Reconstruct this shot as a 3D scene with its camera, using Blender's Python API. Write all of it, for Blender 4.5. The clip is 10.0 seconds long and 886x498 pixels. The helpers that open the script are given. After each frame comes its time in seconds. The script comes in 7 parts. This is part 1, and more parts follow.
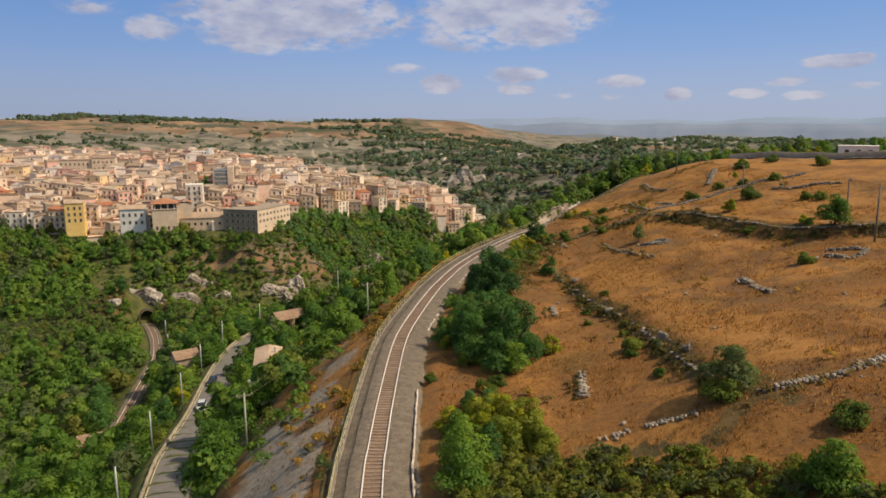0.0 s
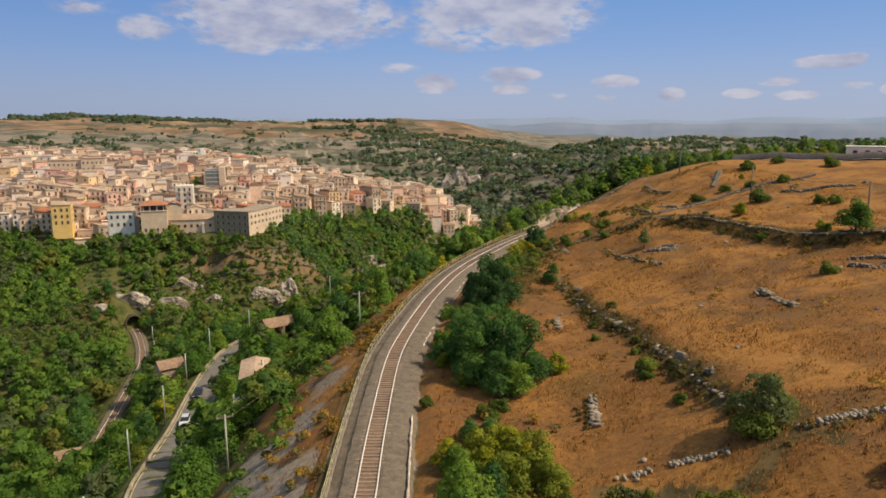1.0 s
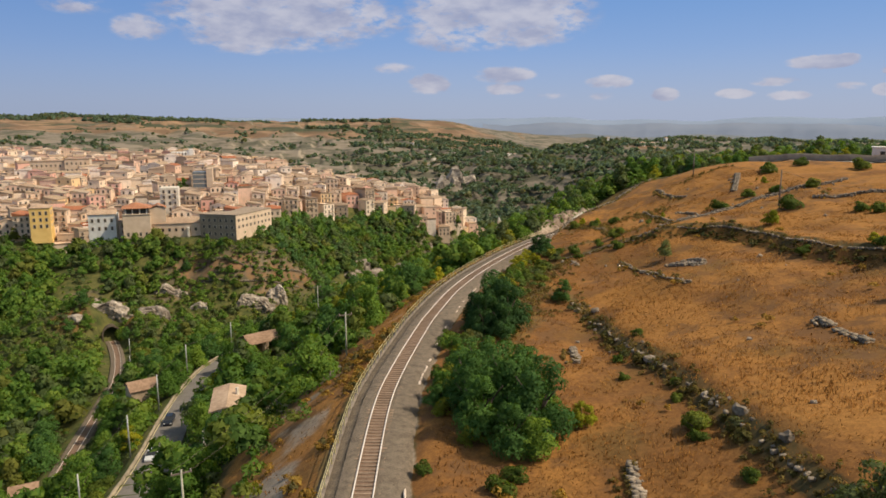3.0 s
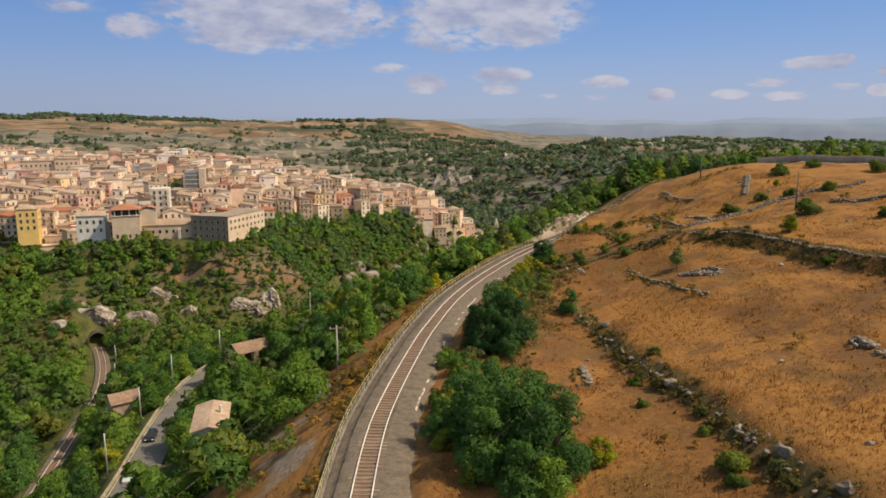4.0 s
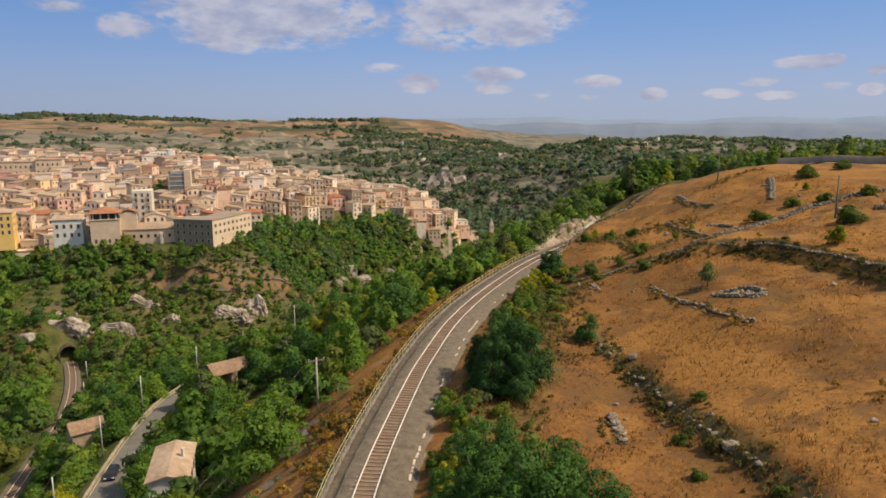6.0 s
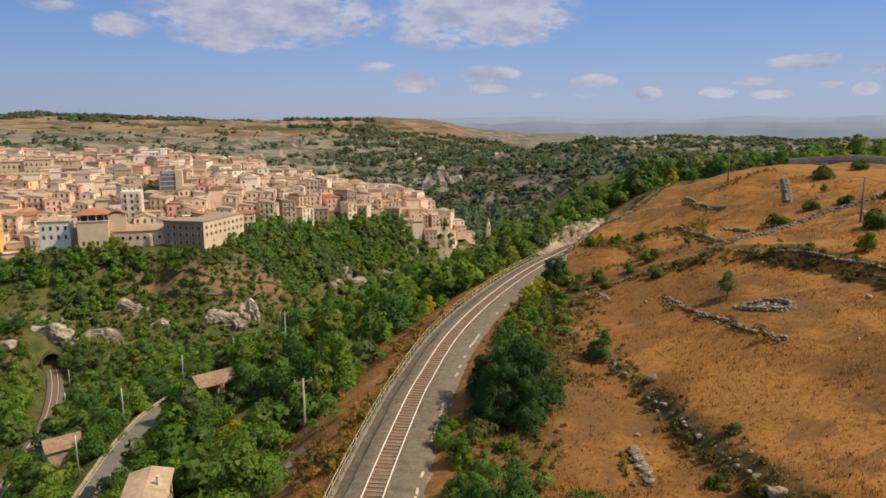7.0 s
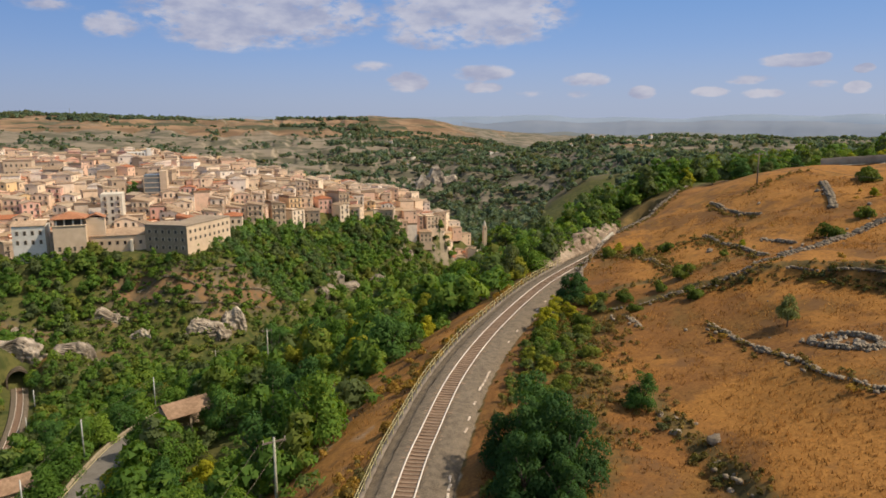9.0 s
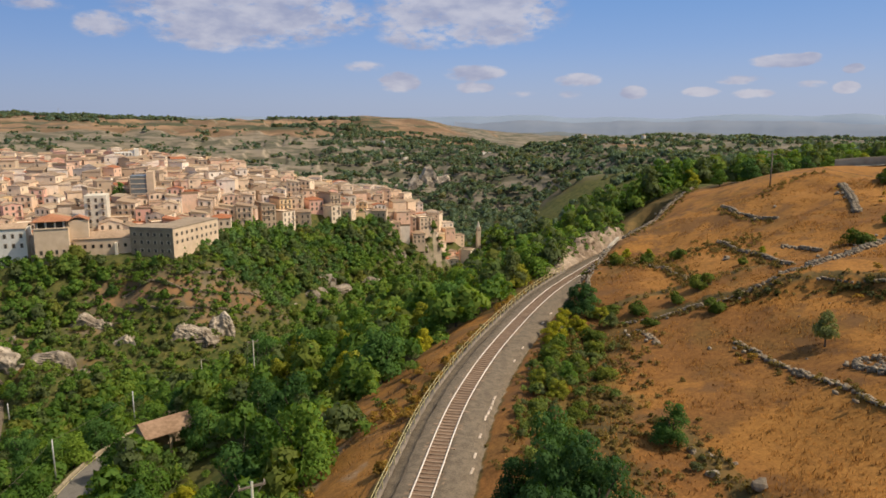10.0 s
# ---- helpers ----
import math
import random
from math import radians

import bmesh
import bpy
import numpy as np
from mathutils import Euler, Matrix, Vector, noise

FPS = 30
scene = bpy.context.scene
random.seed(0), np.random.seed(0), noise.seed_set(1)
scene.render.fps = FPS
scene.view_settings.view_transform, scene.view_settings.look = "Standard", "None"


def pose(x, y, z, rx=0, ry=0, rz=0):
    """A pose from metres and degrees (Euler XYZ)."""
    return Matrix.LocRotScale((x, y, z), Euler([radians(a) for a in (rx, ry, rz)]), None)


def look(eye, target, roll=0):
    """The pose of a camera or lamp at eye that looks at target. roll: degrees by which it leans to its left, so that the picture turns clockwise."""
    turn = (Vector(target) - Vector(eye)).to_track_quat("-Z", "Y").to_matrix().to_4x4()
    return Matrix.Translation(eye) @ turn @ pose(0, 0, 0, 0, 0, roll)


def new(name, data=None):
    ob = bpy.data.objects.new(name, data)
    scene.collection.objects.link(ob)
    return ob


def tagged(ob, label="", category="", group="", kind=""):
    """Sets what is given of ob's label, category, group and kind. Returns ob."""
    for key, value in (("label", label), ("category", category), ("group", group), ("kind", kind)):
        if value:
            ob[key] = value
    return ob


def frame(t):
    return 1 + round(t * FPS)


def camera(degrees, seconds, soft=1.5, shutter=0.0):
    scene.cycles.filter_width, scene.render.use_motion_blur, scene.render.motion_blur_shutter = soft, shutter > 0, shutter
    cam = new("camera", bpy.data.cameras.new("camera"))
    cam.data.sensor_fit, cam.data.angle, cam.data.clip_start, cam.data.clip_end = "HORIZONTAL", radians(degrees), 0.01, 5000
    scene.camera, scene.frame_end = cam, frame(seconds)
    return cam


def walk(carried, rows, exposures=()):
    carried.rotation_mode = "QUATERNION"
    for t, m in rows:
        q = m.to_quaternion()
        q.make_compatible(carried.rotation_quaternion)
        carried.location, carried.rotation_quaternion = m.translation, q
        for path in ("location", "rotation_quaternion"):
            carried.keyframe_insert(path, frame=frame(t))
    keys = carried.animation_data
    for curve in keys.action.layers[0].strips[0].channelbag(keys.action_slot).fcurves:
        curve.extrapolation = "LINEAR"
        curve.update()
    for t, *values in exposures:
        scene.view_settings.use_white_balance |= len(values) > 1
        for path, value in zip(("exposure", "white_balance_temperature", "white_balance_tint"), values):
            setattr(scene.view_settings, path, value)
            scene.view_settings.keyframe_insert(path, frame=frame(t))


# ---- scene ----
cam = camera(65.3, 10.0, soft=1.65)
PATH = [
    (0, (1.44, -3.099, 26.488), (1.709, -1.149, 26.134), 0.0),
    (0.5, (1.783, -0.021, 26.462), (2.06, 1.928, 26.108), 0.0),
    (1, (2.115, 3.301, 26.479), (2.399, 5.248, 26.125), 0.0),
    (1.5, (2.467, 6.503, 26.417), (2.755, 8.45, 26.063), 0.1),
    (2, (2.811, 9.889, 26.362), (3.104, 11.836, 26.008), 0.1),
    (2.5, (3.201, 13.167, 26.332), (3.497, 15.113, 25.978), 0.0),
    (4, (4.352, 23.457, 26.195), (4.663, 25.4, 25.841), 0.1),
    (4.5, (4.716, 26.675, 26.145), (5.032, 28.618, 25.791), 0.0),
    (5, (5.123, 30.189, 26.09), (5.444, 32.131, 25.735), 0.0),
    (5.5, (5.575, 33.5, 26.02), (5.9, 35.442, 25.665), 0.0),
    (7, (6.88, 43.971, 25.766), (7.221, 45.909, 25.409), -0.0),
    (7.5, (7.313, 47.491, 25.689), (7.659, 49.428, 25.331), -0.1),
    (8, (7.71, 51.195, 25.611), (8.059, 53.131, 25.253), -0.1),
    (8.5, (8.116, 54.767, 25.469), (8.468, 56.703, 25.111), -0.1),
    (9, (8.453, 58.431, 25.37), (8.811, 60.365, 25.011), -0.1),
    (9.5, (8.703, 61.923, 25.354), (9.072, 63.855, 24.994), -0.1),
    (10, (9.062, 65.837, 25.146), (9.442, 67.767, 24.787), -0.1),
]
walk(cam, [(t, look(eye, target, roll)) for t, eye, target, roll in PATH])

# ---------------------------------------------------------------- light
SUN_AZ, SUN_EL = radians(106), radians(50)
sun = new("sun", bpy.data.lights.new("sun", "SUN"))
sun.data.energy, sun.data.angle, sun.data.color = 4.4, radians(0.6), (1.0, 0.85, 0.63)
to_sun = Vector((math.sin(SUN_AZ) * math.cos(SUN_EL), math.cos(SUN_AZ) * math.cos(SUN_EL), math.sin(SUN_EL)))
sun.matrix_world = look(to_sun * 500, (0, 0, 0))


SKY_STRENGTH, SKY_DUST, SKY_OZONE = 0.1, 1.5, 2.0
SKY_TINT, SKY_HAZE, SKY_MID = (2.4, 1.95, 1.25), (3.5, 4.2, 5.85), (2.3, 3.72, 6.85)
SKY_LOW = (1.35, 3.0, 6.6)
CLOUD_DARK, CLOUD_LIGHT = (3.5, 3.65, 4.95), (5.9, 5.75, 6.4)
CLOUDS = [
    (-4.0, 8.4, 10.8, 3.19, 1.0), (-6.6, 6.7, 5.4, 1.57, 0.9), (13.2, 8.5, 8.8, 3.07, 1.0), (10.1, 7.0, 4.9, 1.53, 0.8), (-14.2, 7.0, 2.3, 1.12, 0.95), (2.1, 8.1, 4.6, 1.74, 0.8),
    (7.6, 3.2, 2.0, 0.95, 1.2), (4.8, 4.4, 2.1, 0.58, 0.5), (13.7, 3.9, 2.9, 0.79, 1.1), (13.6, 2.8, 1.9, 0.53, 1.25), (21.9, 3.3, 2.1, 0.62, 1.2), (21.4, 2.2, 1.3, 0.42, 0.6),
    (26.2, 2.3, 1.2, 0.61, 1.25), (36.7, 4.4, 2.7, 0.61, 1.3), (38.3, 4.6, 1.0, 0.37, 1.3), (31.2, 2.3, 1.6, 0.45, 1.3), (34.8, 2.1, 1.7, 0.44, 1.25), (33.8, 3.1, 2.0, 0.44, 1.0),
    (40.8, 2.4, 1.0, 0.5, 1.3), (41.1, 3.7, 0.8, 0.4, 1.2), (38.6, 2.7, 1.2, 0.33, 0.6), (17.6, 2.3, 1.5, 0.37, 0.5), (-18.0, 8.2, 3.1, 0.72, 0.5),
]


class Nodes:
    """A short way to write node trees."""

    def __init__(self, tree):
        self.tree = tree
        tree.nodes.clear()

    def add(self, kind, ins=None):
        n = self.tree.nodes.new(kind)
        for k, v in (ins or {}).items():
            self.put(n.inputs[k], v)
        return n

    def put(self, socket, v):
        if isinstance(v, bpy.types.NodeSocket):
            self.tree.links.new(v, socket)
        elif isinstance(v, bpy.types.Node):
            self.tree.links.new(v.outputs[0], socket)
        else:
            socket.default_value = v

    def math(self, op, a, b=0.0, c=0.0, clamp=False):
        n = self.add("ShaderNodeMath", {0: a, 1: b, 2: c})
        n.operation, n.use_clamp = op, clamp
        return n.outputs[0]

    def mix(self, fac, a, b, blend="MIX"):
        n = self.add("ShaderNodeMix")
        n.data_type, n.blend_type = "RGBA", blend
        self.put(n.inputs["Factor"], fac)
        for sock, v in ((n.inputs[6], a), (n.inputs[7], b)):
            self.put(sock, (*v, 1) if isinstance(v, tuple) and len(v) == 3 else v)
        return n.outputs[2]

    def noise(self, scale, detail=4.0, rough=0.55, vector=None, dist=0.0):
        ins = {"Scale": scale, "Detail": detail, "Roughness": rough, "Distortion": dist}
        if vector is not None:
            ins["Vector"] = vector
        return self.add("ShaderNodeTexNoise", ins).outputs["Fac"]

    def ramp(self, fac, stops, interp="LINEAR"):
        n = self.add("ShaderNodeValToRGB", {"Fac": fac})
        n.color_ramp.interpolation = interp
        el = n.color_ramp.elements
        while len(el) < len(stops):
            el.new(0.5)
        for e, (p, c) in zip(el, stops):
            e.position, e.color = p, (*c, 1)
        return n.outputs["Color"]

    def band(self, v, lo, hi):
        n = self.add("ShaderNodeMapRange")
        n.interpolation_type = "SMOOTHSTEP"
        for k, x in enumerate((v, lo, hi, 0.0, 1.0)):
            self.put(n.inputs[k], x)
        return n.outputs[0]

    def attr(self, name):
        n = self.add("ShaderNodeAttribute")
        n.attribute_name = name
        return n.outputs["Color"]

    def attr_alpha(self, name):
        n = self.add("ShaderNodeAttribute")
        n.attribute_name = name
        return n.outputs["Alpha"]


def make_world():
    w = bpy.data.worlds.new("sky")
    scene.world = w
    w.use_nodes = True
    n = Nodes(w.node_tree)
    sky = n.add("ShaderNodeTexSky")
    sky.sky_type, sky.sun_disc, sky.sun_elevation, sky.sun_rotation = "NISHITA", False, SUN_EL, SUN_AZ
    sky.altitude, sky.air_density, sky.dust_density, sky.ozone_density = 400, 1.0, SKY_DUST, SKY_OZONE
    d = n.add("ShaderNodeTexCoord").outputs["Generated"]
    xyz = n.add("ShaderNodeSeparateXYZ", {0: d})
    az = n.math("MULTIPLY", n.math("ARCTAN2", xyz.outputs[0], xyz.outputs[1]), 57.2958)
    el = n.math("MULTIPLY", n.math("ARCSINE", xyz.outputs[2]), 57.2958)
    flat = n.add("ShaderNodeCombineXYZ", {0: az, 1: n.math("MULTIPLY", el, 2.2), 2: 0.0}).outputs[0]
    warp = n.math("SUBTRACT", n.math("ADD", n.math("MULTIPLY", n.noise(0.22, 6, 0.55, flat), 0.5), n.math("MULTIPLY", n.noise(0.75, 8, 0.6, flat), 0.5)), 0.5)
    # Cumulus banks: azimuth, elevation, half width, half height, weight (degrees)
    total = None
    for a, e, wa, we, g in CLOUDS:
        u = n.math("POWER", n.math("DIVIDE", n.math("SUBTRACT", az, a), wa), 2.0)
        v = n.math("POWER", n.math("DIVIDE", n.math("SUBTRACT", el, e), we), 2.0)
        one = n.math("MULTIPLY", n.math("SUBTRACT", 1.0, n.math("ADD", u, v), clamp=True), g)
        total = one if total is None else n.math("MAXIMUM", total, one)
    # the open sky elsewhere carries the same scattered cloud
    away = n.band(n.math("ABSOLUTE", n.math("SUBTRACT", az, 9.0)), 42.0, 70.0)
    rest = n.math("MULTIPLY", n.math("MULTIPLY", n.band(n.noise(0.05, 3, 0.5, flat), 0.5, 0.7), away), n.band(el, 3.0, 8.0))
    total = n.math("MAXIMUM", total, n.math("MULTIPLY", rest, 0.8))
    mask = n.band(n.math("ADD", total, n.math("MULTIPLY", warp, n.math("MULTIPLY", n.math("MINIMUM", total, 0.5), 8.0))), 0.08, 0.75)
    shade = n.noise(0.3, 5, 0.55, flat)
    cloud = n.mix(n.band(shade, 0.3, 0.68), CLOUD_DARK, CLOUD_LIGHT)
    tint = n.mix(1.0, sky.outputs[0], SKY_TINT, "MULTIPLY")
    low_sky = n.mix(n.band(el, -0.5, 6.5), SKY_HAZE, n.mix(n.band(el, 3.5, 11.0), SKY_MID, SKY_LOW))
    # the sky deepens away from the sun
    low_sky = n.mix(n.band(az, -32.0, 14.0), n.mix(1.0, low_sky, (0.8, 0.84, 0.9), "MULTIPLY"), low_sky)
    hazy = n.mix(n.math("MULTIPLY", n.band(el, 30.0, 14.0), 0.92), tint, low_sky)
    col = n.mix(n.math("MULTIPLY", mask, 0.82), hazy, cloud)
    bg = n.add("ShaderNodeBackground", {"Color": col, "Strength": SKY_STRENGTH})
    n.add("ShaderNodeOutputWorld", {"Surface": bg})


make_world()


# ---------------------------------------------------------------- meshes and things
def mesh_np(name, verts, faces, mats, smooth=False, mat_index=None, normals=None):
    me = bpy.data.meshes.new(name)
    verts, faces = np.asarray(verts, np.float32), np.asarray(faces, np.int32)
    k = faces.shape[1]
    me.vertices.add(len(verts))
    me.vertices.foreach_set("co", verts.ravel())
    me.loops.add(faces.size)
    me.loops.foreach_set("vertex_index", faces.ravel())
    me.polygons.add(len(faces))
    me.polygons.foreach_set("loop_start", np.arange(len(faces), dtype=np.int32) * k)
    if smooth:
        me.polygons.foreach_set("use_smooth", np.ones(len(faces), bool))
    for m in mats if isinstance(mats, (list, tuple)) else [mats]:
        me.materials.append(m)
    if mat_index is not None:
        me.polygons.foreach_set("material_index", np.asarray(mat_index, np.int32))
    me.update(calc_edges=True)
    if normals is not None:
        me.polygons.foreach_set("use_smooth", np.ones(len(faces), bool))
        me.normals_split_custom_set_from_vertices(np.asarray(normals, float).tolist())
    return me


def bm_mesh(name, bm, mats, smooth=False):
    me = bpy.data.meshes.new(name)
    bmesh.ops.recalc_face_normals(bm, faces=bm.faces[:])
    for f in bm.faces:
        f.smooth = smooth
    bm.to_mesh(me)
    bm.free()
    for m in mats if isinstance(mats, (list, tuple)) else [mats]:
        me.materials.append(m)
    return me


def part(name, data, parent, label="", m=None, kind=""):
    ob = new(name, data)
    ob.parent = parent
    if m is not None:
        ob.matrix_basis = m
    return tagged(ob, label, kind=kind)


def box(bm, x0, y0, z0, x1, y1, z1, mat=0, bevel=0.0):
    vs = [bm.verts.new((x, y, z)) for z in (z0, z1) for x, y in ((x0, y0), (x1, y0), (x1, y1), (x0, y1))]
    fs = [bm.faces.new([vs[i] for i in q]) for q in ((3, 2, 1, 0), (4, 5, 6, 7), (0, 1, 5, 4), (1, 2, 6, 5), (2, 3, 7, 6), (3, 0, 4, 7))]
    for f in fs:
        f.material_index = mat
    if bevel:
        bmesh.ops.bevel(bm, geom=list({e for f in fs for e in f.edges}), offset=bevel, segments=1, affect="EDGES")
    return vs


def box_mesh(name, mats, *boxes, bevel=0.0):
    bm = bmesh.new()
    for b in boxes:
        box(bm, *b[:6], mat=b[6] if len(b) > 6 else 0, bevel=bevel)
    return bm_mesh(name, bm, mats)


def tube(bm, a, b, ra, rb, sides=8, cap=True):
    a, b = Vector(a), Vector(b)
    q = (b - a).to_track_quat("Z", "Y")
    rings = []
    for p, r in ((a, ra), (b, rb)):
        rings.append([bm.verts.new(p + q @ Vector((r * math.cos(t), r * math.sin(t), 0))) for t in (2 * math.pi * i / sides for i in range(sides))])
    for i in range(sides):
        bm.faces.new((rings[0][i], rings[0][(i + 1) % sides], rings[1][(i + 1) % sides], rings[1][i]))
    if cap:
        bm.faces.new(rings[1])
        bm.faces.new(rings[0][::-1])


def spline(nodes, step):
    """Catmull-Rom through the nodes, evenly stepped. Returns points, tangents and lengths."""
    p = np.asarray(nodes, float)
    p = np.vstack([2 * p[0] - p[1], p, 2 * p[-1] - p[-2]])
    out = []
    for i in range(1, len(p) - 2):
        t = np.linspace(0, 1, 24, endpoint=False)[:, None]
        a, b, c, d = p[i - 1], p[i], p[i + 1], p[i + 2]
        out.append(0.5 * (2 * b + (c - a) * t + (2 * a - 5 * b + 4 * c - d) * t**2 + (3 * b - a - 3 * c + d) * t**3))
    out = np.vstack(out + [p[-2:-1]])
    s = np.r_[0, np.cumsum(np.linalg.norm(np.diff(out[:, :2], axis=0), axis=1))]
    at = np.arange(0, s[-1], step)
    pts = np.stack([np.interp(at, s, out[:, k]) for k in range(out.shape[1])], 1)
    tan = np.gradient(pts[:, :2], axis=0)
    tan /= np.linalg.norm(tan, axis=1)[:, None]
    return pts, tan, at


def sweep(name, pts, tan, profile, mats, closed=False, smooth=False, jitter=0.0, seed=3):
    """A profile of (offset to the right, height) drawn along a line of points x, y, z."""
    rng = np.random.default_rng(seed)
    nrm = np.stack([tan[:, 1], -tan[:, 0]], 1)
    k, n = len(profile), len(pts)
    prof = np.asarray(profile, float)
    v = np.zeros((n, k, 3))
    v[:, :, :2] = pts[:, None, :2] + nrm[:, None, :] * prof[None, :, :1]
    v[:, :, 2] = pts[:, None, 2] + prof[None, :, 1]
    if jitter:
        v += rng.normal(0, jitter, v.shape)
    i, j = np.meshgrid(np.arange(n - 1), np.arange(k if closed else k - 1), indexing="ij")
    j2 = (j + 1) % k
    f = np.stack([i * k + j, i * k + j2, (i + 1) * k + j2, (i + 1) * k + j], -1).reshape(-1, 4)
    return mesh_np(name, v.reshape(-1, 3), f, mats, smooth)


# ---------------------------------------------------------------- the lie of the land
TRACK = [(-3, -60, 0), (0.2, 10, 0), (2.65, 43.9, 0), (3.45, 51.8, 0), (4.75, 62, 0), (7.15, 78, 0), (9.6, 88.4, 0), (14.2, 103.6, 0), (17.0, 111.6, 0), (22.6, 125.5, 0),
         (31.1, 141.6, 0), (43.8, 161.5, 0), (56.4, 177.3, 0), (64.8, 187.0, 0), (73.0, 195.6, 0), (83, 205, 0)]
ROAD = [(-10, 30, -12), (-19, 62, -18), (-24.7, 94.4, -23), (-26.2, 109, -25.5), (-26.6, 121, -27), (-27.4, 133, -28.5), (-28.4, 150, -30),
        (-28.3, 168.5, -31), (-26, 186.5, -32), (-18, 205, -33), (-4, 226, -34)]
LOWER = [(-51, 150, -40.5), (-53.8, 180.5, -41), (-55.2, 193, -41.5), (-57.3, 207, -42.5), (-62.1, 225.7, -43.5), (-67.9, 243, -44.5), (-74, 258, -45.5), (-80, 270, -46)]
STREAM = [(-60, 276, -56), (-38, 292, -60), (-10, 320, -66), (22, 370, -71), (52, 430, -76), (88, 520, -83), (128, 620, -90), (185, 760, -95), (270, 950, -92)]
FOREST_FLOOR = [(-60, 60, -40), (-62, 120, -43), (-90, 170, -50), (-120, 230, -50), (-100, 290, -50), (-150, 320, -44), (-52, 139, -42), (-38, 165, -33),
                (-44, 220, -43), (-40, 266, -52), (-66, 268, -38), (-78, 258, -33), (-92, 262, -38), (-64, 250, -40), (-12, 82, -14), (2, 142, -25), (-3, 200, -25), (13, 183, -17), (43, 190, -10), (-14, 176, -28),
                (34, 303, -37), (62, 216, -9), (62, 260, -26), (95, 330, -45)]
SPUR = [(-52, 345, -31.5), (-40, 347, -32), (-29, 356, -32.5), (-24, 372, -34), (-69, 329, -49), (-25, 334, -50), (-31, 316, -58), (-62, 341, -44), (-26, 350, -41), (-115, 367, -40), (6, 414, -50), (21, 433, -61), (71, 542, -68), (-10, 385, -52), (-3, 440, -40)]
TOWN_FOOT = [(-240, 420, -34), (-185, 395, -32), (-153, 387, -31), (-110, 360, -30.5), (-74, 354, -30), (-45, 357, -30), (-31, 425, -27), (-5, 467, -35), (30, 500, -35), (62, 532, -44), (102, 568, -57), (142, 574, -67)]
TOWN_CREST = [(-330, 725, -5), (-258, 668, -6), (-192, 617, -10), (-132, 664, -7), (-95, 670, -13), (-55, 655, -16), (-6, 617, -24), (43, 596, -33), (91, 605, -43), (124, 622, -60), (148, 612, -68)]
HILL = [(52.5, 108.4, 6.0), (54.3, 116.5, 4.7), (51.8, 123, 3.2), (30.5, 91.4, 0.2), (36.8, 113, 0.6), (37, 104, 0.6), (32, 65, 3.6), (35, 81, 2.6), (23.4, 59, 1.3), (32, 40, 7),
        (30, 62, 3.7), (63.4, 129, 8), (73.6, 132, 9.9), (70, 115, 9.6), (91, 129, 14), (89, 150, 13.5), (111, 183, 16.5), (104, 199, 12.7), (96.7, 200, 11.3), (98.7, 216, 9.6), (101, 183, 16.3), (138, 162, 18)]
HILL_BACK = [(180, 150, 22), (220, 220, 15), (150, 60, 22), (90, 60, 16), (60, 50, 11), (60, 0, 14), (30, 0, 8), (67, 148, 7), (46, 135, 1.8), (44, 122, 1.3), (71.5, 184, 5.8), (80, 193, 7.4), (92, 204, 10.2), (109, 165, 17.2), (120, 158, 17.8), (57.8, 170.4, 3.2), (60.9, 174.2, 4.1), (64.7, 178.8, 5.0), (64, 169, 4.2), (106, 228, 9.3), (117, 217, 9.5), (130, 220, 9.0),
             (116, 262, 0), (95, 246, -1.5), (76, 236, -6), (150, 270, 2), (12, 30, 1.5), (140, 200, 16), (-20, -60, -12), (-60, -60, -30), (90, -100, 20)]
FAR_SIDE = [(-300, 900, -15), (-100, 850, -45), (50, 800, -72), (-138, 1088, -25), (-10, 997, -48), (183, 1082, -68), (-1071, 2365, 37), (-802, 2364, 52), (-500, 2330, 38), (-200, 2288, 25),
            (155, 2190, 46), (350, 2250, 38), (493, 2346, 18), (760, 2700, -10), (-400, 1500, 12), (-200, 1500, 6), (154, 1489, -6), (0, 1700, 16), (300, 1600, -22), (460, 1425, -52), (254, 1067, -48), (-700, 1400, 10)]
FAR_RIGHT = [(470, 1180, -4), (620, 1363, -8), (700, 1500, -22), (225, 444, -6), (242, 654, -24), (400, 900, -20), (560, 820, -16), (900, 1500, -24), (700, 2100, -60), (1300, 2300, -60), (1700, 4165, -60), (2500, 3700, -60), (0, 4500, 0), (-2000, 4000, 30),
             (600, 300, 10), (500, -200, 20), (-500, 200, -20), (-400, -250, 0), (0, -280, 5), (-600, 700, 0), (3000, 1000, 0), (-2800, 1000, 20)]

trk, trk_t, trk_s = spline(TRACK, 0.6)
road, road_t, road_s = spline(ROAD, 1.0)
low, low_t, low_s = spline(LOWER, 1.0)
stream, _, _ = spline(STREAM, 12.0)


def near_line(x, y, pts, tan):
    """Signed distance to the right of a line, and the index of its nearest point."""
    best, idx = np.full(x.shape, 1e9), np.zeros(x.shape, int)
    for i in range(0, len(pts), 4):
        d = (x - pts[i, 0]) ** 2 + (y - pts[i, 1]) ** 2
        m = d < best
        best[m], idx[m] = d[m], i
    dx, dy = x - pts[idx, 0], y - pts[idx, 1]
    along = dx * tan[idx, 0] + dy * tan[idx, 1]
    side = dx * tan[idx, 1] - dy * tan[idx, 0]
    return np.sign(side) * np.hypot(side, np.maximum(np.abs(along) - 3, 0)), idx


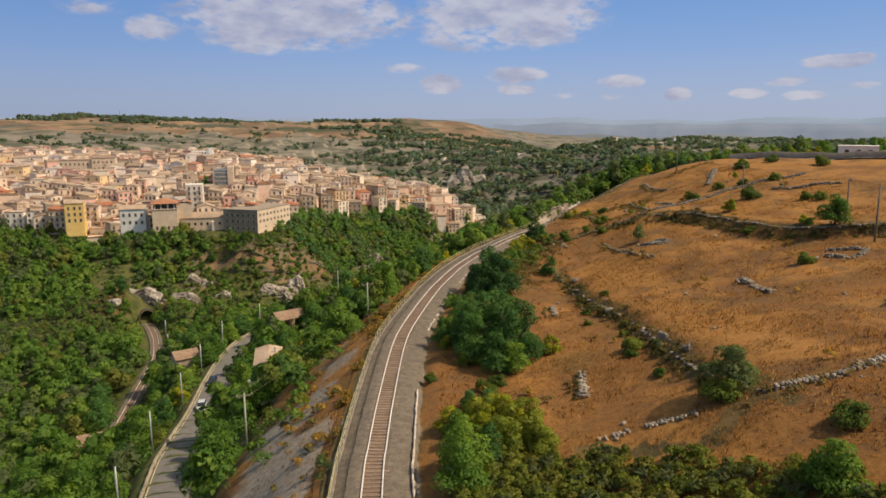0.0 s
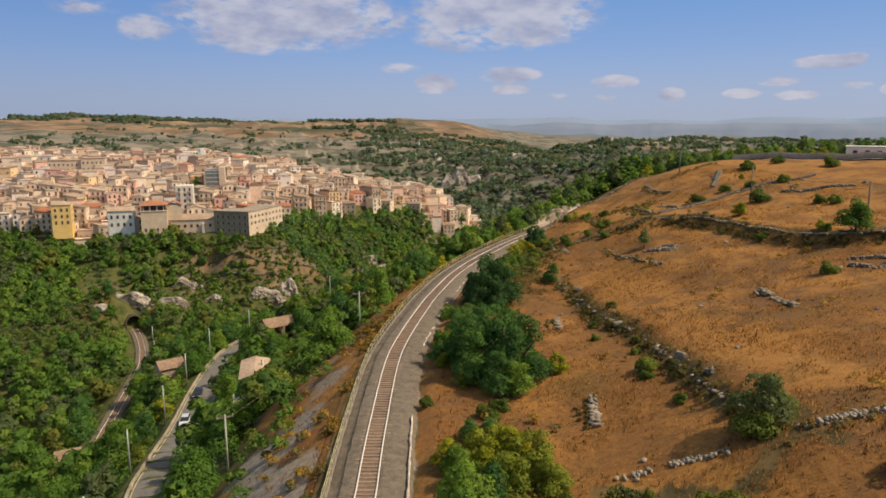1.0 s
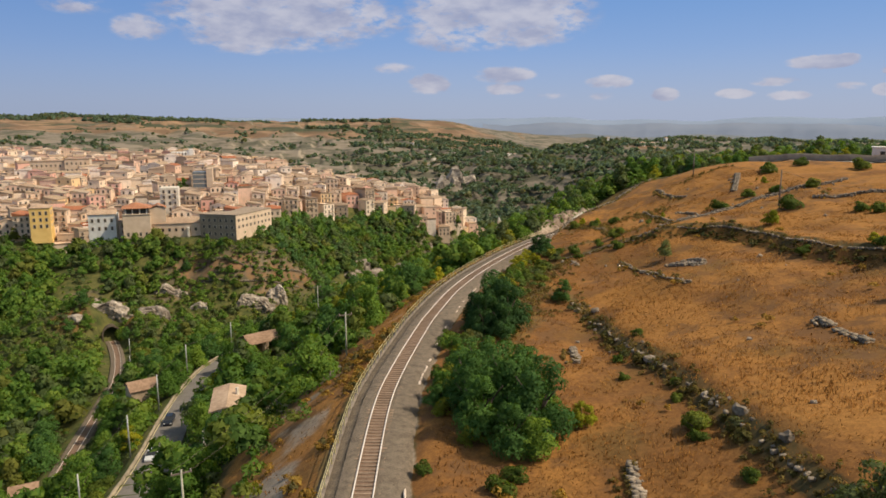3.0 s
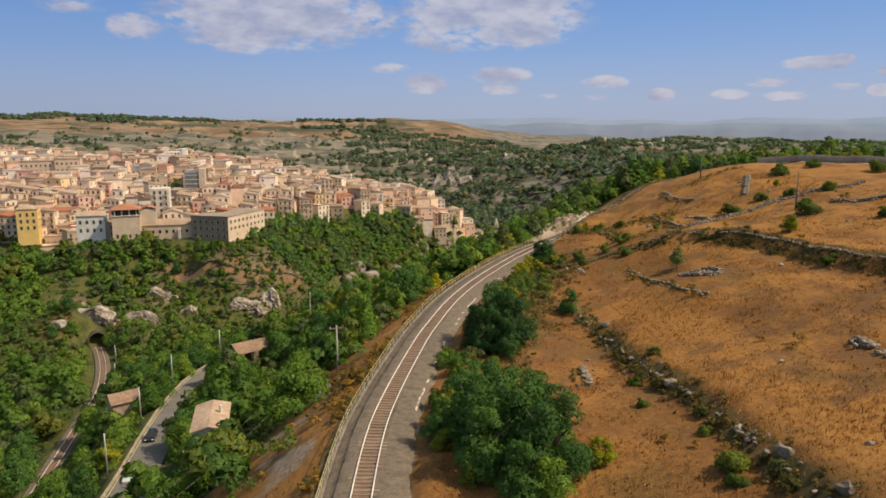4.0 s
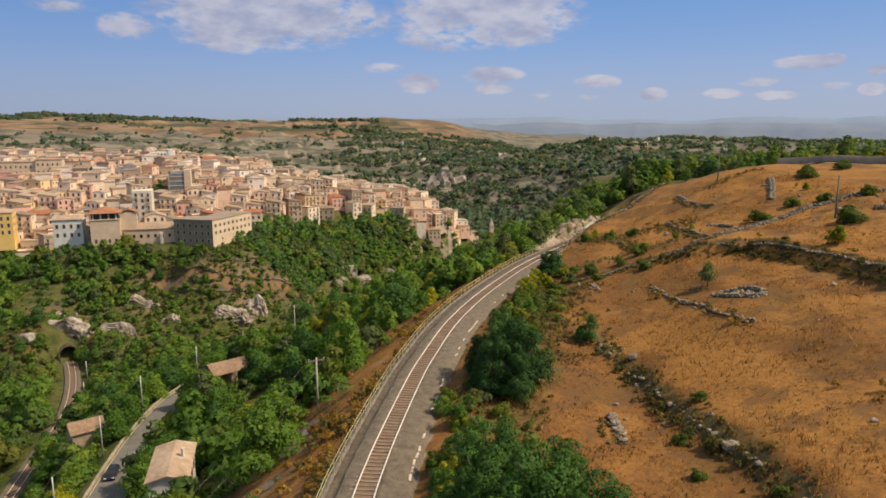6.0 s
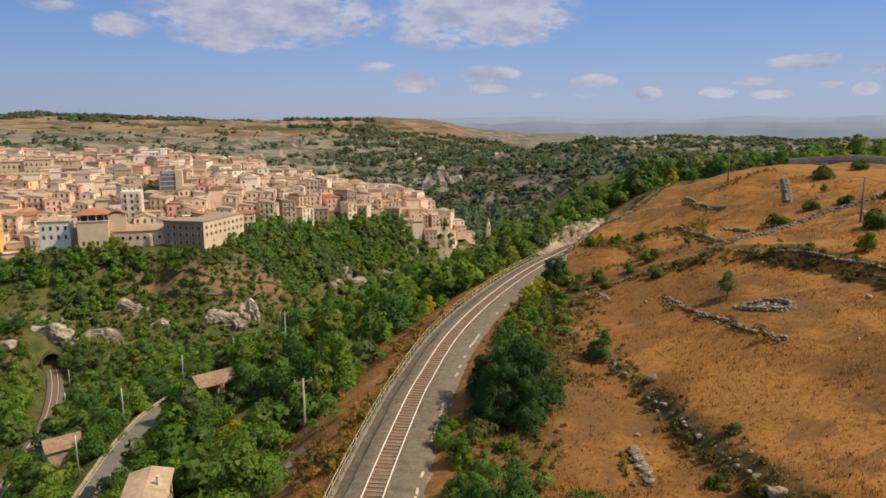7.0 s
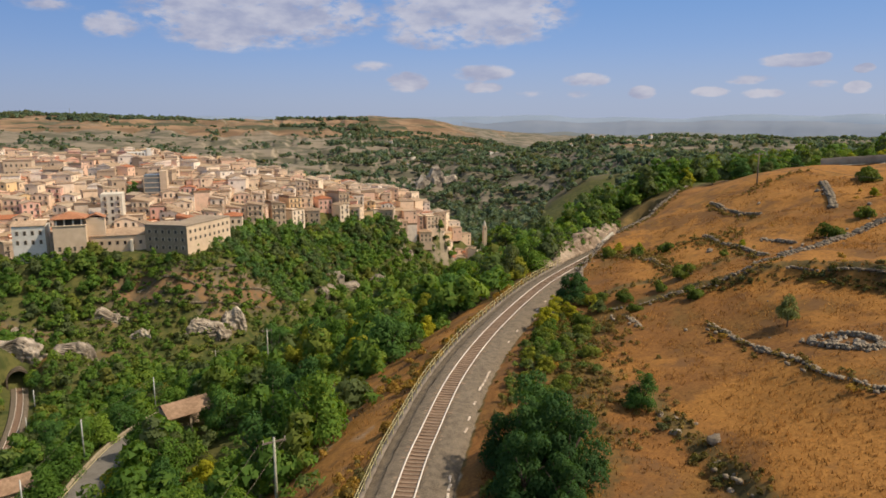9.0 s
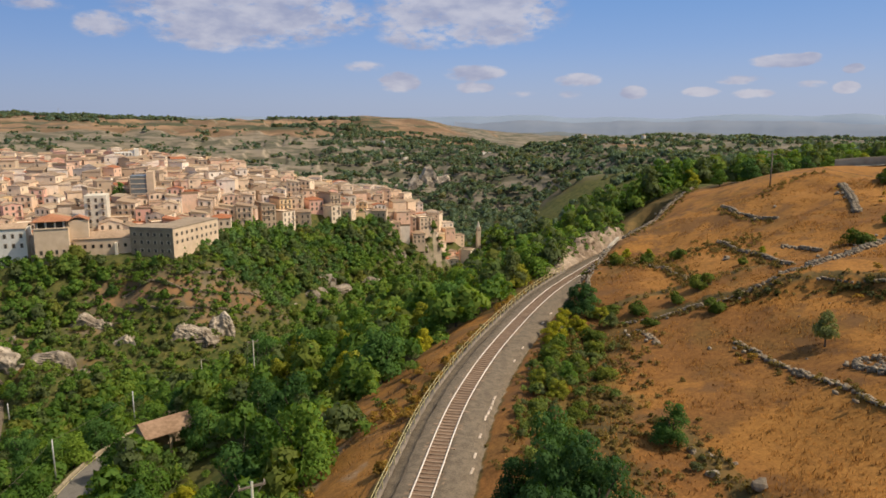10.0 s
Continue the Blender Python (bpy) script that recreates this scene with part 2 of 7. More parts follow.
def slope_spots():
    """The fall of the bank below the railway, and the level ground above it."""
    out = []
    for i in range(20, len(trk), 22):
        (x, y, _), (tx, ty) = trk[i], trk_t[i]
        fall = np.interp(y, [0, 110, 150, 190, 220], [1.0, 1.0, 0.8, 0.55, 0.4])
        for s, z in ((4.5, -1.2), (11, -5.5), (19, -11.8), (27, -19.0)):
            if s < 20 or y < 130:
                out.append((x - ty * s, y + tx * s, z * fall))
        if y < 150:
            out.append((x + ty * 7, y - tx * 7, 0.0))
            out.append((x + ty * 13, y - tx * 13, 0.4))
    return out


SPOTS = np.array(slope_spots() + [tuple(p) for p in road[::9]] + [tuple(p) for p in low[::12]] + [tuple(p) for p in stream[::2]]
                 + FOREST_FLOOR + SPUR + TOWN_FOOT + TOWN_CREST + HILL + HILL_BACK + FAR_SIDE + FAR_RIGHT, float)
SOFT = 4.0
_k = np.sqrt(((SPOTS[:, None, :2] - SPOTS[None, :, :2]) ** 2).sum(-1) + SOFT**2)
_w = np.linalg.solve(_k + np.eye(len(SPOTS)) * -0.15, SPOTS[:, 2] + 20.0)


def smooth01(v, lo, hi):
    t = np.clip((v - lo) / (hi - lo), 0, 1)
    return t * t * (3 - 2 * t)


def waves(x, y, size, seed):
    """Cheap smooth noise from -1 to 1."""
    r = np.random.default_rng(seed)
    out = np.zeros(np.shape(x))
    for k in range(7):
        a, f, p = r.uniform(0, 6.28), r.uniform(0.6, 1.7) / size, r.uniform(0, 6.28)
        out += np.sin((np.cos(a) * x + np.sin(a) * y) * f * 6.28 + p + 1.3 * np.sin((np.sin(a) * x - np.cos(a) * y) * f * 4.1 + 2 * p))
    return out / 3.2


BANK = [(37.6, 110.5), (37, 104), (36.5, 96.2), (35.2, 83), (34.6, 73.7), (33.9, 67), (32.6, 59.5), (31.9, 54), (31.4, 47), (32, 41.5)]
TERRACE = [(52, 138), (58, 134), (64, 129.5), (67, 122), (67.5, 112), (66.5, 101), (68, 94), (71, 87), (78, 80), (92, 73)]
terr, terr_t, _ = spline([(x, y, 0) for x, y in TERRACE], 1.0)
step_line, step_t, _ = spline([(x, y, 0) for x, y in BANK], 1.0)


def height(x, y):
    x, y = np.atleast_1d(np.asarray(x, float)), np.atleast_1d(np.asarray(y, float))
    h = np.full(x.shape, -20.0)
    for (sx, sy, _), w in zip(SPOTS, _w):
        h += w * np.sqrt((x - sx) ** 2 + (y - sy) ** 2 + SOFT**2)
    away = np.hypot(x - 10, y - 60)
    h += waves(x, y, 14, 1) * 0.22 * smooth01(away, 0, 60) + waves(x, y, 45, 2) * 0.7 * smooth01(away, 100, 260) + waves(x, y, 160, 3) * 4.0 * smooth01(away, 500, 1300)
    # rocky ledges on the far valley side
    cliffy = smooth01(y, 820, 980) * (1 - smooth01(y, 1900, 2300)) * (1 - smooth01(x, 330, 520))
    led = (h + waves(x, y, 120, 5) * 6) / 17.0
    h += cliffy * 17.0 * (np.floor(led) + smooth01(led - np.floor(led), 0.36, 0.62) - led) * 0.8
    # a field terrace held by a bank of stones
    d, i = near_line(x, y, terr, terr_t)
    inside = smooth01(i.astype(float), 0, 14) * (1 - smooth01(i.astype(float), len(terr) - 16, len(terr) - 4))
    h += inside * 0.85 * np.tanh(-d / 0.7) * np.exp(-((d / 9.0) ** 2))
    d, i = near_line(x, y, step_line, step_t)
    inside = smooth01(i.astype(float), 0, 12) * (1 - smooth01(i.astype(float), len(step_line) - 12, len(step_line) - 2))
    h += inside * 0.62 * np.tanh(-d / 0.7) * np.exp(-((d / 8.0) ** 2))
    # beds cut for the railway, the road and the line in the valley
    d, i = near_line(x, y, trk, trk_t)
    keep = smooth01(np.where(d < 0, -d, d), 3.3, np.where((d > 0) & (y > 163), 4.0, 4.9))
    h = h * keep + (-0.75) * (1 - keep)
    d, i = near_line(x, y, road, road_t)
    keep = smooth01(np.abs(d), 3.6, 7.0)
    h = h * keep + (road[i, 2] - 0.15) * (1 - keep)
    d, i = near_line(x, y, low, low_t)
    keep = np.maximum(smooth01(np.abs(d), 2.6, 5.5), smooth01(y, 256.5, 258))
    h = h * keep + (low[i, 2] - 0.5) * (1 - keep)
    return h


def ground_z(x, y):
    return float(height(x, y)[0])


# ---------------------------------------------------------------- materials
def material(name, build):
    m = bpy.data.materials.new(name)
    m.use_nodes = True
    n = Nodes(m.node_tree)
    out = n.add("ShaderNodeOutputMaterial")
    n.put(out.inputs["Surface"], build(n))
    return m


def bsdf(n, color, rough=0.9, metal=0.0, bump=None, strength=0.3, dist=0.05, spec=0.3):
    ins = {"Base Color": (*color, 1) if isinstance(color, tuple) else color, "Roughness": rough, "Metallic": metal, "Specular IOR Level": spec}
    if bump is not None:
        ins["Normal"] = n.add("ShaderNodeBump", {"Height": bump, "Strength": strength, "Distance": dist}).outputs[0]
    return n.add("ShaderNodeBsdfPrincipled", ins).outputs[0]


def plain(name, c0, c1, scale=3.0, rough=0.85, metal=0.0, vary=0.0, bump=0.2, dist=0.02):
    """Two mixed tones with grain and stains; vary shifts the tone from object to object."""

    def build(n):
        pos = n.add("ShaderNodeNewGeometry").outputs["Position"]
        a, b = n.noise(scale, 6, 0.6, pos), n.noise(scale * 0.17, 3, 0.5, pos)
        col = n.mix(n.band(n.math("ADD", n.math("MULTIPLY", a, 0.6), n.math("MULTIPLY", b, 0.4)), 0.32, 0.68), c0, c1)
        if vary:
            r = n.add("ShaderNodeObjectInfo").outputs["Random"]
            col = n.mix(1.0, col, n.ramp(r, [(0, (1 - vary,) * 3), (1, (1 + vary,) * 3)]), "MULTIPLY")
        return bsdf(n, col, rough, metal, a, bump, dist)

    return material(name, build)


def ground_build(n):
    pos = n.add("ShaderNodeNewGeometry").outputs["Position"]
    zone = n.add("ShaderNodeSeparateColor", {0: n.attr("zone")})
    fine, mid, big = n.noise(1.9, 9, 0.7, pos), n.noise(0.3, 7, 0.66, pos), n.noise(0.05, 4, 0.55, pos)
    meadow = n.add("ShaderNodeSeparateColor", {0: n.attr("meadow")})
    tuft = n.noise(5.5, 5, 0.75, pos)
    blades = n.math("ADD", n.math("MULTIPLY", fine, 0.5), n.math("MULTIPLY", tuft, 0.5))
    straw = n.mix(n.band(blades, 0.33, 0.66), (0.115, 0.053, 0.018), (0.26, 0.122, 0.039))
    gold = n.mix(n.band(blades, 0.33, 0.68), (0.205, 0.094, 0.025), (0.41, 0.2, 0.056))
    soil = n.mix(blades, (0.085, 0.045, 0.021), (0.19, 0.105, 0.05))
    streak = n.noise(1.0, 6, 0.6, n.add("ShaderNodeMapping", {"Vector": pos, "Rotation": (0, 0, 0.5), "Scale": (0.22, 0.06, 0.2)}).outputs[0])
    ripe = n.math("ADD", n.math("MULTIPLY", n.math("ADD", mid, streak), 0.5), n.math("SUBTRACT", n.math("MULTIPLY", meadow.outputs[0], 0.3), 0.1))
    dry = n.mix(n.band(ripe, 0.4, 0.62), straw, gold)
    olive = n.noise(0.11, 6, 0.65, pos)
    sage = n.math("ADD", n.band(olive, 0.54, 0.7), meadow.outputs[1], clamp=True)
    dry = n.mix(n.math("MULTIPLY", sage, 0.62), dry, n.mix(n.band(blades, 0.35, 0.65), (0.075, 0.05, 0.017), (0.18, 0.112, 0.04)))
    dry = n.mix(n.math("MULTIPLY", n.band(n.math("ADD", mid, n.math("MULTIPLY", big, 0.7)), 0.84, 0.72), 0.7), dry, soil)
    pasture = n.mix(n.band(n.noise(0.012, 6, 0.6, pos), 0.4, 0.62), (0.165, 0.105, 0.065), (0.3, 0.195, 0.12))
    bands = n.noise(1.0, 5, 0.6, n.add("ShaderNodeMapping", {"Vector": pos, "Scale": (0.0035, 0.012, 0.06)}).outputs[0])
    pasture = n.mix(n.band(bands, 0.5, 0.62), pasture, (0.06, 0.07, 0.04))
    dry = n.mix(n.attr_alpha("zone"), dry, pasture)
    green = n.mix(n.band(mid, 0.35, 0.65), (0.045, 0.06, 0.018), (0.11, 0.105, 0.035))
    # the distant green is paler and greyer, with haze mixed into its colour
    green = n.mix(n.band(n.attr_alpha("zone"), 0.5, 1.0), green, n.mix(n.band(n.noise(0.02, 6, 0.65, pos), 0.4, 0.62), (0.07, 0.096, 0.066), (0.135, 0.145, 0.1)))
    stone = n.mix(n.band(fine, 0.3, 0.7), (0.2, 0.16, 0.12), (0.37, 0.305, 0.24))
    grain = n.noise(1.0, 7, 0.62, n.add("ShaderNodeMapping", {"Vector": pos, "Scale": (0.012, 0.03, 0.12)}).outputs[0])
    scrub = n.mix(n.band(grain, 0.42, 0.6), (0.098, 0.094, 0.068), (0.225, 0.19, 0.15))
    brush = n.mix(n.band(mid, 0.4, 0.64), (0.075, 0.06, 0.026), (0.17, 0.115, 0.048))
    scrub = n.mix(n.attr_alpha("zone"), brush, scrub)
    stone = n.mix(n.attr_alpha("zone"), stone, n.mix(n.band(grain, 0.4, 0.6), (0.12, 0.105, 0.075), (0.29, 0.245, 0.19)))
    edge = n.math("SUBTRACT", mid, 0.5)
    w = lambda ch: n.band(n.math("ADD", zone.outputs[ch], n.math("MULTIPLY", edge, 0.9)), 0.32, 0.68)
    col = n.mix(w(0), scrub, dry)
    col = n.mix(w(2), col, green)
    col = n.mix(w(1), col, stone)
    return bsdf(n, col, 0.95, 0, n.math("ADD", fine, mid), 0.35, 0.1, 0.15)


M_GROUND = material("dry_ground", ground_build)

# ---------------------------------------------------------------- ground
def graded(lo, hi, a, b, step, grow):
    """Even steps from a to b, growing ones out to lo and hi."""
    mid = np.arange(a, b + 0.1, step)
    right, s, p = [], step, b
    while p < hi:
        s = min(s * grow, 160)
        p += s
        right.append(p)
    left, s, p = [], step, a
    while p > lo:
        s = min(s * grow, 160)
        p -= s
        left.append(p)
    return np.r_[left[::-1], mid, right]


# open dry ground between the trees: x, y, radius
DRY_SPOTS = [(-62, 343, 14), (-40, 344, 13), (-22, 352, 13), (-8, 365, 10), (-1, 157, 7), (-3, 152, 6), (-102, 314, 12), (-84, 252, 9), (-64, 262, 9), (-88, 314, 8), (-13, 158, 5), (14, 430, 12), (-66, 309, 7), (-30, 328, 10), (-71, 331, 11), (20, 449, 8)]
OVERGROWN = [spline([(x, y, 0) for x, y in q], 1.0)[:2] for q in (
    [(37.6, 110.5), (36.5, 96.2), (34.6, 73.7), (32.6, 59.5), (31.4, 47), (32, 41.5)], [(x + 1, y + 0.5) for x, y in TERRACE], [(44, 146), (56, 146), (64, 143)], [(31, 43), (26, 40), (20, 45)])]


def make_ground():
    gx, gy = graded(-3400, 3400, -70, 105, 1.0, 1.055), graded(-300, 4700, 26, 190, 1.0, 1.034)
    X, Y = np.meshgrid(gx, gy)
    x, y = X.ravel(), Y.ravel()
    z = height(x, y)
    dt, _ = near_line(x, y, trk, trk_t)
    dr, _ = near_line(x, y, road, road_t)
    zz = z.reshape(X.shape)
    gyy, gxx = np.gradient(zz, gy, gx)
    steep = np.hypot(gxx, gyy).ravel()
    spread = waves(x, y, 30, 9) * 3
    zone = np.zeros((len(x), 4), np.float32)
    field = smooth01(dt, 3.0, 4.2) * (1 - smooth01(y, 196, 215)) * smooth01(y, -200, 0)
    bank = smooth01(-dt, 3, 5) * (1 - smooth01(-dt + spread, 13, 19)) * (1 - smooth01(y, 150, 175))
    shelf = near_line(x, y, *spline([(-66, 342, 0), (-48, 338.5, 0), (-34, 339, 0), (-20, 351, 0), (-8, 363, 0)], 1.0)[:2])[0]
    ledge = 0.6 * np.exp(-((shelf / 5.0) ** 2)) * (x > -75) * (x < 0) * (y > 320) * (y < 375)
    upland = smooth01(y, 1380, 1520) * (1 - smooth01(x, 350, 600)) * (0.72 + 0.3 * waves(x, y, 260, 12))
    farm = smooth01(y, 500, 900) * smooth01(x, 350, 500) * np.clip(waves(x, y, 190, 14) - 0.35, 0, 1)
    zone[:, 0] = np.clip(np.maximum.reduce([field, bank, ledge, upland, farm]), 0, 1)
    face = smooth01(-dt + spread * 0.4, 5.0, 7.0) * (1 - smooth01(-dt + spread * 0.3, 14, 17)) * np.maximum(1.1 * (1 - smooth01(y + spread * 4, 66, 88)), 0.5) * (1 - smooth01(y + spread * 4, 118, 140)) * (0.7 + 0.4 * waves(x, y, 13, 15))
    bed = 1 - smooth01(np.abs(dt), 3.1, 3.7)
    rocky = smooth01(steep, 1.0, 1.5) * smooth01(y, 290, 320) * 0.7
    ledges = 0.8 * smooth01(steep, 0.24, 0.5) * smooth01(y, 850, 950) * (1 - smooth01(y, 2000, 2300)) * (0.75 - 0.6 * smooth01(x, 60, 200))
    zone[:, 1] = np.clip(np.maximum.reduce([face, bed, rocky, ledges]), 0, 1)
    wood = smooth01(-dt + spread, 16, 22) * (1 - smooth01(y, 560, 700)) + smooth01(y, 205, 225) * smooth01(dt, 0, 5) * (1 - smooth01(y, 1900, 2200)) * smooth01(x - 0.2 * y + 75 * smooth01(y, 550, 800), -40, 40)
    dry_spots = np.zeros(len(x))
    for cx, cy, r in DRY_SPOTS:
        dry_spots = np.maximum(dry_spots, np.exp(-(((x - cx) ** 2 + (y - cy) ** 2) / r**2) ** 2))
    zone[:, 0] = np.maximum(zone[:, 0], dry_spots * np.where(y > 280, 0.5, 0.55))
    zone[:, 2] = np.clip(wood - ledge, 0, 1) * (1 - 0.62 * dry_spots)
    old = np.minimum.reduce([np.abs(near_line(x, y, *q)[0]) for q in OVERGROWN])
    zone[:, 0] *= 1 - 0.7 * (1 - smooth01(old, 0.5, 1.7))
    strip = smooth01(dt, 6, 8) * (1 - smooth01(dt + spread, 13, 19)) * smooth01(y, 84, 92) * (1 - smooth01(y, 140, 150))
    zone[:, 0] *= (1 - 0.5 * strip) * (1 - 0.15 * bank)
    zone[:, 2] = np.maximum(zone[:, 2], 0.42 * strip)
    zone[:, 3] = np.maximum(smooth01(y, 560, 760), 0.5 * smooth01(y, 275, 310))
    ny, nx = X.shape
    i, j = np.meshgrid(np.arange(ny - 1), np.arange(nx - 1), indexing="ij")
    a = (i * nx + j).ravel()
    me = mesh_np("ground", np.stack([x, y, z], 1), np.stack([a, a + 1, a + nx + 1, a + nx], 1), M_GROUND, smooth=True)
    at = me.attributes.new("zone", "FLOAT_COLOR", "POINT")
    at.data.foreach_set("color", zone.ravel())
    d, i = near_line(x, y, step_line, step_t)
    ripe = np.exp(-(((d + 6.5) / 5.0) ** 2)) * (np.abs(d) < 40) * (y > 44) * (y < 112)
    d, i = near_line(x, y, terr, terr_t)
    ripe = np.maximum(ripe, 0.8 * np.exp(-(((d + 5.0) / 4.0) ** 2)) * (y > 74) * (y < 136))
    ripe = np.maximum(ripe, 0.6 * smooth01(x, 50, 64) * smooth01(y, 92, 106))
    ripe = np.maximum(ripe, 0.75 * smooth01(-dt, 3, 5) * (1 - smooth01(-dt, 16, 20)) * smooth01(y, 62, 80))
    ripe = np.clip(ripe + 0.35 * waves(x, y, 24, 97), 0, 1)
    sage = np.clip(waves(x, y, 12, 98) * 0.7 + waves(x, y, 33, 99) * 0.5 - 0.35, 0, 1) * (1 - ripe)
    me.attributes.new("meadow", "FLOAT_COLOR", "POINT").data.foreach_set("color", np.stack([ripe, sage, ripe * 0, ripe * 0 + 1], 1).astype(np.float32).ravel())
    tagged(new("ground", me), "dry ochre hillside and green wooded valley ground", "ground", kind="structure")


make_ground()

M_BALLAST = plain("ballast", (0.095, 0.075, 0.056), (0.205, 0.165, 0.126), 9.0, 0.95, bump=0.9, dist=0.06)
M_DITCH = plain("dirty_ballast", (0.07, 0.056, 0.042), (0.17, 0.135, 0.1), 9.0, 0.95, bump=0.9, dist=0.06)
M_BALLAST_BROWN = plain("rusty_ballast", (0.13, 0.082, 0.056), (0.23, 0.15, 0.106), 9.0, 0.95, bump=0.9, dist=0.06)
M_SLEEPER = plain("sleeper_concrete", (0.18, 0.125, 0.088), (0.29, 0.21, 0.152), 5.0, 0.9, vary=0.15)
# pale base colour carries the sun's glint on the worn rail heads
M_RAIL = plain("rail_steel_glint", (0.66, 0.58, 0.52), (0.82, 0.75, 0.69), 2.0, 0.45, metal=0.1, bump=0.05)
M_RAIL_WEB = plain("rusty_rail", (0.10, 0.05, 0.03), (0.19, 0.10, 0.06), 6.0, 0.8)
M_FENCE = plain("pale_fence_paint", (0.46, 0.38, 0.17), (0.64, 0.56, 0.32), 2.0, 0.6)
M_CONCRETE = plain("weathered_concrete", (0.3, 0.27, 0.23), (0.5, 0.46, 0.4), 1.4, 0.9)
M_WHITEWASH = plain("whitewashed_kerb", (0.32, 0.25, 0.19), (0.7, 0.6, 0.52), 1.6, 0.8)
M_ASPHALT = plain("asphalt", (0.12, 0.108, 0.096), (0.2, 0.182, 0.165), 4.0, 0.9, bump=0.4)
M_STONE = plain("limestone", (0.15, 0.117, 0.088), (0.36, 0.3, 0.235), 3.5, 0.95, vary=0.3, bump=0.6, dist=0.05)
M_CUT = plain("pink_cut_rock", (0.14, 0.095, 0.066), (0.44, 0.35, 0.275), 0.6, 0.95, vary=0.12, bump=1.0, dist=0.4)
M_CLIFF = plain("pale_limestone_cliff", (0.12, 0.095, 0.072), (0.5, 0.43, 0.36), 0.35, 0.95, vary=0.15, bump=0.9, dist=0.3)
M_WOOD = plain("grey_pole_wood", (0.11, 0.085, 0.065), (0.24, 0.2, 0.16), 5.0, 0.85)
M_METAL = plain("galvanised_metal", (0.35, 0.35, 0.34), (0.5, 0.5, 0.49), 4.0, 0.5, metal=0.5)
M_BARK = plain("bark", (0.05, 0.036, 0.026), (0.13, 0.1, 0.075), 7.0, 0.95, bump=0.7)


# ---------------------------------------------------------------- the railway
def railway(name, pts, tan, label, wide=1.0):
    top = tagged(new(name, None), label, "railway", kind="structure")
    flat = pts.copy()
    part("ballast_bed", sweep("ballast_bed", flat, tan, [(-2.0, -0.26), (-1.75, -0.2), (-1.3, -0.13), (-0.86, -0.12), (-0.8, -0.15)], M_BALLAST, jitter=0.03), top, "grey crushed stone ballast shoulder")
    part("ditch", sweep("ditch", flat, tan, [(-3.5 * wide, -1.3), (-3.05 * wide, -0.42), (-2.6 * wide, -0.5), (-2.2, -0.42), (-2.0, -0.26)], M_DITCH, jitter=0.03), top, "dark dirty ballast beside the railing")
    part("ballast_bed", sweep("ballast_bed", flat, tan, [(0.8, -0.15), (0.86, -0.12), (1.3, -0.13), (1.9, -0.22), (3.1 * wide, -0.36), (3.9 * wide, -1.2)], M_BALLAST, jitter=0.03), top, "grey crushed stone ballast shoulder")
    part("ballast_middle", sweep("ballast_middle", flat, tan, [(-0.8, -0.15), (-0.5, -0.165), (0.5, -0.165), (0.8, -0.15)], M_BALLAST_BROWN, jitter=0.015), top, "rust-brown ballast between the rails")
    for s in (-0.755, 0.755):
        part("rail", sweep("rail", flat, tan, [(s - 0.062, -0.05), (s - 0.055, 0.0), (s + 0.055, 0.0), (s + 0.062, -0.05)], M_RAIL, closed=True), top, "worn steel rail head, sun glint put into its pale colour")
        part("rail_web", sweep("rail_web", flat, tan, [(s - 0.07, -0.16), (s - 0.012, -0.13), (s - 0.012, -0.035), (s + 0.012, -0.035), (s + 0.012, -0.13), (s + 0.07, -0.16)], M_RAIL_WEB), top, "rusty rail web and foot")
    return top


upper_railway = railway("railway_track", trk, trk_t, "single railway track with steel rails on ballast, curving along the hillside")
sleeper_me = box_mesh("sleeper", M_SLEEPER, (-1.25, -0.13, -0.3, -0.86, 0.13, -0.135), (-0.86, -0.13, -0.3, -0.4, 0.13, -0.11), (-0.4, -0.12, -0.3, 0.4, 0.12, -0.125), (0.4, -0.13, -0.3, 0.86, 0.13, -0.11), (0.86, -0.13, -0.3, 1.25, 0.13, -0.135))
for i in range(len(trk)):
    if 34 < trk[i, 1] < 188:
        ob = part("sleeper", sleeper_me, upper_railway, m=pose(*trk[i], 0, 0, math.degrees(math.atan2(trk_t[i, 1], trk_t[i, 0])) - 90))
lower_railway = railway("railway_track", low[(low[:, 1] < 266)], low_t[(low[:, 1] < 266)], "railway track in the valley leading into a tunnel", 0.62)


def place_along(pts, tan, i, off, dz=0.0):
    """A pose beside a line, its y axis along it."""
    x, y = pts[i, 0] + tan[i, 1] * off, pts[i, 1] - tan[i, 0] * off
    return pose(x, y, pts[i, 2] + dz, 0, 0, math.degrees(math.atan2(tan[i, 1], tan[i, 0])) - 90)


M_GREYBEAM = plain("stained_concrete", (0.12, 0.1, 0.085), (0.24, 0.2, 0.165), 1.4, 0.95)


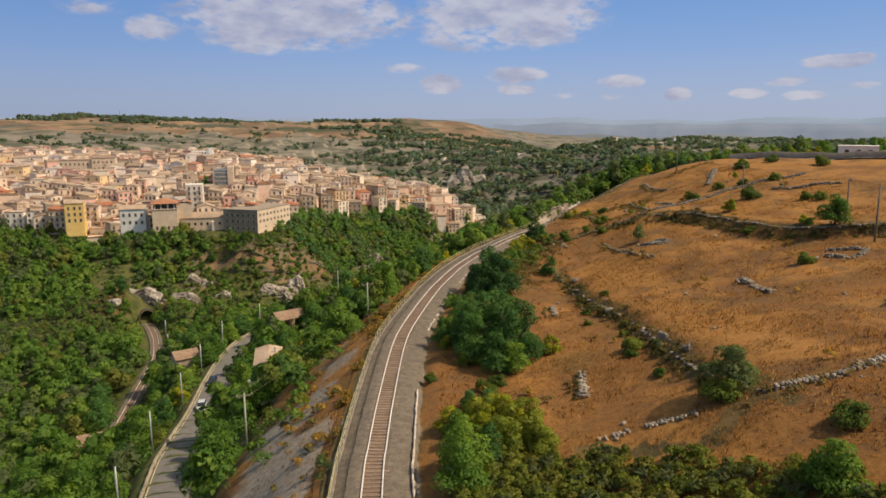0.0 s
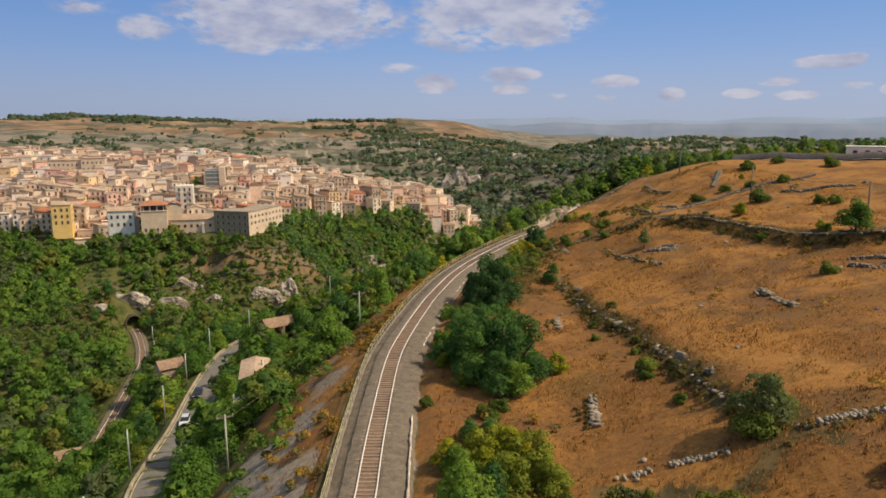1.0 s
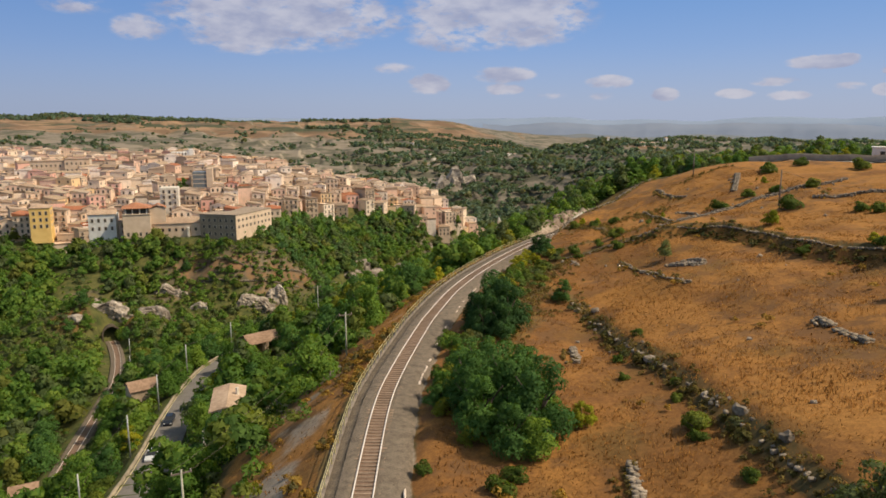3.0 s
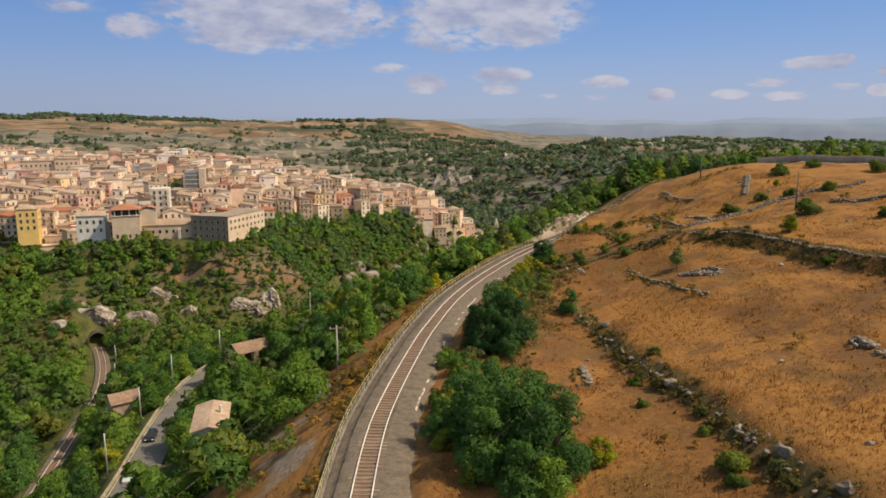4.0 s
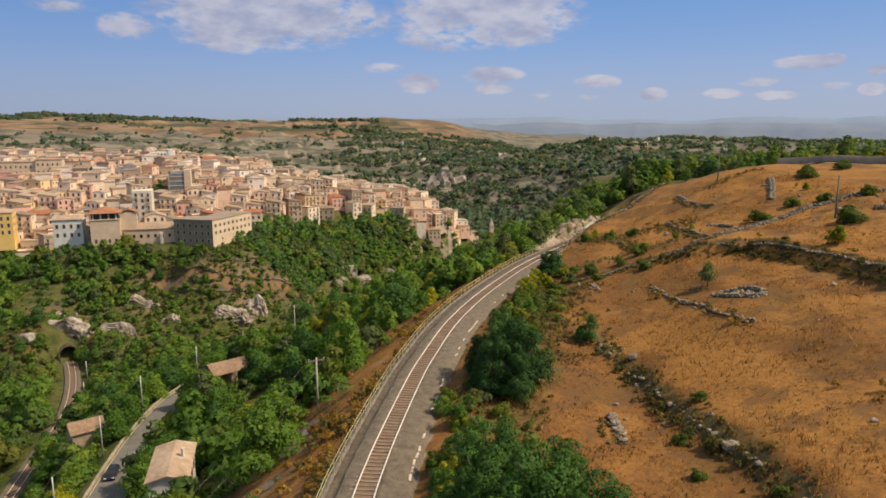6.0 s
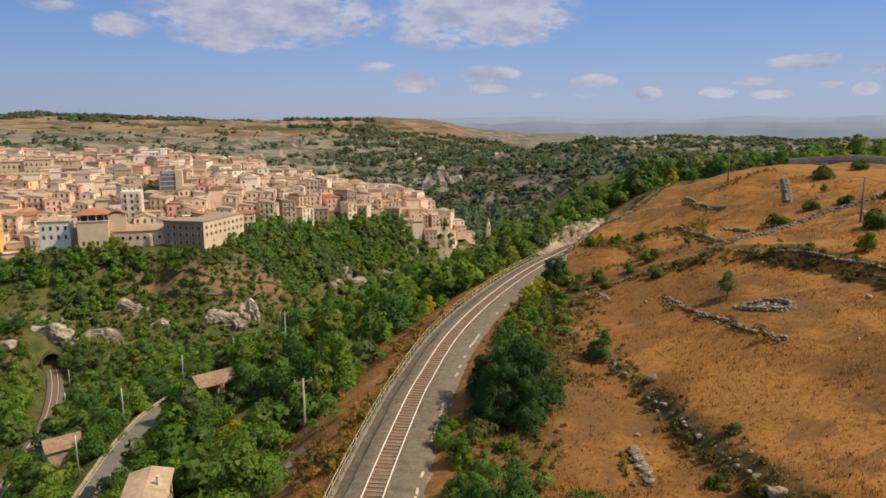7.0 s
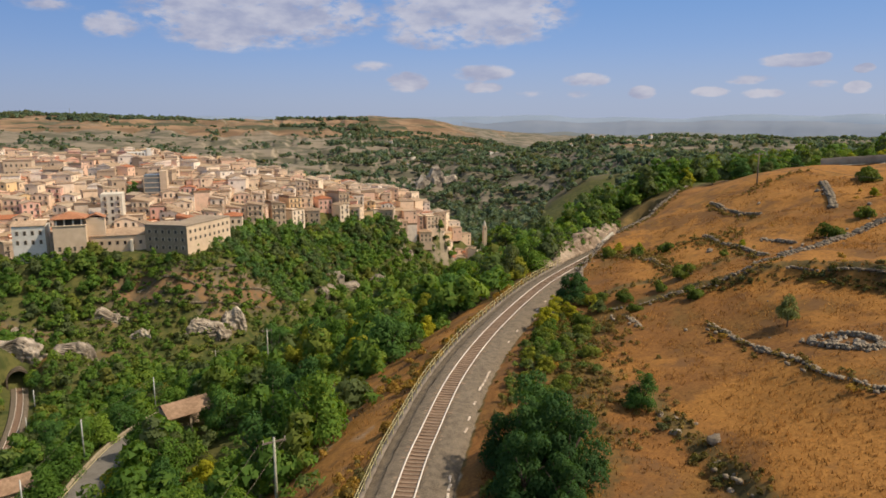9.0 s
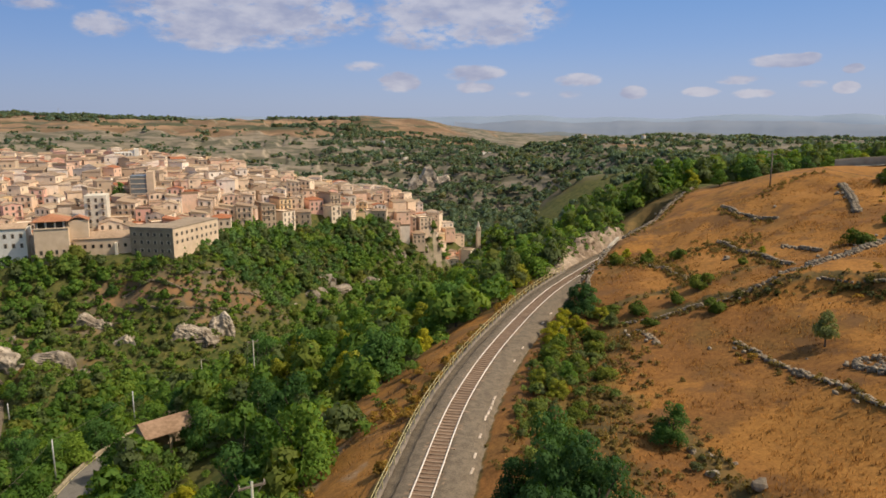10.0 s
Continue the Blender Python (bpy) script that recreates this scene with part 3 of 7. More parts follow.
def track_fence():
    sel = (trk[:, 1] > 25) & (trk[:, 1] < 176)
    p, t = trk[sel], trk_t[sel]
    top = tagged(new("fence", None), "low weathered yellow metal railing along the outer edge of the railway", "fence")
    post = box_mesh("post", M_FENCE, (-0.04, -0.04, -0.9, 0.04, 0.04, 0.78))
    for i in range(0, len(p), 3):
        part("post", post, top, m=place_along(p, t, i, -2.98))
    for z in (0.3, 0.74):
        part("bar", sweep("bar", p, t, [(-3.01, z - 0.022), (-3.01, z + 0.022), (-2.97, z + 0.022), (-2.97, z - 0.022)], M_FENCE, closed=True), top)
    edge = tagged(new("kerb", sweep("kerb", p, t, [(-3.3, -1.6), (-3.28, -0.3), (-2.88, -0.3), (-2.86, -0.6)], M_GREYBEAM, jitter=0.02)), "rough concrete edge beam under the railing", "kerb", kind="structure")


track_fence()


def white_kerbs():
    sel = (trk[:, 1] > 24) & (trk[:, 1] < 64.0)
    me = sweep("kerb", trk[sel], trk_t[sel], [(3.0, -0.9), (2.99, -0.12), (3.13, -0.1), (3.16, -0.9)], M_WHITEWASH, jitter=0.045)
    tagged(new("kerb", me), "flaking whitewashed concrete kerb beside the ballast", "kerb", kind="structure")
    rng = random.Random(5)
    slab = box_mesh("slab", M_WHITEWASH, (-0.1, -0.48, -0.12, 0.1, 0.48, 0.07), bevel=0.03)
    top = tagged(new("cable_trough", None), "broken row of pale concrete cable trough lids beside the ballast", "cable trough")
    for i in range(len(trk)):
        y = trk[i, 1]
        if 78 < y < 160 and i % 2 == 0 and rng.random() < 0.34:
            part("slab", slab, top, m=place_along(trk, trk_t, i, 2.9 + rng.uniform(-0.08, 0.08), -0.36) @ pose(0, 0, 0, rng.uniform(-4, 4), rng.uniform(-5, 5), rng.uniform(-5, 5)))


white_kerbs()


# ---------------------------------------------------------------- the valley road
M_PARAPET = plain("lichened_parapet", (0.2, 0.165, 0.115), (0.4, 0.34, 0.25), 1.0, 0.95)


def make_road():
    tagged(new("road", sweep("road", road, road_t, [(-2.75, 0.0), (-1.2, 0.05), (0.2, 0.06), (1.6, 0.05), (3.0, 0.0)], M_ASPHALT, jitter=0.006)), "grey patched asphalt country road", "road", kind="structure")
    sel = slice(10, 185)
    me = sweep("parapet", road[sel], road_t[sel], [(-3.25, -1.6), (-3.22, 0.42), (-3.15, 0.45), (-3.0, 0.45), (-2.94, 0.42), (-2.9, -0.2)], M_PARAPET, jitter=0.03)
    tagged(new("parapet_wall", me), "low pale stone parapet wall along the road", "wall", kind="structure")
    # painted edge line
    me = sweep("edge_line", road[sel], road_t[sel], [(-2.62, 0.012), (-2.48, 0.016)], M_FENCE)
    tagged(new("edge_line", me), "worn yellow-white painted line at the edge of the road", "road marking", kind="structure")


make_road()

# ---------------------------------------------------------------- plants
def leaf_material(name, dark_, mid_, light_, by_tree=False):
    def build(n):
        info = n.add("ShaderNodeObjectInfo").outputs["Random"]
        isl = n.add("ShaderNodeNewGeometry").outputs["Random Per Island"]
        if by_tree:
            sep = n.add("ShaderNodeSeparateColor", {0: n.attr("tint")})
            tone = sep.outputs[0]
        else:
            tone = info
        v = n.math("ADD", n.math("MULTIPLY", tone, 0.62), n.math("MULTIPLY", isl, 0.38))
        dark, mid, light = ((q[0] * 1.3, q[1] * 1.42, q[2] * 1.2) for q in (dark_, mid_, light_))
        col = n.ramp(v, [(0.0, dark), (0.45, mid), (0.8, light), (1.0, tuple(c * 1.5 for c in light))])
        if by_tree:
            col = n.mix(n.math("MULTIPLY", n.band(sep.outputs[1], 0.84, 1.0), 0.5), col, (0.19, 0.13, 0.035))
            col = n.mix(n.math("MULTIPLY", n.band(sep.outputs[1], 0.3, 0.12), 0.75), col, (0.1, 0.118, 0.06))
        d = n.add("ShaderNodeBsdfPrincipled", {"Base Color": col, "Roughness": 0.75, "Specular IOR Level": 0.2}).outputs[0]
        t = n.add("ShaderNodeBsdfTranslucent", {"Color": n.mix(1.0, col, (1.25, 1.2, 0.5), "MULTIPLY")}).outputs[0]
        return n.add("ShaderNodeMixShader", {0: 0.42, 1: d, 2: t}).outputs[0]

    return material(name, build)


M_LEAF = leaf_material("broad_leaves", (0.044, 0.09, 0.02), (0.075, 0.135, 0.024), (0.135, 0.185, 0.03))
M_LEAF_DARK = leaf_material("dark_leaves", (0.033, 0.074, 0.024), (0.052, 0.106, 0.031), (0.08, 0.145, 0.038))
M_LEAF_GREAT = leaf_material("great_tree_leaves", (0.031, 0.069, 0.021), (0.049, 0.1, 0.028), (0.078, 0.14, 0.035))
M_LEAF_HOLM = leaf_material("holm_oak_leaves", (0.02, 0.046, 0.018), (0.031, 0.068, 0.024), (0.048, 0.094, 0.03))
M_LEAF_OLIVE = leaf_material("olive_leaves", (0.055, 0.07, 0.03), (0.09, 0.105, 0.045), (0.14, 0.15, 0.065))
M_LEAF_YELLOW = leaf_material("yellow_leaves", (0.14, 0.155, 0.012), (0.2, 0.195, 0.014), (0.27, 0.235, 0.02))
M_LEAF_THICKET = leaf_material("thicket_leaves", (0.1, 0.12, 0.02), (0.155, 0.165, 0.024), (0.235, 0.215, 0.028))
M_LEAF_BUSH = leaf_material("bush_leaves", (0.045, 0.07, 0.012), (0.075, 0.1, 0.018), (0.12, 0.13, 0.022))
M_WOODS = leaf_material("wood_leaves", (0.044, 0.09, 0.022), (0.078, 0.135, 0.026), (0.145, 0.185, 0.034), by_tree=True)
# far leaves lightened towards grey-blue: aerial haze put into their base colour
M_WOODS_HAZED = leaf_material("far_hazed_leaves", (0.07, 0.1, 0.088), (0.096, 0.13, 0.108), (0.135, 0.162, 0.125), by_tree=True)


def straw_build(n):
    geo = n.add("ShaderNodeNewGeometry")
    col = n.ramp(geo.outputs["Random Per Island"], [(0, (0.24, 0.115, 0.036)), (0.4, (0.34, 0.165, 0.05)), (0.8, (0.46, 0.235, 0.07)), (1, (0.56, 0.31, 0.1))])
    patch = n.noise(0.16, 4, 0.6, geo.outputs["Position"])
    col = n.mix(n.band(patch, 0.42, 0.62), n.mix(1.0, col, (0.74, 0.72, 0.7), "MULTIPLY"), col)
    lit = n.add("ShaderNodeBsdfTranslucent", {"Color": col}).outputs[0]
    return n.add("ShaderNodeMixShader", {0: 0.5, 1: bsdf(n, col, 0.9, spec=0.1), 2: lit}).outputs[0]


M_STRAW = material("straw", straw_build)
M_HUMP = leaf_material("ivy_leaves", (0.045, 0.09, 0.036), (0.072, 0.128, 0.046), (0.115, 0.175, 0.055), by_tree=True)
M_SPUR = leaf_material("spur_leaves", (0.06, 0.088, 0.028), (0.1, 0.128, 0.036), (0.165, 0.175, 0.045), by_tree=True)
M_BRAMBLE = leaf_material("bramble_leaves", (0.06, 0.075, 0.014), (0.105, 0.115, 0.02), (0.17, 0.16, 0.03), by_tree=True)
M_BANK_SCRUB = leaf_material("bank_scrub_leaves", (0.04, 0.042, 0.014), (0.075, 0.066, 0.022), (0.12, 0.09, 0.032), by_tree=True)
M_TUSSOCK = leaf_material("dry_tussock", (0.16, 0.085, 0.023), (0.25, 0.14, 0.036), (0.34, 0.2, 0.05), by_tree=True)


def crown_points(rng, n, r, h, lobes, flat=0.75, ragged=0.13, lobe=1.0):
    """Leaf places and outward directions over a heap of lobes, from z = 0 to h."""
    c, s = [], []
    for k in range(lobes):
        u = (k / max(1, lobes - 1)) ** 1.5
        a, rad = rng.uniform(0, 6.28), r * 0.62 * math.sqrt(rng.uniform(0.05, 1)) * (1 - 0.55 * u) * (1 + 0.5 * (1 - lobe))
        size = lobe * r * rng.uniform(0.42, 0.62) * (1.05 - 0.3 * u)
        c.append((rad * math.cos(a), rad * math.sin(a), size * flat + (h - 2 * size * flat) * u))
        s.append(size)
    c, s = np.array(c), np.array(s)
    pick = rng.choice(lobes, n, p=s**2 / (s**2).sum())
    d = rng.normal(size=(n, 3))
    d /= np.linalg.norm(d, axis=1)[:, None]
    d[:, 2] = np.where(d[:, 2] < -0.35, -d[:, 2], d[:, 2])
    rr = s[pick] * (1 - np.abs(rng.normal(0, ragged, n)))
    p = c[pick] + d * rr[:, None] * np.array([1, 1, flat])
    return p, d


def leaf_tris(rng, p, d, size, spread=0.42):
    """A leaf at each place, facing roughly outwards."""
    n = len(p)
    nrm = d + rng.normal(0, spread, (n, 3))
    nrm /= np.linalg.norm(nrm, axis=1)[:, None]
    u = np.cross(nrm, rng.normal(size=(n, 3)))
    u /= np.linalg.norm(u, axis=1)[:, None]
    v = np.cross(nrm, u)
    a = (size * rng.uniform(0.6, 1.35, n))[:, None]
    b = a * rng.uniform(0.55, 1.0, (n, 1))
    norm = np.repeat(d * 1.0 + np.array([0, 0, 0.25]) + rng.normal(0, 0.22, (n, 3)), 3, axis=0)
    norm /= np.linalg.norm(norm, axis=1)[:, None]
    q = np.stack([p - u * a * 0.75 - v * b * 0.7, p + u * a * 0.95 - v * b * 0.25, p + v * b * 1.05 - nrm * a * 0.15], 1)
    return q.reshape(-1, 3), norm


def crown_mesh(name, seed, n, r, h, lobes, leaf, mat, flat=0.75, lobe=1.0, ragged=0.13):
    rng = np.random.default_rng(seed)
    p, d = crown_points(rng, 2 * n, r, h, lobes, flat, ragged, lobe)
    v, nrm = leaf_tris(rng, p, d, leaf * 0.85)
    return mesh_np(name, v, np.arange(len(v)).reshape(-1, 3), mat, normals=nrm)


def trunk_mesh(name, seed, h, r, limbs, spread):
    rng = random.Random(seed)
    bm = bmesh.new()
    lean = Vector((rng.uniform(-0.25, 0.25), rng.uniform(-0.25, 0.25), 0))
    fork = Vector((lean.x, lean.y, h * 0.45))
    tube(bm, (0, 0, -0.5), fork, r * 1.25, r * 0.8, 7)
    for k in range(limbs):
        a = 6.28 * k / limbs + rng.uniform(-0.4, 0.4)
        end = fork + Vector((math.cos(a) * spread, math.sin(a) * spread, h * rng.uniform(0.45, 0.9)))
        mid = fork.lerp(end, 0.5) + Vector((0, 0, h * 0.08))
        tube(bm, fork, mid, r * 0.6, r * 0.4, 5)
        tube(bm, mid, end, r * 0.4, r * 0.15, 5)
    return bm_mesh(name, bm, M_BARK, True)


KINDS = {}


def tree_kind(key, count, n, r, h, lobes, leaf, mat, base, flat=0.75, lobe=1.0, ragged=0.13):
    """A few shapes of one kind: crown meshes, with a trunk that bears them."""
    KINDS[key] = [(crown_mesh("crown", hash_seed(key) + k, n, r, h, lobes, leaf, mat, flat, lobe, ragged), trunk_mesh("trunk", hash_seed(key) + 50 + k, base + h * 0.6, 0.04 * r + 0.05, 4, r * 0.5), base) for k in range(count)]


def hash_seed(s):
    return sum(ord(c) * (i + 3) for i, c in enumerate(s))


tree_kind("broad", 5, 1750, 3.0, 5.0, 20, 0.19, M_LEAF, 0.0, lobe=0.8, ragged=0.16)
tree_kind("dark", 3, 1800, 3.0, 5.2, 20, 0.19, M_LEAF_DARK, 0.0, lobe=0.8, ragged=0.16)
tree_kind("great", 3, 4200, 3.0, 5.2, 34, 0.13, M_LEAF_GREAT, -0.1, lobe=0.62, ragged=0.2)
tree_kind("holm", 3, 4200, 3.0, 5.2, 34, 0.13, M_LEAF_HOLM, -0.1, lobe=0.62, ragged=0.2)
tree_kind("thicket", 4, 2000, 2.4, 3.2, 20, 0.13, M_LEAF_THICKET, -0.15, lobe=0.66, ragged=0.26)
tree_kind("lime", 3, 1900, 2.2, 3.2, 18, 0.13, M_LEAF_YELLOW, -0.1, lobe=0.66, ragged=0.26)
tree_kind("olive", 3, 1300, 2.4, 3.5, 14, 0.17, M_LEAF_OLIVE, 0.35, lobe=0.8)
tree_kind("yellow", 2, 1300, 2.2, 3.4, 13, 0.17, M_LEAF_YELLOW, 0.0, lobe=0.8)
tree_kind("bush", 4, 620, 1.25, 1.7, 9, 0.14, M_LEAF_BUSH, -0.3, 0.8)
LABELS = {
    "holm": ("large very dark evergreen oak beside the railway", "tree"), "great": ("large dark green evergreen tree beside the railway", "tree"), "thicket": ("olive-green scrubby tree in a roadside thicket", "tree"), "lime": ("bright yellow-green young tree beside the railway", "tree"),
    "broad": ("leafy green broadleaf tree on the valley slope", "tree"), "dark": ("dense dark green evergreen tree on the slope", "tree"), "olive": ("grey-green olive tree on the slope", "tree"),
    "yellow": ("yellowing broadleaf tree among green ones", "tree"), "bush": ("low rounded green bush in dry grass", "bush"),
}


def plant(key, x, y, scale=1.0, rng=random, label="", group="", tall=1.0, sink=0.1):
    crown, trunk, base = rng.choice(KINDS[key])
    text, cat = LABELS[key]
    top = tagged(new("bush" if key == "bush" else "tree", None), label or text, cat, group)
    top.matrix_basis = pose(x, y, ground_z(x, y) - sink, 0, 0, rng.uniform(0, 360)) @ Matrix.Diagonal((scale, scale, scale * tall, 1))
    part("trunk", trunk, top)
    part("crown", crown, top, m=pose(0, 0, base))
    return top


def woods(name, xy, size, n_leaf, leaf, label, seed, tall=1.5, mat=None):
    """Many trees that nobody would count, in one mesh; each tree has one tone."""
    rng = np.random.default_rng(seed)
    z = height(xy[:, 0], xy[:, 1])
    out, tints, norms = [], [], []
    grove = 0.5 + 0.45 * waves(xy[:, 0], xy[:, 1], 34, seed + 3)
    mean = float(np.mean(size))
    for (x, y), zz, s, gr in zip(xy, z, size, grove):
        h = s * tall * rng.uniform(0.8, 1.25)
        n_one = int(1.9 * n_leaf * min(1.6, max(0.45, s / mean)))
        p, d = crown_points(rng, n_one, s, h, 6)
        p = p + np.array([x, y, zz + 0.15 * s])
        q, nq = leaf_tris(rng, p, d, leaf * s * 0.88)
        out.append(q)
        norms.append(nq)
        tints.append(np.tile((0.5 * rng.beta(1.5, 1.8) + 0.5 * np.clip(gr, 0, 1), rng.random(), 0, 1), (n_one * 3, 1)))
    v = np.vstack(out)
    me = mesh_np(name, v, np.arange(len(v)).reshape(-1, 3), mat or M_WOODS, normals=np.vstack(norms))
    at = me.attributes.new("tint", "FLOAT_COLOR", "POINT")
    at.data.foreach_set("color", np.vstack(tints).astype(np.float32).ravel())
    return tagged(new(name, me), label, "woods", kind="stuff")


def scatter(rng, x0, x1, y0, y1, gap):
    gx, gy = np.meshgrid(np.arange(x0, x1, gap), np.arange(y0, y1, gap))
    p = np.stack([gx.ravel(), gy.ravel()], 1) + rng.uniform(-0.5, 0.5, (gx.size, 2)) * gap
    return p[rng.permutation(len(p))]


CLEARINGS = [(-14, 121, 8), (0, 148, 6.5), (5, 149, 5), (-1, 140, 5), (-14.5, 113, 5.5), (-11, 116, 5), (-17, 181, 6), (-39, 166, 4), (-53, 140, 5), (-25, 325, 9), (-69, 326, 8), (-76, 252, 7), (17, 427, 10), (2, 141, 6), (-12, 82, 3.5), (-45, 351, 5), (-30, 346, 6), (-12, 352, 6), (-20, 360, 5), (-33, 354, 5), (-60, 342, 5), (-38, 338, 5), (-18, 346, 5), (-8, 362, 6)]
CLEARINGS += [(-12.2, 82.6, 4.5), (-11, 77, 4.5), (-10, 71, 4), (4.4, 113.5, 4.0), (4.6, 107, 4), (-13.5, 119.9, 6.5), (-13, 111, 4.0), (-0.5, 157, 7), (-3, 151, 6), (-3, 163, 5), (-104, 314, 9), (-86, 252, 7), (-64, 260, 6), (-62, 253, 4), (-88, 312, 6), (-33, 316, 8), (-71, 321, 8), (-27, 325, 7), (-66, 306, 6), (-63, 299, 4), (20, 448, 8), (-20, 320, 6), (6, 420, 7), (-8, 372, 6), (4, 388, 6), (14, 408, 6), (24, 428, 7)]


def clear_of(p, road_gap=5.0):
    x, y = p[:, 0], p[:, 1]
    ok = np.ones(len(p), bool)
    d, _ = near_line(x, y, road, road_t)
    ok &= (np.abs(d + 0.3) > road_gap)
    d, _ = near_line(x, y, low, low_t)
    ok &= (np.abs(d) > 4.0) | (y > 262)
    for cx, cy, r in CLEARINGS:
        ok &= np.hypot(x - cx, y - cy) > r
    return ok


def in_town(x, y):
    front = np.interp(x, [p[0] for p in TOWN_FOOT], [p[1] for p in TOWN_FOOT])
    back = np.interp(x, [p[0] for p in TOWN_CREST], [p[1] for p in TOWN_CREST]) + 35
    return (y > front + 3) & (y < back) & (x > -330) & (x < 142)


def make_valley_trees():
    rng, pr = np.random.default_rng(21), random.Random(21)
    p = scatter(rng, -165, 70, 55, 275, 4.4)
    x, y = p[:, 0], p[:, 1]
    d, _ = near_line(x, y, trk, trk_t)
    edge = 15.5 + waves(x, y, 22, 31) * 3.5
    edge = np.where(y > 140, np.interp(y, [140, 165, 185], [13, 8, 6.5]), edge)
    ok = (-d > edge) & clear_of(p) & ~((x > 38) & (y > 184))
    bare = waves(x, y, 26, 33) > 1.25
    p = p[ok & ~bare]
    p = p[(p[:, 0] > -0.47 * (p[:, 1] + 3) - 10) | (rng.random(len(p)) < 0.25)]
    # the ridge above the cutting
    q = scatter(rng, 40, 165, 184, 345, 4.5)
    x, y = q[:, 0], q[:, 1]
    d, _ = near_line(x, y, trk, trk_t)
    crest = np.interp(x, [60, 77, 90, 100, 125, 150], [186, 202, 213, 222, 212, 206])
    q = q[((d < -10) | (d > 6)) & ((d < 0) | (y > crest + 6))]
    woods("woods", q, rng.uniform(2.6, 4.2, len(q)), 170, 0.18, "green wood on the ridge behind the railway cutting", 43, 2.0)
    # the nearest stand one by one, the rest as woods
    near = (np.hypot(p[:, 0] + 5, p[:, 1] - 95) < 125) & (p[:, 0] > -62)
    for k, (x, y) in enumerate(p[near][:235]):
        u = pr.random()
        key = "broad" if u < 0.6 else "dark" if u < 0.78 else "olive" if u < 0.9 else "yellow" if u < 0.95 else "bush"
        if key == "broad" and x > -12 and y > 125 and pr.random() < 0.55:
            key = "thicket"
        s = pr.uniform(0.8, 1.5) * (1.3 if key in ("bush", "thicket") else 1.0)
        plant(key, x, y, s, pr, group="valley trees", tall=pr.uniform(0.9, 1.25))
    rest = np.vstack([p[~near], p[near][235:]])
    low_growth = np.where((rest[:, 0] < -52) & (rest[:, 1] > 232), 0.6, 1.0)
    woods("woods", rest, (1.7 + 3.3 * rng.beta(1.6, 2.2, len(rest))) * low_growth, 165, 0.18, "dense green wood filling the valley", 41)
    for x, y, s, key in ((-66.5, 250, 0.9, "dark"), (-69.5, 256, 1.0, "broad"), (-78.5, 251, 0.9, "broad"), (-81, 256, 1.0, "dark"), (-72.5, 263.5, 1.0, "broad"), (-64, 257, 0.9, "broad"), (-86, 258, 1.1, "broad"), (-76.5, 262, 0.7, "yellow"), (-83, 247, 0.8, "dark"),
                         (-36.2, 164.2, 0.6, "yellow"), (-40.6, 163.4, 0.45, "yellow"), (-42.4, 167, 0.6, "broad"), (-50.6, 139.6, 0.6, "broad"), (-55.8, 138.6, 0.6, "dark")):
        plant(key, x, y, s, pr, group="valley trees")
    # the slope across the gorge, towards the plateau
    q = np.stack([rng.uniform(120, 340, 4200), rng.uniform(380, 1050, 4200)], 1)
    q = q[(q[:, 0] < 0.24 * q[:, 1] + 45) & (q[:, 0] > 0.1 * q[:, 1] + 85)]
    woods("woods", q, 1.8 + 3.0 * rng.beta(1.5, 2.6, len(q)), 24, 0.42, "green scrub wood on the slope across the gorge", 47, 1.1, M_WOODS_HAZED)
    # farther slopes
    p = scatter(rng, -280, 165, 275, 690, 4.5)
    x, y = p[:, 0], p[:, 1]
    ok = ~in_town(x, y) & clear_of(p) & (height(x, y) < -20) & (waves(x, y, 40, 35) < 1.0)
    ok &= y < 470 + np.where(x > 20, 260, 0)
    p = p[ok & (x > -0.47 * (y + 3) - 15)]
    low_growth = np.where((np.abs(p[:, 0] + 34) < 36) & (np.abs(p[:, 1] - 334) < 40), 0.62, 1.0)
    woods("woods", p, (1.7 + 3.8 * rng.beta(1.5, 2.6, len(p))) * low_growth, 84, 0.25, "green wood on the slopes below the town", 42)


    # shrubs over the rocks about the tunnel mouth
    q = scatter(rng, -108, -56, 236, 300, 2.5)
    q = q[clear_shrubs(q)]
    woods("shrubs", q, 0.6 + 1.3 * rng.beta(1.3, 2.6, len(q)), 44, 0.25, "green and yellowing shrubs about the tunnel mouth", 51, 1.2, M_SPUR)
    # bushes over the spur and the green hump beside the convent
    q = scatter(rng, -82, 2, 314, 362, 2.3)
    shelf = np.abs(near_line(q[:, 0], q[:, 1], *spline([(-66, 342, 0), (-48, 338.5, 0), (-34, 339, 0), (-20, 351, 0), (-8, 363, 0)], 1.0)[:2])[0])
    q = q[clear_shrubs(q) & (waves(q[:, 0], q[:, 1], 13, 36) > -0.55) & ((shelf > 3.4) | (rng.random(len(q)) < 0.15))]
    woods("shrubs", q, 0.7 + 1.7 * rng.beta(1.3, 2.6, len(q)), 46, 0.26, "dense low bushes on the terraced spur below the convent", 48, 1.15, M_SPUR)
    q = scatter(rng, -34, 104, 362, 572, 4.0)
    q = q[clear_shrubs(q) & (height(q[:, 0], q[:, 1]) > -58) & (q[:, 1] > 362 + 0.75 * np.maximum(q[:, 0], 0))]
    woods("woods", q, 1.8 + 2.4 * rng.beta(1.6, 2.2, len(q)), 84, 0.24, "ivy-clad dark green wood on the hump beside the convent", 49, 1.4, M_HUMP)
    # undergrowth between the near trees
    q = scatter(rng, -75, 40, 60, 250, 3.1)
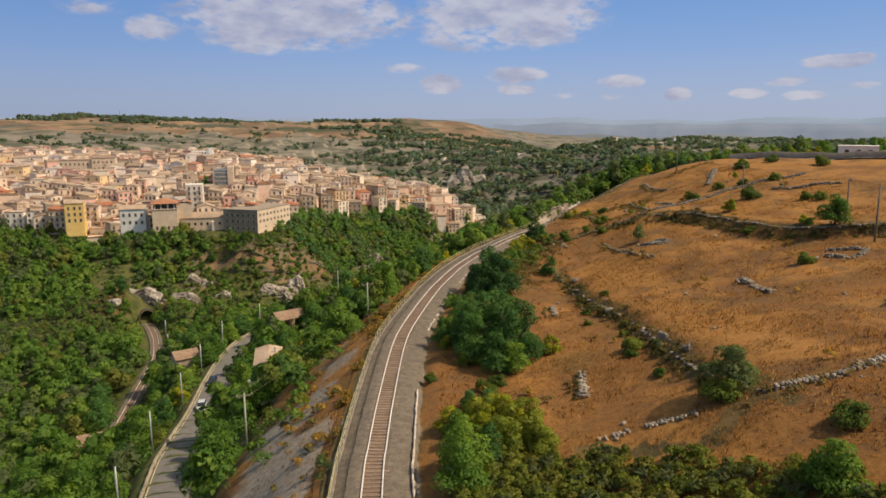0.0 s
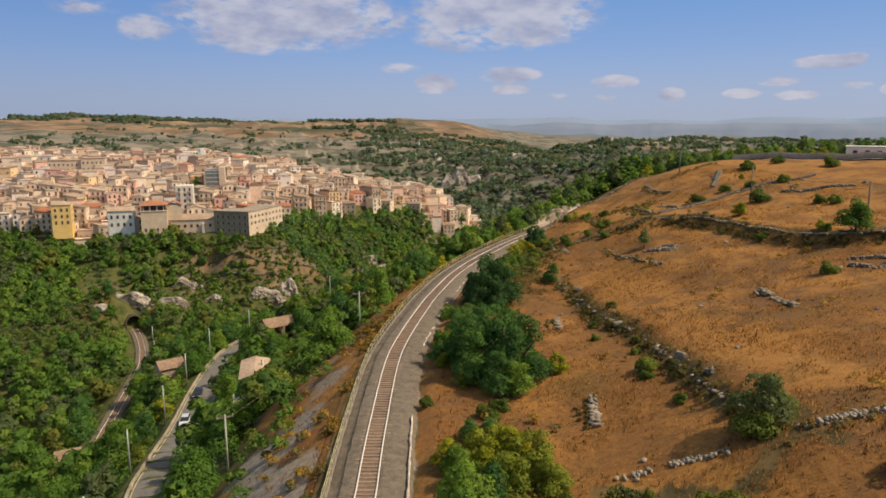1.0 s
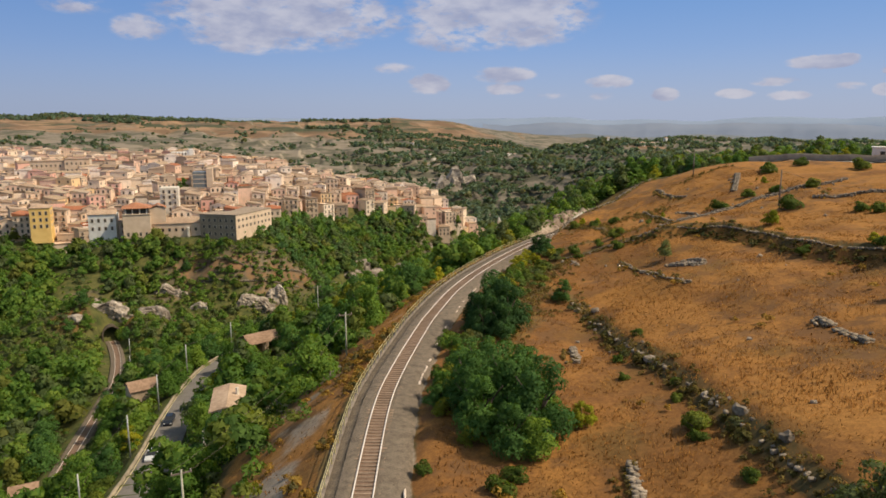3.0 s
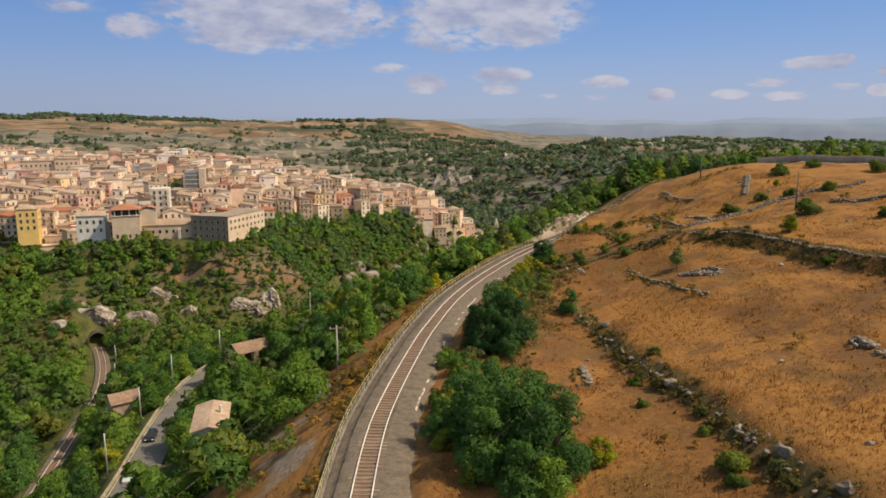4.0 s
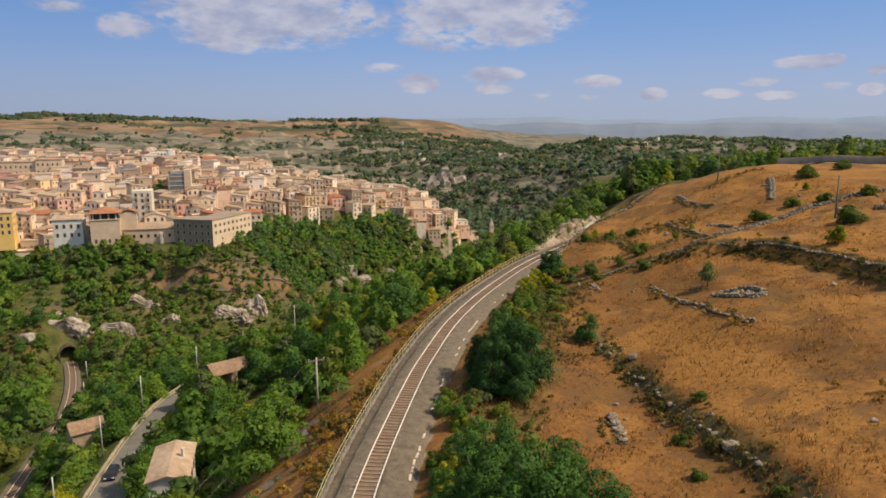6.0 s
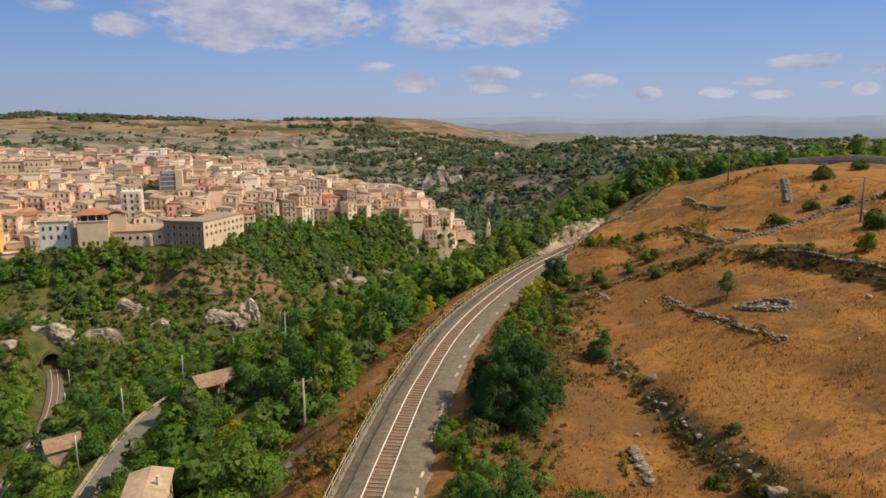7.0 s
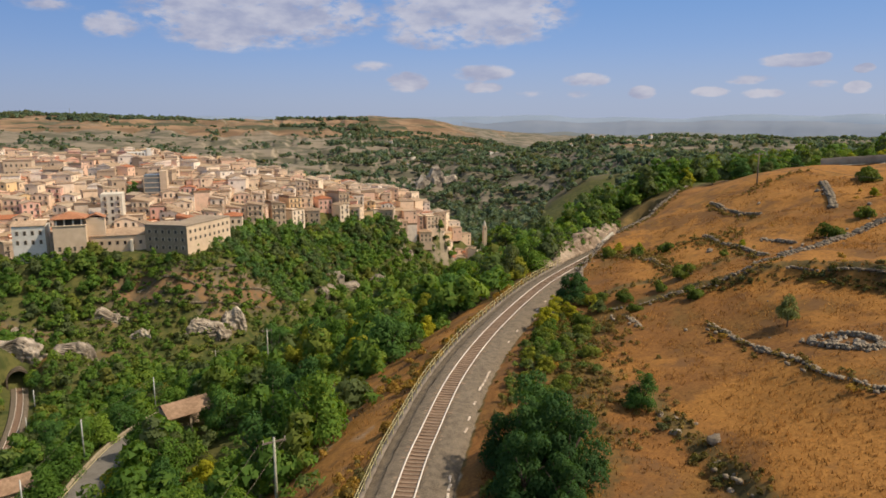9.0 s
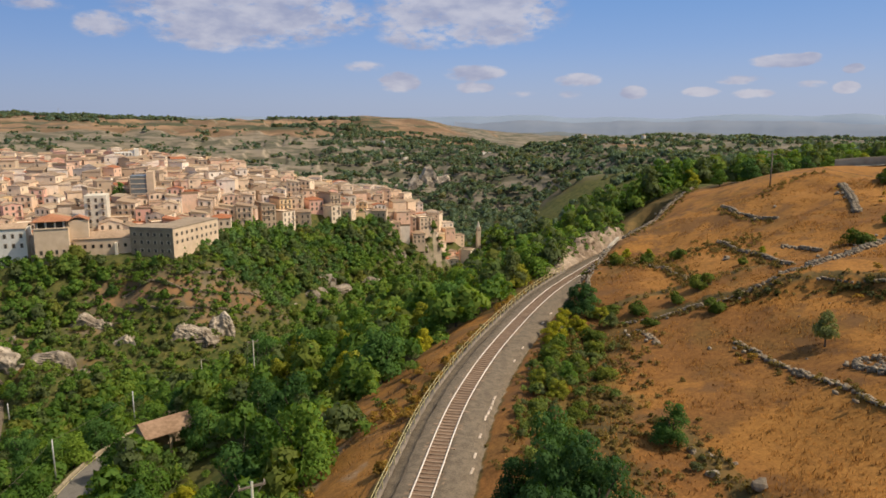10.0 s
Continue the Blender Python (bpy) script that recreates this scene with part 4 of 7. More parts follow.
    d, _ = near_line(q[:, 0], q[:, 1], trk, trk_t)
    q = q[(-d > 11.5 + rng.normal(0, 2, len(q))) & clear_shrubs(q) & (q[:, 0] > -0.47 * (q[:, 1] + 3) - 10)]
    woods("shrubs", q, rng.uniform(0.6, 1.5, len(q)), 30, 0.25, "green and olive undergrowth between the valley trees", 46, 1.1)
    # low shrubs over the open ground
    q = np.vstack([np.array([(cx, cy)]) + rng.normal(0, 0.8 * r, (int(r * r * 0.75), 2)) for cx, cy, r in DRY_SPOTS])
    q = q[clear_shrubs(q)]
    woods("shrubs", q, 0.5 + 1.6 * rng.beta(1.3, 3.2, len(q)), 34, 0.3, "low olive and yellowing shrubs on open ground", 45, 1.1)


def clear_shrubs(p):
    x, y = p[:, 0], p[:, 1]
    a, b = near_line(x, y, road, road_t)[0], near_line(x, y, low, low_t)[0]
    return (np.abs(a) > 4.5) & (np.abs(b) > 4) & ~in_town(x, y)


make_valley_trees()

# ---------------------------------------------------------------- the dry hillside
def rock_mesh(name, seed, mat, cuts=2, rough=0.22, squash=(1, 1, 1)):
    bm = bmesh.new()
    bmesh.ops.create_icosphere(bm, subdivisions=cuts, radius=1.0)
    off = Vector((seed * 7.3, seed * 3.1, seed * 1.7))
    for v in bm.verts:
        k = 1 + rough * 1.6 * noise.noise(v.co * 1.1 + off) + rough * 0.8 * noise.noise(v.co * 2.9 + off)
        v.co = Vector((v.co.x * k * squash[0], v.co.y * k * squash[1], v.co.z * k * squash[2]))
    return bm_mesh(name, bm, mat)


BOULDERS = [rock_mesh("boulder", k + 1, M_STONE, 2, 0.3, (1, 0.75, 0.7)) for k in range(5)]


def boulder(x, y, s, rng, label="grey weathered limestone boulder in dry grass"):
    ob = tagged(new("boulder", rng.choice(BOULDERS)), label, "boulder", "field boulders")
    ob.matrix_basis = pose(x, y, ground_z(x, y) + s * 0.2, rng.uniform(-15, 15), rng.uniform(-15, 15), rng.uniform(0, 360)) @ Matrix.Diagonal((s, s, s, 1))


BOX_F = np.array([(3, 2, 1, 0), (4, 5, 6, 7), (0, 1, 5, 4), (1, 2, 6, 5), (2, 3, 7, 6), (3, 0, 4, 7)])
BOX_V = np.array([(-1, -1, -1), (1, -1, -1), (1, 1, -1), (-1, 1, -1), (-1, -1, 1), (1, -1, 1), (1, 1, 1), (-1, 1, 1)], float) * 0.5


def wall_stones(nodes, h, w, seed, size=0.24, loss=0.25, gap=0.0):
    """Places, sizes and turns of the stones of a ruined dry wall along a line."""
    rng = np.random.default_rng(seed)
    p, t, s = spline([(x, y, 0) for x, y in nodes], size)
    h = h * 0.72
    out = []
    for k in range(len(p)):
        keep = 0.55 + 0.45 * math.sin(s[k] * 0.55 + seed) * math.sin(s[k] * 0.21 + seed * 2)
        hh = h * (1 - loss + loss * keep)
        if rng.random() < gap:
            continue
        courses = max(1, int(round(hh / 0.22)))
        gz = ground_z(p[k, 0], p[k, 1])
        for c in range(courses):
            for side in (-1, 1):
                if c == courses - 1 and rng.random() < 0.35:
                    continue
                o = side * (w * 0.25 - 0.03 * c) + rng.normal(0, 0.05)
                out.append((p[k, 0] + t[k, 1] * o + rng.normal(0, 0.05), p[k, 1] - t[k, 0] * o + rng.normal(0, 0.05), gz + 0.06 + 0.21 * c,
                            size * rng.uniform(0.75, 1.25), w * 0.5 * rng.uniform(0.8, 1.2), 0.23 * rng.uniform(0.8, 1.25),
                            math.atan2(t[k, 1], t[k, 0]) + rng.normal(0, 0.2), rng.normal(0, 0.12)))
        if rng.random() < 0.3:
            o = rng.normal(0, w)
            out.append((p[k, 0] + t[k, 1] * o, p[k, 1] - t[k, 0] * o, gz + 0.05, 0.35, 0.3, 0.25, rng.uniform(0, 6), rng.normal(0, 0.3)))
    return np.array(out)


def stones_mesh(name, st, seed, mat):
    rng = np.random.default_rng(seed + 90)
    v = BOX_V[None] * st[:, None, 3:6] * (1 + rng.normal(0, 0.13, (len(st), 8, 3)))
    ca, sa, tl = np.cos(st[:, 6])[:, None], np.sin(st[:, 6])[:, None], st[:, 7][:, None]
    x, y, z = v[..., 0], v[..., 1], v[..., 2] + v[..., 0] * tl
    v = np.stack([x * ca - y * sa, x * sa + y * ca, z], -1) + st[:, None, :3]
    f = BOX_F[None] + np.arange(len(st))[:, None, None] * 8
    return mesh_np(name, v.reshape(-1, 3), f.reshape(-1, 4), mat)


STONE_BLOCKS = []
for k in range(6):
    one = np.array([[0, 0, 0, 1, 1, 1, 0, 0.0]])
    STONE_BLOCKS.append(stones_mesh("stone", one, k, M_STONE))


def isle_build(n):
    pos = n.add("ShaderNodeNewGeometry")
    a, r = n.noise(3.5, 6, 0.6, pos.outputs["Position"]), pos.outputs["Random Per Island"]
    col = n.mix(n.math("ADD", n.math("MULTIPLY", a, 0.5), n.math("MULTIPLY", r, 0.5)), (0.125, 0.1, 0.074), (0.34, 0.28, 0.212))
    return bsdf(n, col, 0.95, 0, a, 0.6, 0.05)


M_STONES = material("wall_limestone", isle_build)


def dry_wall(nodes, h, w, seed, label, own=0, loss=0.4, gap=0.07):
    st = wall_stones(nodes, h, w, seed, loss=loss, gap=gap)
    if not own:
        return tagged(new("stone_wall", stones_mesh("stone_wall", st, seed, M_STONES)), label, "stone wall", "dry stone walls")
    top = tagged(new("stone_wall", None), label, "stone wall", "dry stone walls")
    rng = random.Random(seed)
    order = sorted(range(len(st)), key=lambda k: math.hypot(st[k, 0] - 8, st[k, 1] - 30))
    for k in order[:own]:
        s = st[k]
        part("stone", rng.choice(STONE_BLOCKS), top, m=pose(s[0], s[1], s[2], 0, math.degrees(-s[7]), math.degrees(s[6])) @ Matrix.Diagonal((s[3], s[4], s[5], 1)))
    if len(st) > own:
        part("rubble", stones_mesh("rubble", st[order[own:]], seed, M_STONES), top, kind="stuff")
    return top


WALL = "low ruined dry stone wall of grey limestone in dry grass"
dry_wall(BANK[1:], 0.2, 0.7, 11, "collapsed dry stone wall overgrown with brown scrub", own=90, loss=0.9, gap=0.72)
dry_wall([(32.6, 41.8), (36.6, 41.2), (41.1, 41.8), (48, 43), (56, 46)], 0.62, 0.5, 12, "pale dry stone wall across the dry field", own=180, loss=0.12, gap=0.04)
dry_wall([(20.8, 46.2), (24.6, 45.3), (27.6, 43.6)], 0.35, 0.7, 13, WALL, own=90, loss=0.5, gap=0.12)
dry_wall([(64, 130.2), (67.6, 122), (68.1, 112), (67.1, 101), (68.6, 94), (71.6, 87), (78, 81)], 0.45, 0.5, 14, "dry stone retaining wall along the field terrace, half hidden by scrub")
dry_wall([(51.6, 126.4), (51.2, 121), (50.9, 117), (49.6, 109), (49.1, 105), (49.9, 100.6)], 0.5, 0.6, 15, WALL)
dry_wall([(46, 141.2), (51.5, 138), (57.2, 134.8), (65.4, 134.2)], 0.5, 0.6, 16, WALL)
dry_wall([(65.4, 134.2), (71, 135.2), (76, 136.8), (84.5, 138.6), (93, 138.4), (101.5, 137.4)], 0.6, 1.0, 17, "broad pale dry stone wall climbing the hill", loss=0.2, gap=0.0)
dry_wall([(71, 160.4), (68.8, 151.5), (67.6, 143.5), (66, 137.4)], 0.75, 0.6, 18, WALL)
dry_wall([(81.3, 176), (79.3, 165.6), (80.4, 160)], 0.6, 0.6, 19, WALL)
dry_wall([(72.6, 148.2), (72.2, 144), (71.9, 140.2)], 0.6, 0.6, 29, WALL)
dry_wall([(95.4, 164.8), (90.8, 157.6), (85.8, 150.2)], 0.7, 1.1, 20, "wide heap of pale field stones", loss=0.2, gap=0.0)
dry_wall([(56.4, 168.6), (59.6, 163), (59.4, 155), (58, 142)], 0.5, 0.6, 31, "low dry stone wall above the mouth of the cutting")
dry_wall([(46, 137.5), (45.2, 131)], 0.5, 0.8, 30, WALL)
dry_wall([(64.6, 179.8), (71.6, 185.6), (80, 194.4), (90.6, 205), (97.6, 213)], 1.0, 0.6, 21, "dry stone boundary wall along the brow of the hill")
dry_wall([(30.9, 92.4), (30.0, 89), (29.2, 86)], 0.7, 0.8, 22, "short stub of pale dry stone wall", own=80, gap=0.12)
dry_wall([(24.6, 61.4), (23.7, 58.5), (22.9, 55.6)], 0.7, 0.8, 23, "short stub of pale dry stone wall", own=80, gap=0.12)
dry_wall([(51.2, 77.2), (50.4, 73), (49.8, 68.8)], 0.6, 1.0, 24, WALL)
dry_wall([(65.9, 81), (67.4, 76.6), (64.5, 74.6), (63.0, 77.5)], 0.7, 0.8, 25, "ruined stone pen on the dry hill")
dry_wall([(88, 128.5), (93, 124.5), (98, 121)], 0.8, 1.6, 26, "wide heap of pale field stones")
dry_wall([(46.5, 152.5), (51, 163), (57, 171.5), (61.6, 177.5)], 0.5, 0.6, 27, "low stone wall above the railway cutting")
dry_wall([(54.5 + 1.75 * math.cos(a), 110.2 + 3.6 * math.sin(a)) for a in (k * 0.6283 for k in range(11))], 0.7, 0.6, 28, "small round dry stone enclosure filled with rubble")
for k in range(16):
    boulder(54.5 + random.uniform(-1, 1), 110.2 + random.uniform(-2.4, 2.4), random.uniform(0.25, 0.4), random, "pale rubble stone inside a round enclosure")


def hill_boulders():
    rng = random.Random(8)
    pts, _, _ = spline([(x, y, 0) for x, y in BANK], 1.0)
    for k in range(13):
        p = pts[rng.randrange(len(pts))]
        boulder(p[0] + rng.gauss(0, 0.9), p[1] + rng.gauss(0, 0.9), rng.choice((0.18, 0.22, 0.28, 0.35, 0.5)), rng)
    for x, y, s in ((38.0, 103.5, 0.7), (34.8, 80, 0.75), (33.4, 62, 0.7), (33.0, 56, 0.6), (36.9, 110, 0.4)):
        boulder(x, y, s, rng)
    for k in range(26):
        boulder(rng.uniform(20, 62), rng.uniform(50, 132), rng.uniform(0.12, 0.3), rng)
    for k in range(14):
        boulder(rng.uniform(60, 100), rng.uniform(90, 175), rng.uniform(0.25, 0.6), rng)


hill_boulders()

M_SCRUB = leaf_material("dry_scrub", (0.085, 0.065, 0.028), (0.13, 0.092, 0.038), (0.19, 0.125, 0.048), by_tree=True)


def scrub_belt():
    """Brown undergrowth along the old walls."""
    rng = np.random.default_rng(55)
    out = []
    for nodes, width, step in ((BANK, 1.3, 0.34), (TERRACE, 1.4, 0.36), ([(51.6, 126.4), (50.2, 115), (49.4, 105), (49.9, 100)], 0.8, 0.7),
                               ([(30.2, 92), (28.6, 86)], 0.8, 0.4), ([(24, 61.4), (22.3, 55.6)], 0.8, 0.4), ([(33, 41), (48, 42.5), (56, 45)], 0.9, 0.6),
                               ([(46, 141), (57.2, 134), (65, 133)], 0.8, 0.6), ([(71, 160), (68.4, 151), (65.4, 137)], 1.0, 0.3), ([(80, 175), (78.4, 165), (79.5, 159)], 0.9, 0.4), ([(86, 172), (92, 175), (100, 176)], 1.5, 0.4), ([(58, 168), (60, 156), (58, 142)], 1.6, 0.16),
                               ([(65, 178), (80, 192), (97, 211)], 1.3, 0.6), ([(44, 146), (56, 146), (64, 143)], 2.0, 0.5), ([(56, 170), (60, 166), (66, 161), (74, 155)], 4.0, 0.12), ([(26, 107), (29, 116), (34, 127), (41, 139)], 6.0, 0.07), ([(20, 90), (23, 96), (26, 108)], 3.0, 0.2)):
        p, t, _ = spline([(x, y, 0) for x, y in nodes], step)
        o = rng.normal(0, width * 0.55, len(p)) - width * 0.25
        out.append(np.stack([p[:, 0] + t[:, 1] * -o, p[:, 1] + t[:, 0] * o], 1))
    xy = np.vstack(out)
    size = rng.uniform(0.22, 0.6, len(xy))
    z = height(xy[:, 0], xy[:, 1])
    vs, tints, norms = [], [], []
    for (x, y), zz, s in zip(xy, z, size):
        p, d = crown_points(rng, 44, s, s * 1.2, 4)
        q, nq = leaf_tris(rng, p + np.array([x, y, zz - 0.08]), d, 0.12)
        vs.append(q)
        norms.append(nq)
        tints.append(np.full(44 * 3, rng.random()))
    v, t = np.vstack(vs), np.concatenate(tints)
    me = mesh_np("scrub", v, np.arange(len(v)).reshape(-1, 3), M_SCRUB, normals=np.vstack(norms))
    me.attributes.new("tint", "FLOAT_COLOR", "POINT").data.foreach_set("color", np.stack([t, 0 * t + 0.5, t, t], 1).astype(np.float32).ravel())
    tagged(new("scrub", me), "dry brown and olive scrub along the old field walls", "scrub", kind="stuff")


scrub_belt()


def dry_grass():
    """Tufts of straw, thickest near the railway."""
    rng = np.random.default_rng(77)
    n = 95000
    x = rng.uniform(7, 100, n)
    y = 28 + 150 * rng.random(n) ** 1.2
    d, _ = near_line(x, y, trk, trk_t)
    db, _ = near_line(x, y, step_line, step_t)
    ripe = np.exp(-(((db + 6.5) / 5.5) ** 2)) * (y < 112)
    patch = waves(x, y, 9, 61) + 0.6 * waves(x, y, 30, 62) + rng.normal(0, 0.5, n) + 1.2 * ripe
    ok = (d > 5.2) & (patch > -0.1) & (y < 190)
    m = 16000
    xb, yb = rng.uniform(-20, 40, m), rng.uniform(35, 150, m)
    db, _ = near_line(xb, yb, trk, trk_t)
    okb = (db < -4.0) & (db > -15 + rng.normal(0, 2, m)) & (waves(xb, yb, 7, 63) + 0.12 * (db + 9) > 0.05)
    x, y = np.r_[x[ok], xb[okb]], np.r_[y[ok], yb[okb]]
    z = height(x, y)
    n = len(x)
    vs = []
    for k in range(3):
        a = rng.uniform(0, 6.28, n)
        h = rng.uniform(0.1, 0.3, n) * (1 + 0.4 * waves(x, y, 20, 64))
        w = rng.uniform(0.02, 0.055, n)
        ox, oy = rng.normal(0, 0.16, n), rng.normal(0, 0.16, n)
        dx, dy = np.cos(a) * w, np.sin(a) * w
        lx, ly = rng.normal(0, 0.08, n), rng.normal(0, 0.08, n)
        b = np.stack([x + ox, y + oy, z - 0.02], 1)
        vs.append(np.stack([b - np.stack([dx, dy, 0 * dx], 1), b + np.stack([dx, dy, 0 * dx], 1), b + np.stack([lx + dx * 0.3, ly + dy * 0.3, h], 1), b + np.stack([lx - dx * 0.3, ly - dy * 0.3, h * 0.9], 1)], 1))
    v = np.concatenate(vs, 1).reshape(-1, 3)
    tagged(new("dry_grass", mesh_np("dry_grass", v, np.arange(len(v)).reshape(-1, 4), M_STRAW, normals=np.tile((0.12, -0.1, 0.98), (len(v), 1)))), "tufts of dry golden grass over the field", "grass", kind="stuff")


def tussocks():
    """Clumps of tall dead grass on the railway bank and about the field."""
    rng = np.random.default_rng(91)
    u = rng.integers(int(np.argmax(trk[:, 1] > 36)), int(np.argmax(trk[:, 1] > 140)), 900)
    off = -(3.8 + 8.5 * rng.beta(1.2, 1.8, 900))
    x, y = trk[u, 0] + trk_t[u, 1] * off, trk[u, 1] - trk_t[u, 0] * off
    ok = waves(x, y, 12, 92) + 0.7 * waves(x, y, 4, 93) > 0.4
    fx, fy = rng.uniform(12, 95, 700), 40 + 125 * rng.random(700)
    fd, _ = near_line(fx, fy, trk, trk_t)
    okf = (fd > 5) & (waves(fx, fy, 16, 94) > 0.75)
    xy = np.vstack([np.stack([x[ok], y[ok]], 1), np.stack([fx[okf], fy[okf]], 1)])
    woods("tussocks", xy, rng.uniform(0.25, 0.8, len(xy)), 40, 0.24, "clumps of tall dead golden grass", 95, 1.0, M_TUSSOCK)


dry_grass()
tussocks()


def verge_weeds():
    """Yellow-green weeds and dead grass crowding the outer edge of the railway."""
    rng = np.random.default_rng(39)
    i = rng.integers(int(np.argmax(trk[:, 1] > 40)), int(np.argmax(trk[:, 1] > 168)), 520)
    o = -(3.7 + 2.6 * rng.beta(1.0, 2.2, 520))
    p = np.stack([trk[i, 0] + trk_t[i, 1] * o, trk[i, 1] - trk_t[i, 0] * o], 1)
    p = p[waves(p[:, 0], p[:, 1], 8, 40) > 0.15]
    woods("weeds", p, rng.uniform(0.25, 0.65, len(p)), 40, 0.24, "dead golden grass and weeds along the railing", 38, 1.3, M_TUSSOCK)
    p = np.array([(-1.0, 49.0), (-0.9, 50.2), (-0.8, 51.4), (-1.2, 47.8)]) + rng.normal(0, 0.2, (4, 2))
    woods("weeds", p, rng.uniform(0.5, 0.8, 4), 70, 0.2, "bright yellow-green weeds beside the railing", 37, 1.6)


verge_weeds()


def hill_plants():
    rng = random.Random(14)
    T = lambda key, x, y, s, label="", tall=1.0: plant(key, x, y, s, rng, label, "hillside trees" if key != "bush" else "hillside bushes", tall)
    big = "large dark green evergreen tree with dense crown beside the railway"
    # stand beside the railway
    for x, y, s in ((15.4, 77.2, 1.1), (18.2, 73.4, 1.4), (15.6, 71.2, 1.1), (19.6, 69.0, 1.3), (17.4, 81.0, 1.1), (20.6, 76.0, 1.05), (14.9, 74.4, 0.85), (17.2, 67.0, 0.9), (16.4, 84.0, 0.8)):
        T("great", x, y, s, big, 1.05)
    for x, y, s in ((22.8, 102.4, 1.05), (24.6, 105.0, 1.15), (21.6, 99.0, 0.9), (25.2, 101.0, 1.1), (23.4, 97.0, 0.75), (21.8, 104.6, 0.75)):
        T("holm", x, y, s, "large very dark evergreen oak beside the railway", 1.25)
    T("holm", 42.8, 146.6, 0.85)
    T("dark", 45.0, 149.0, 0.6)
    lime = "bright yellow-green young tree beside the railway"
    verge = (("bush", 14.6, 61.6, 1.0), ("bush", 16.3, 63.0, 0.9), ("bush", 9.6, 66.0, 0.75), ("broad", 16.6, 92.6, 0.5), ("bush", 17.6, 90.3, 1.0), ("lime", 23.8, 69.5, 0.7), ("broad", 16.0, 96.4, 0.42), ("dark", 15.6, 87.6, 0.4), ("broad", 13.4, 80.6, 0.55), ("dark", 12.4, 77.4, 0.5), ("bush", 17.0, 99.0, 1.1), ("lime", 16.9, 92.0, 0.5), ("thicket", 15.6, 88.0, 0.4),
                         ("lime", 39.2, 143.0, 0.85), ("lime", 37.6, 140.6, 0.7), ("thicket", 30.4, 126.3, 0.6), ("broad", 32.6, 129.6, 0.4), ("thicket", 34.8, 133.6, 0.6), ("broad", 36.6, 137.2, 0.4), ("bush", 33.8, 133.0, 1.3), ("bush", 28.2, 120.5, 1.0), ("bush", 35.5, 136.0, 1.2), ("bush", 31.5, 119.0, 1.1),
                         ("olive", 44.7, 141.5, 0.5), ("bush", 48.4, 142, 1.2), ("bush", 46.0, 144.5, 1.0), ("bush", 27.5, 108.0, 0.9), ("bush", 29.0, 112.5, 0.8), ("bush", 21.0, 93.5, 1.0), ("thicket", 13.4, 79.6, 0.7), ("thicket", 14.6, 82.8, 0.75), ("thicket", 12.8, 76.0, 0.6), ("thicket", 14.2, 69.6, 0.6), ("bush", 13.6, 85.4, 1.0), ("bush", 15.2, 86.4, 0.9), ("broad", 20.8, 72.6, 0.75), ("broad", 18.8, 66.0, 0.7),
                         ("bush", 66.0, 199.0, 1.6), ("bush", 62.0, 194.0, 1.5), ("bush", 71.0, 205.0, 1.6), ("thicket", 60.0, 191.0, 0.8), ("thicket", 68.0, 203.5, 0.9))
    growth = (("lime", 36.4, 139.0, 0.9), ("lime", 40.6, 141.8, 0.7), ("broad", 33.4, 126.8, 0.45), ("thicket", 31.2, 123.2, 0.6), ("bush", 35.8, 129.8, 1.2), ("bush", 37.0, 126.0, 1.1), ("bush", 29.0, 116.0, 1.1), ("bush", 39.4, 134.0, 1.2), ("bush", 41.0, 138.5, 1.3), ("thicket", 44.4, 143.8, 0.6),
                         ("bush", 57.0, 166.5, 1.3), ("bush", 60.5, 163.0, 1.2), ("bush", 63.5, 159.0, 1.2), ("yellow", 59.5, 168.5, 0.5), ("yellow", 62.5, 166.0, 0.45))
    for key, x, y, s in verge + growth:
        T(key, x, y, s, lime if key == "lime" else "")
    # thicket under the start of the flight
    for key, x, y, s in (("broad", 9.8, 46.2, 0.85), ("broad", 9.0, 43.0, 0.8), ("broad", 10.6, 49.6, 0.6), ("lime", 9.9, 53.2, 0.8), ("broad", 10.2, 52.0, 0.5),
                         ("thicket", 12.6, 52.6, 1.15), ("lime", 14.6, 52.4, 1.15), ("thicket", 15.6, 50.4, 1.2), ("lime", 12.8, 50.2, 1.0), ("thicket", 13.4, 48.2, 1.1), ("dark", 14.0, 56.2, 0.5), ("dark", 12.4, 57.4, 0.42),
                         ("thicket", 16.4, 47.4, 0.9), ("dark", 11.9, 47.6, 0.6)):
        T(key, x, y, s, "bright green leafy tree beside the railway" if key == "broad" else "")
    # bushes and trees on the field
    T("great", 36.0, 111.4, 0.62, "rounded dark green tree by a ruined wall", 1.15)
    T("olive", 55.6, 119.2, 0.58, "small wind-bent grey-green tree on the dry field", 1.6)
    T("olive", 30.6, 45.0, 1.0, "pale grey-green tree by a field wall", 1.1)
    T("broad", 29.6, 31.0, 0.72, "rounded green tree in the dry field", 0.9)
    T("bush", 29.6, 43.8, 1.3)
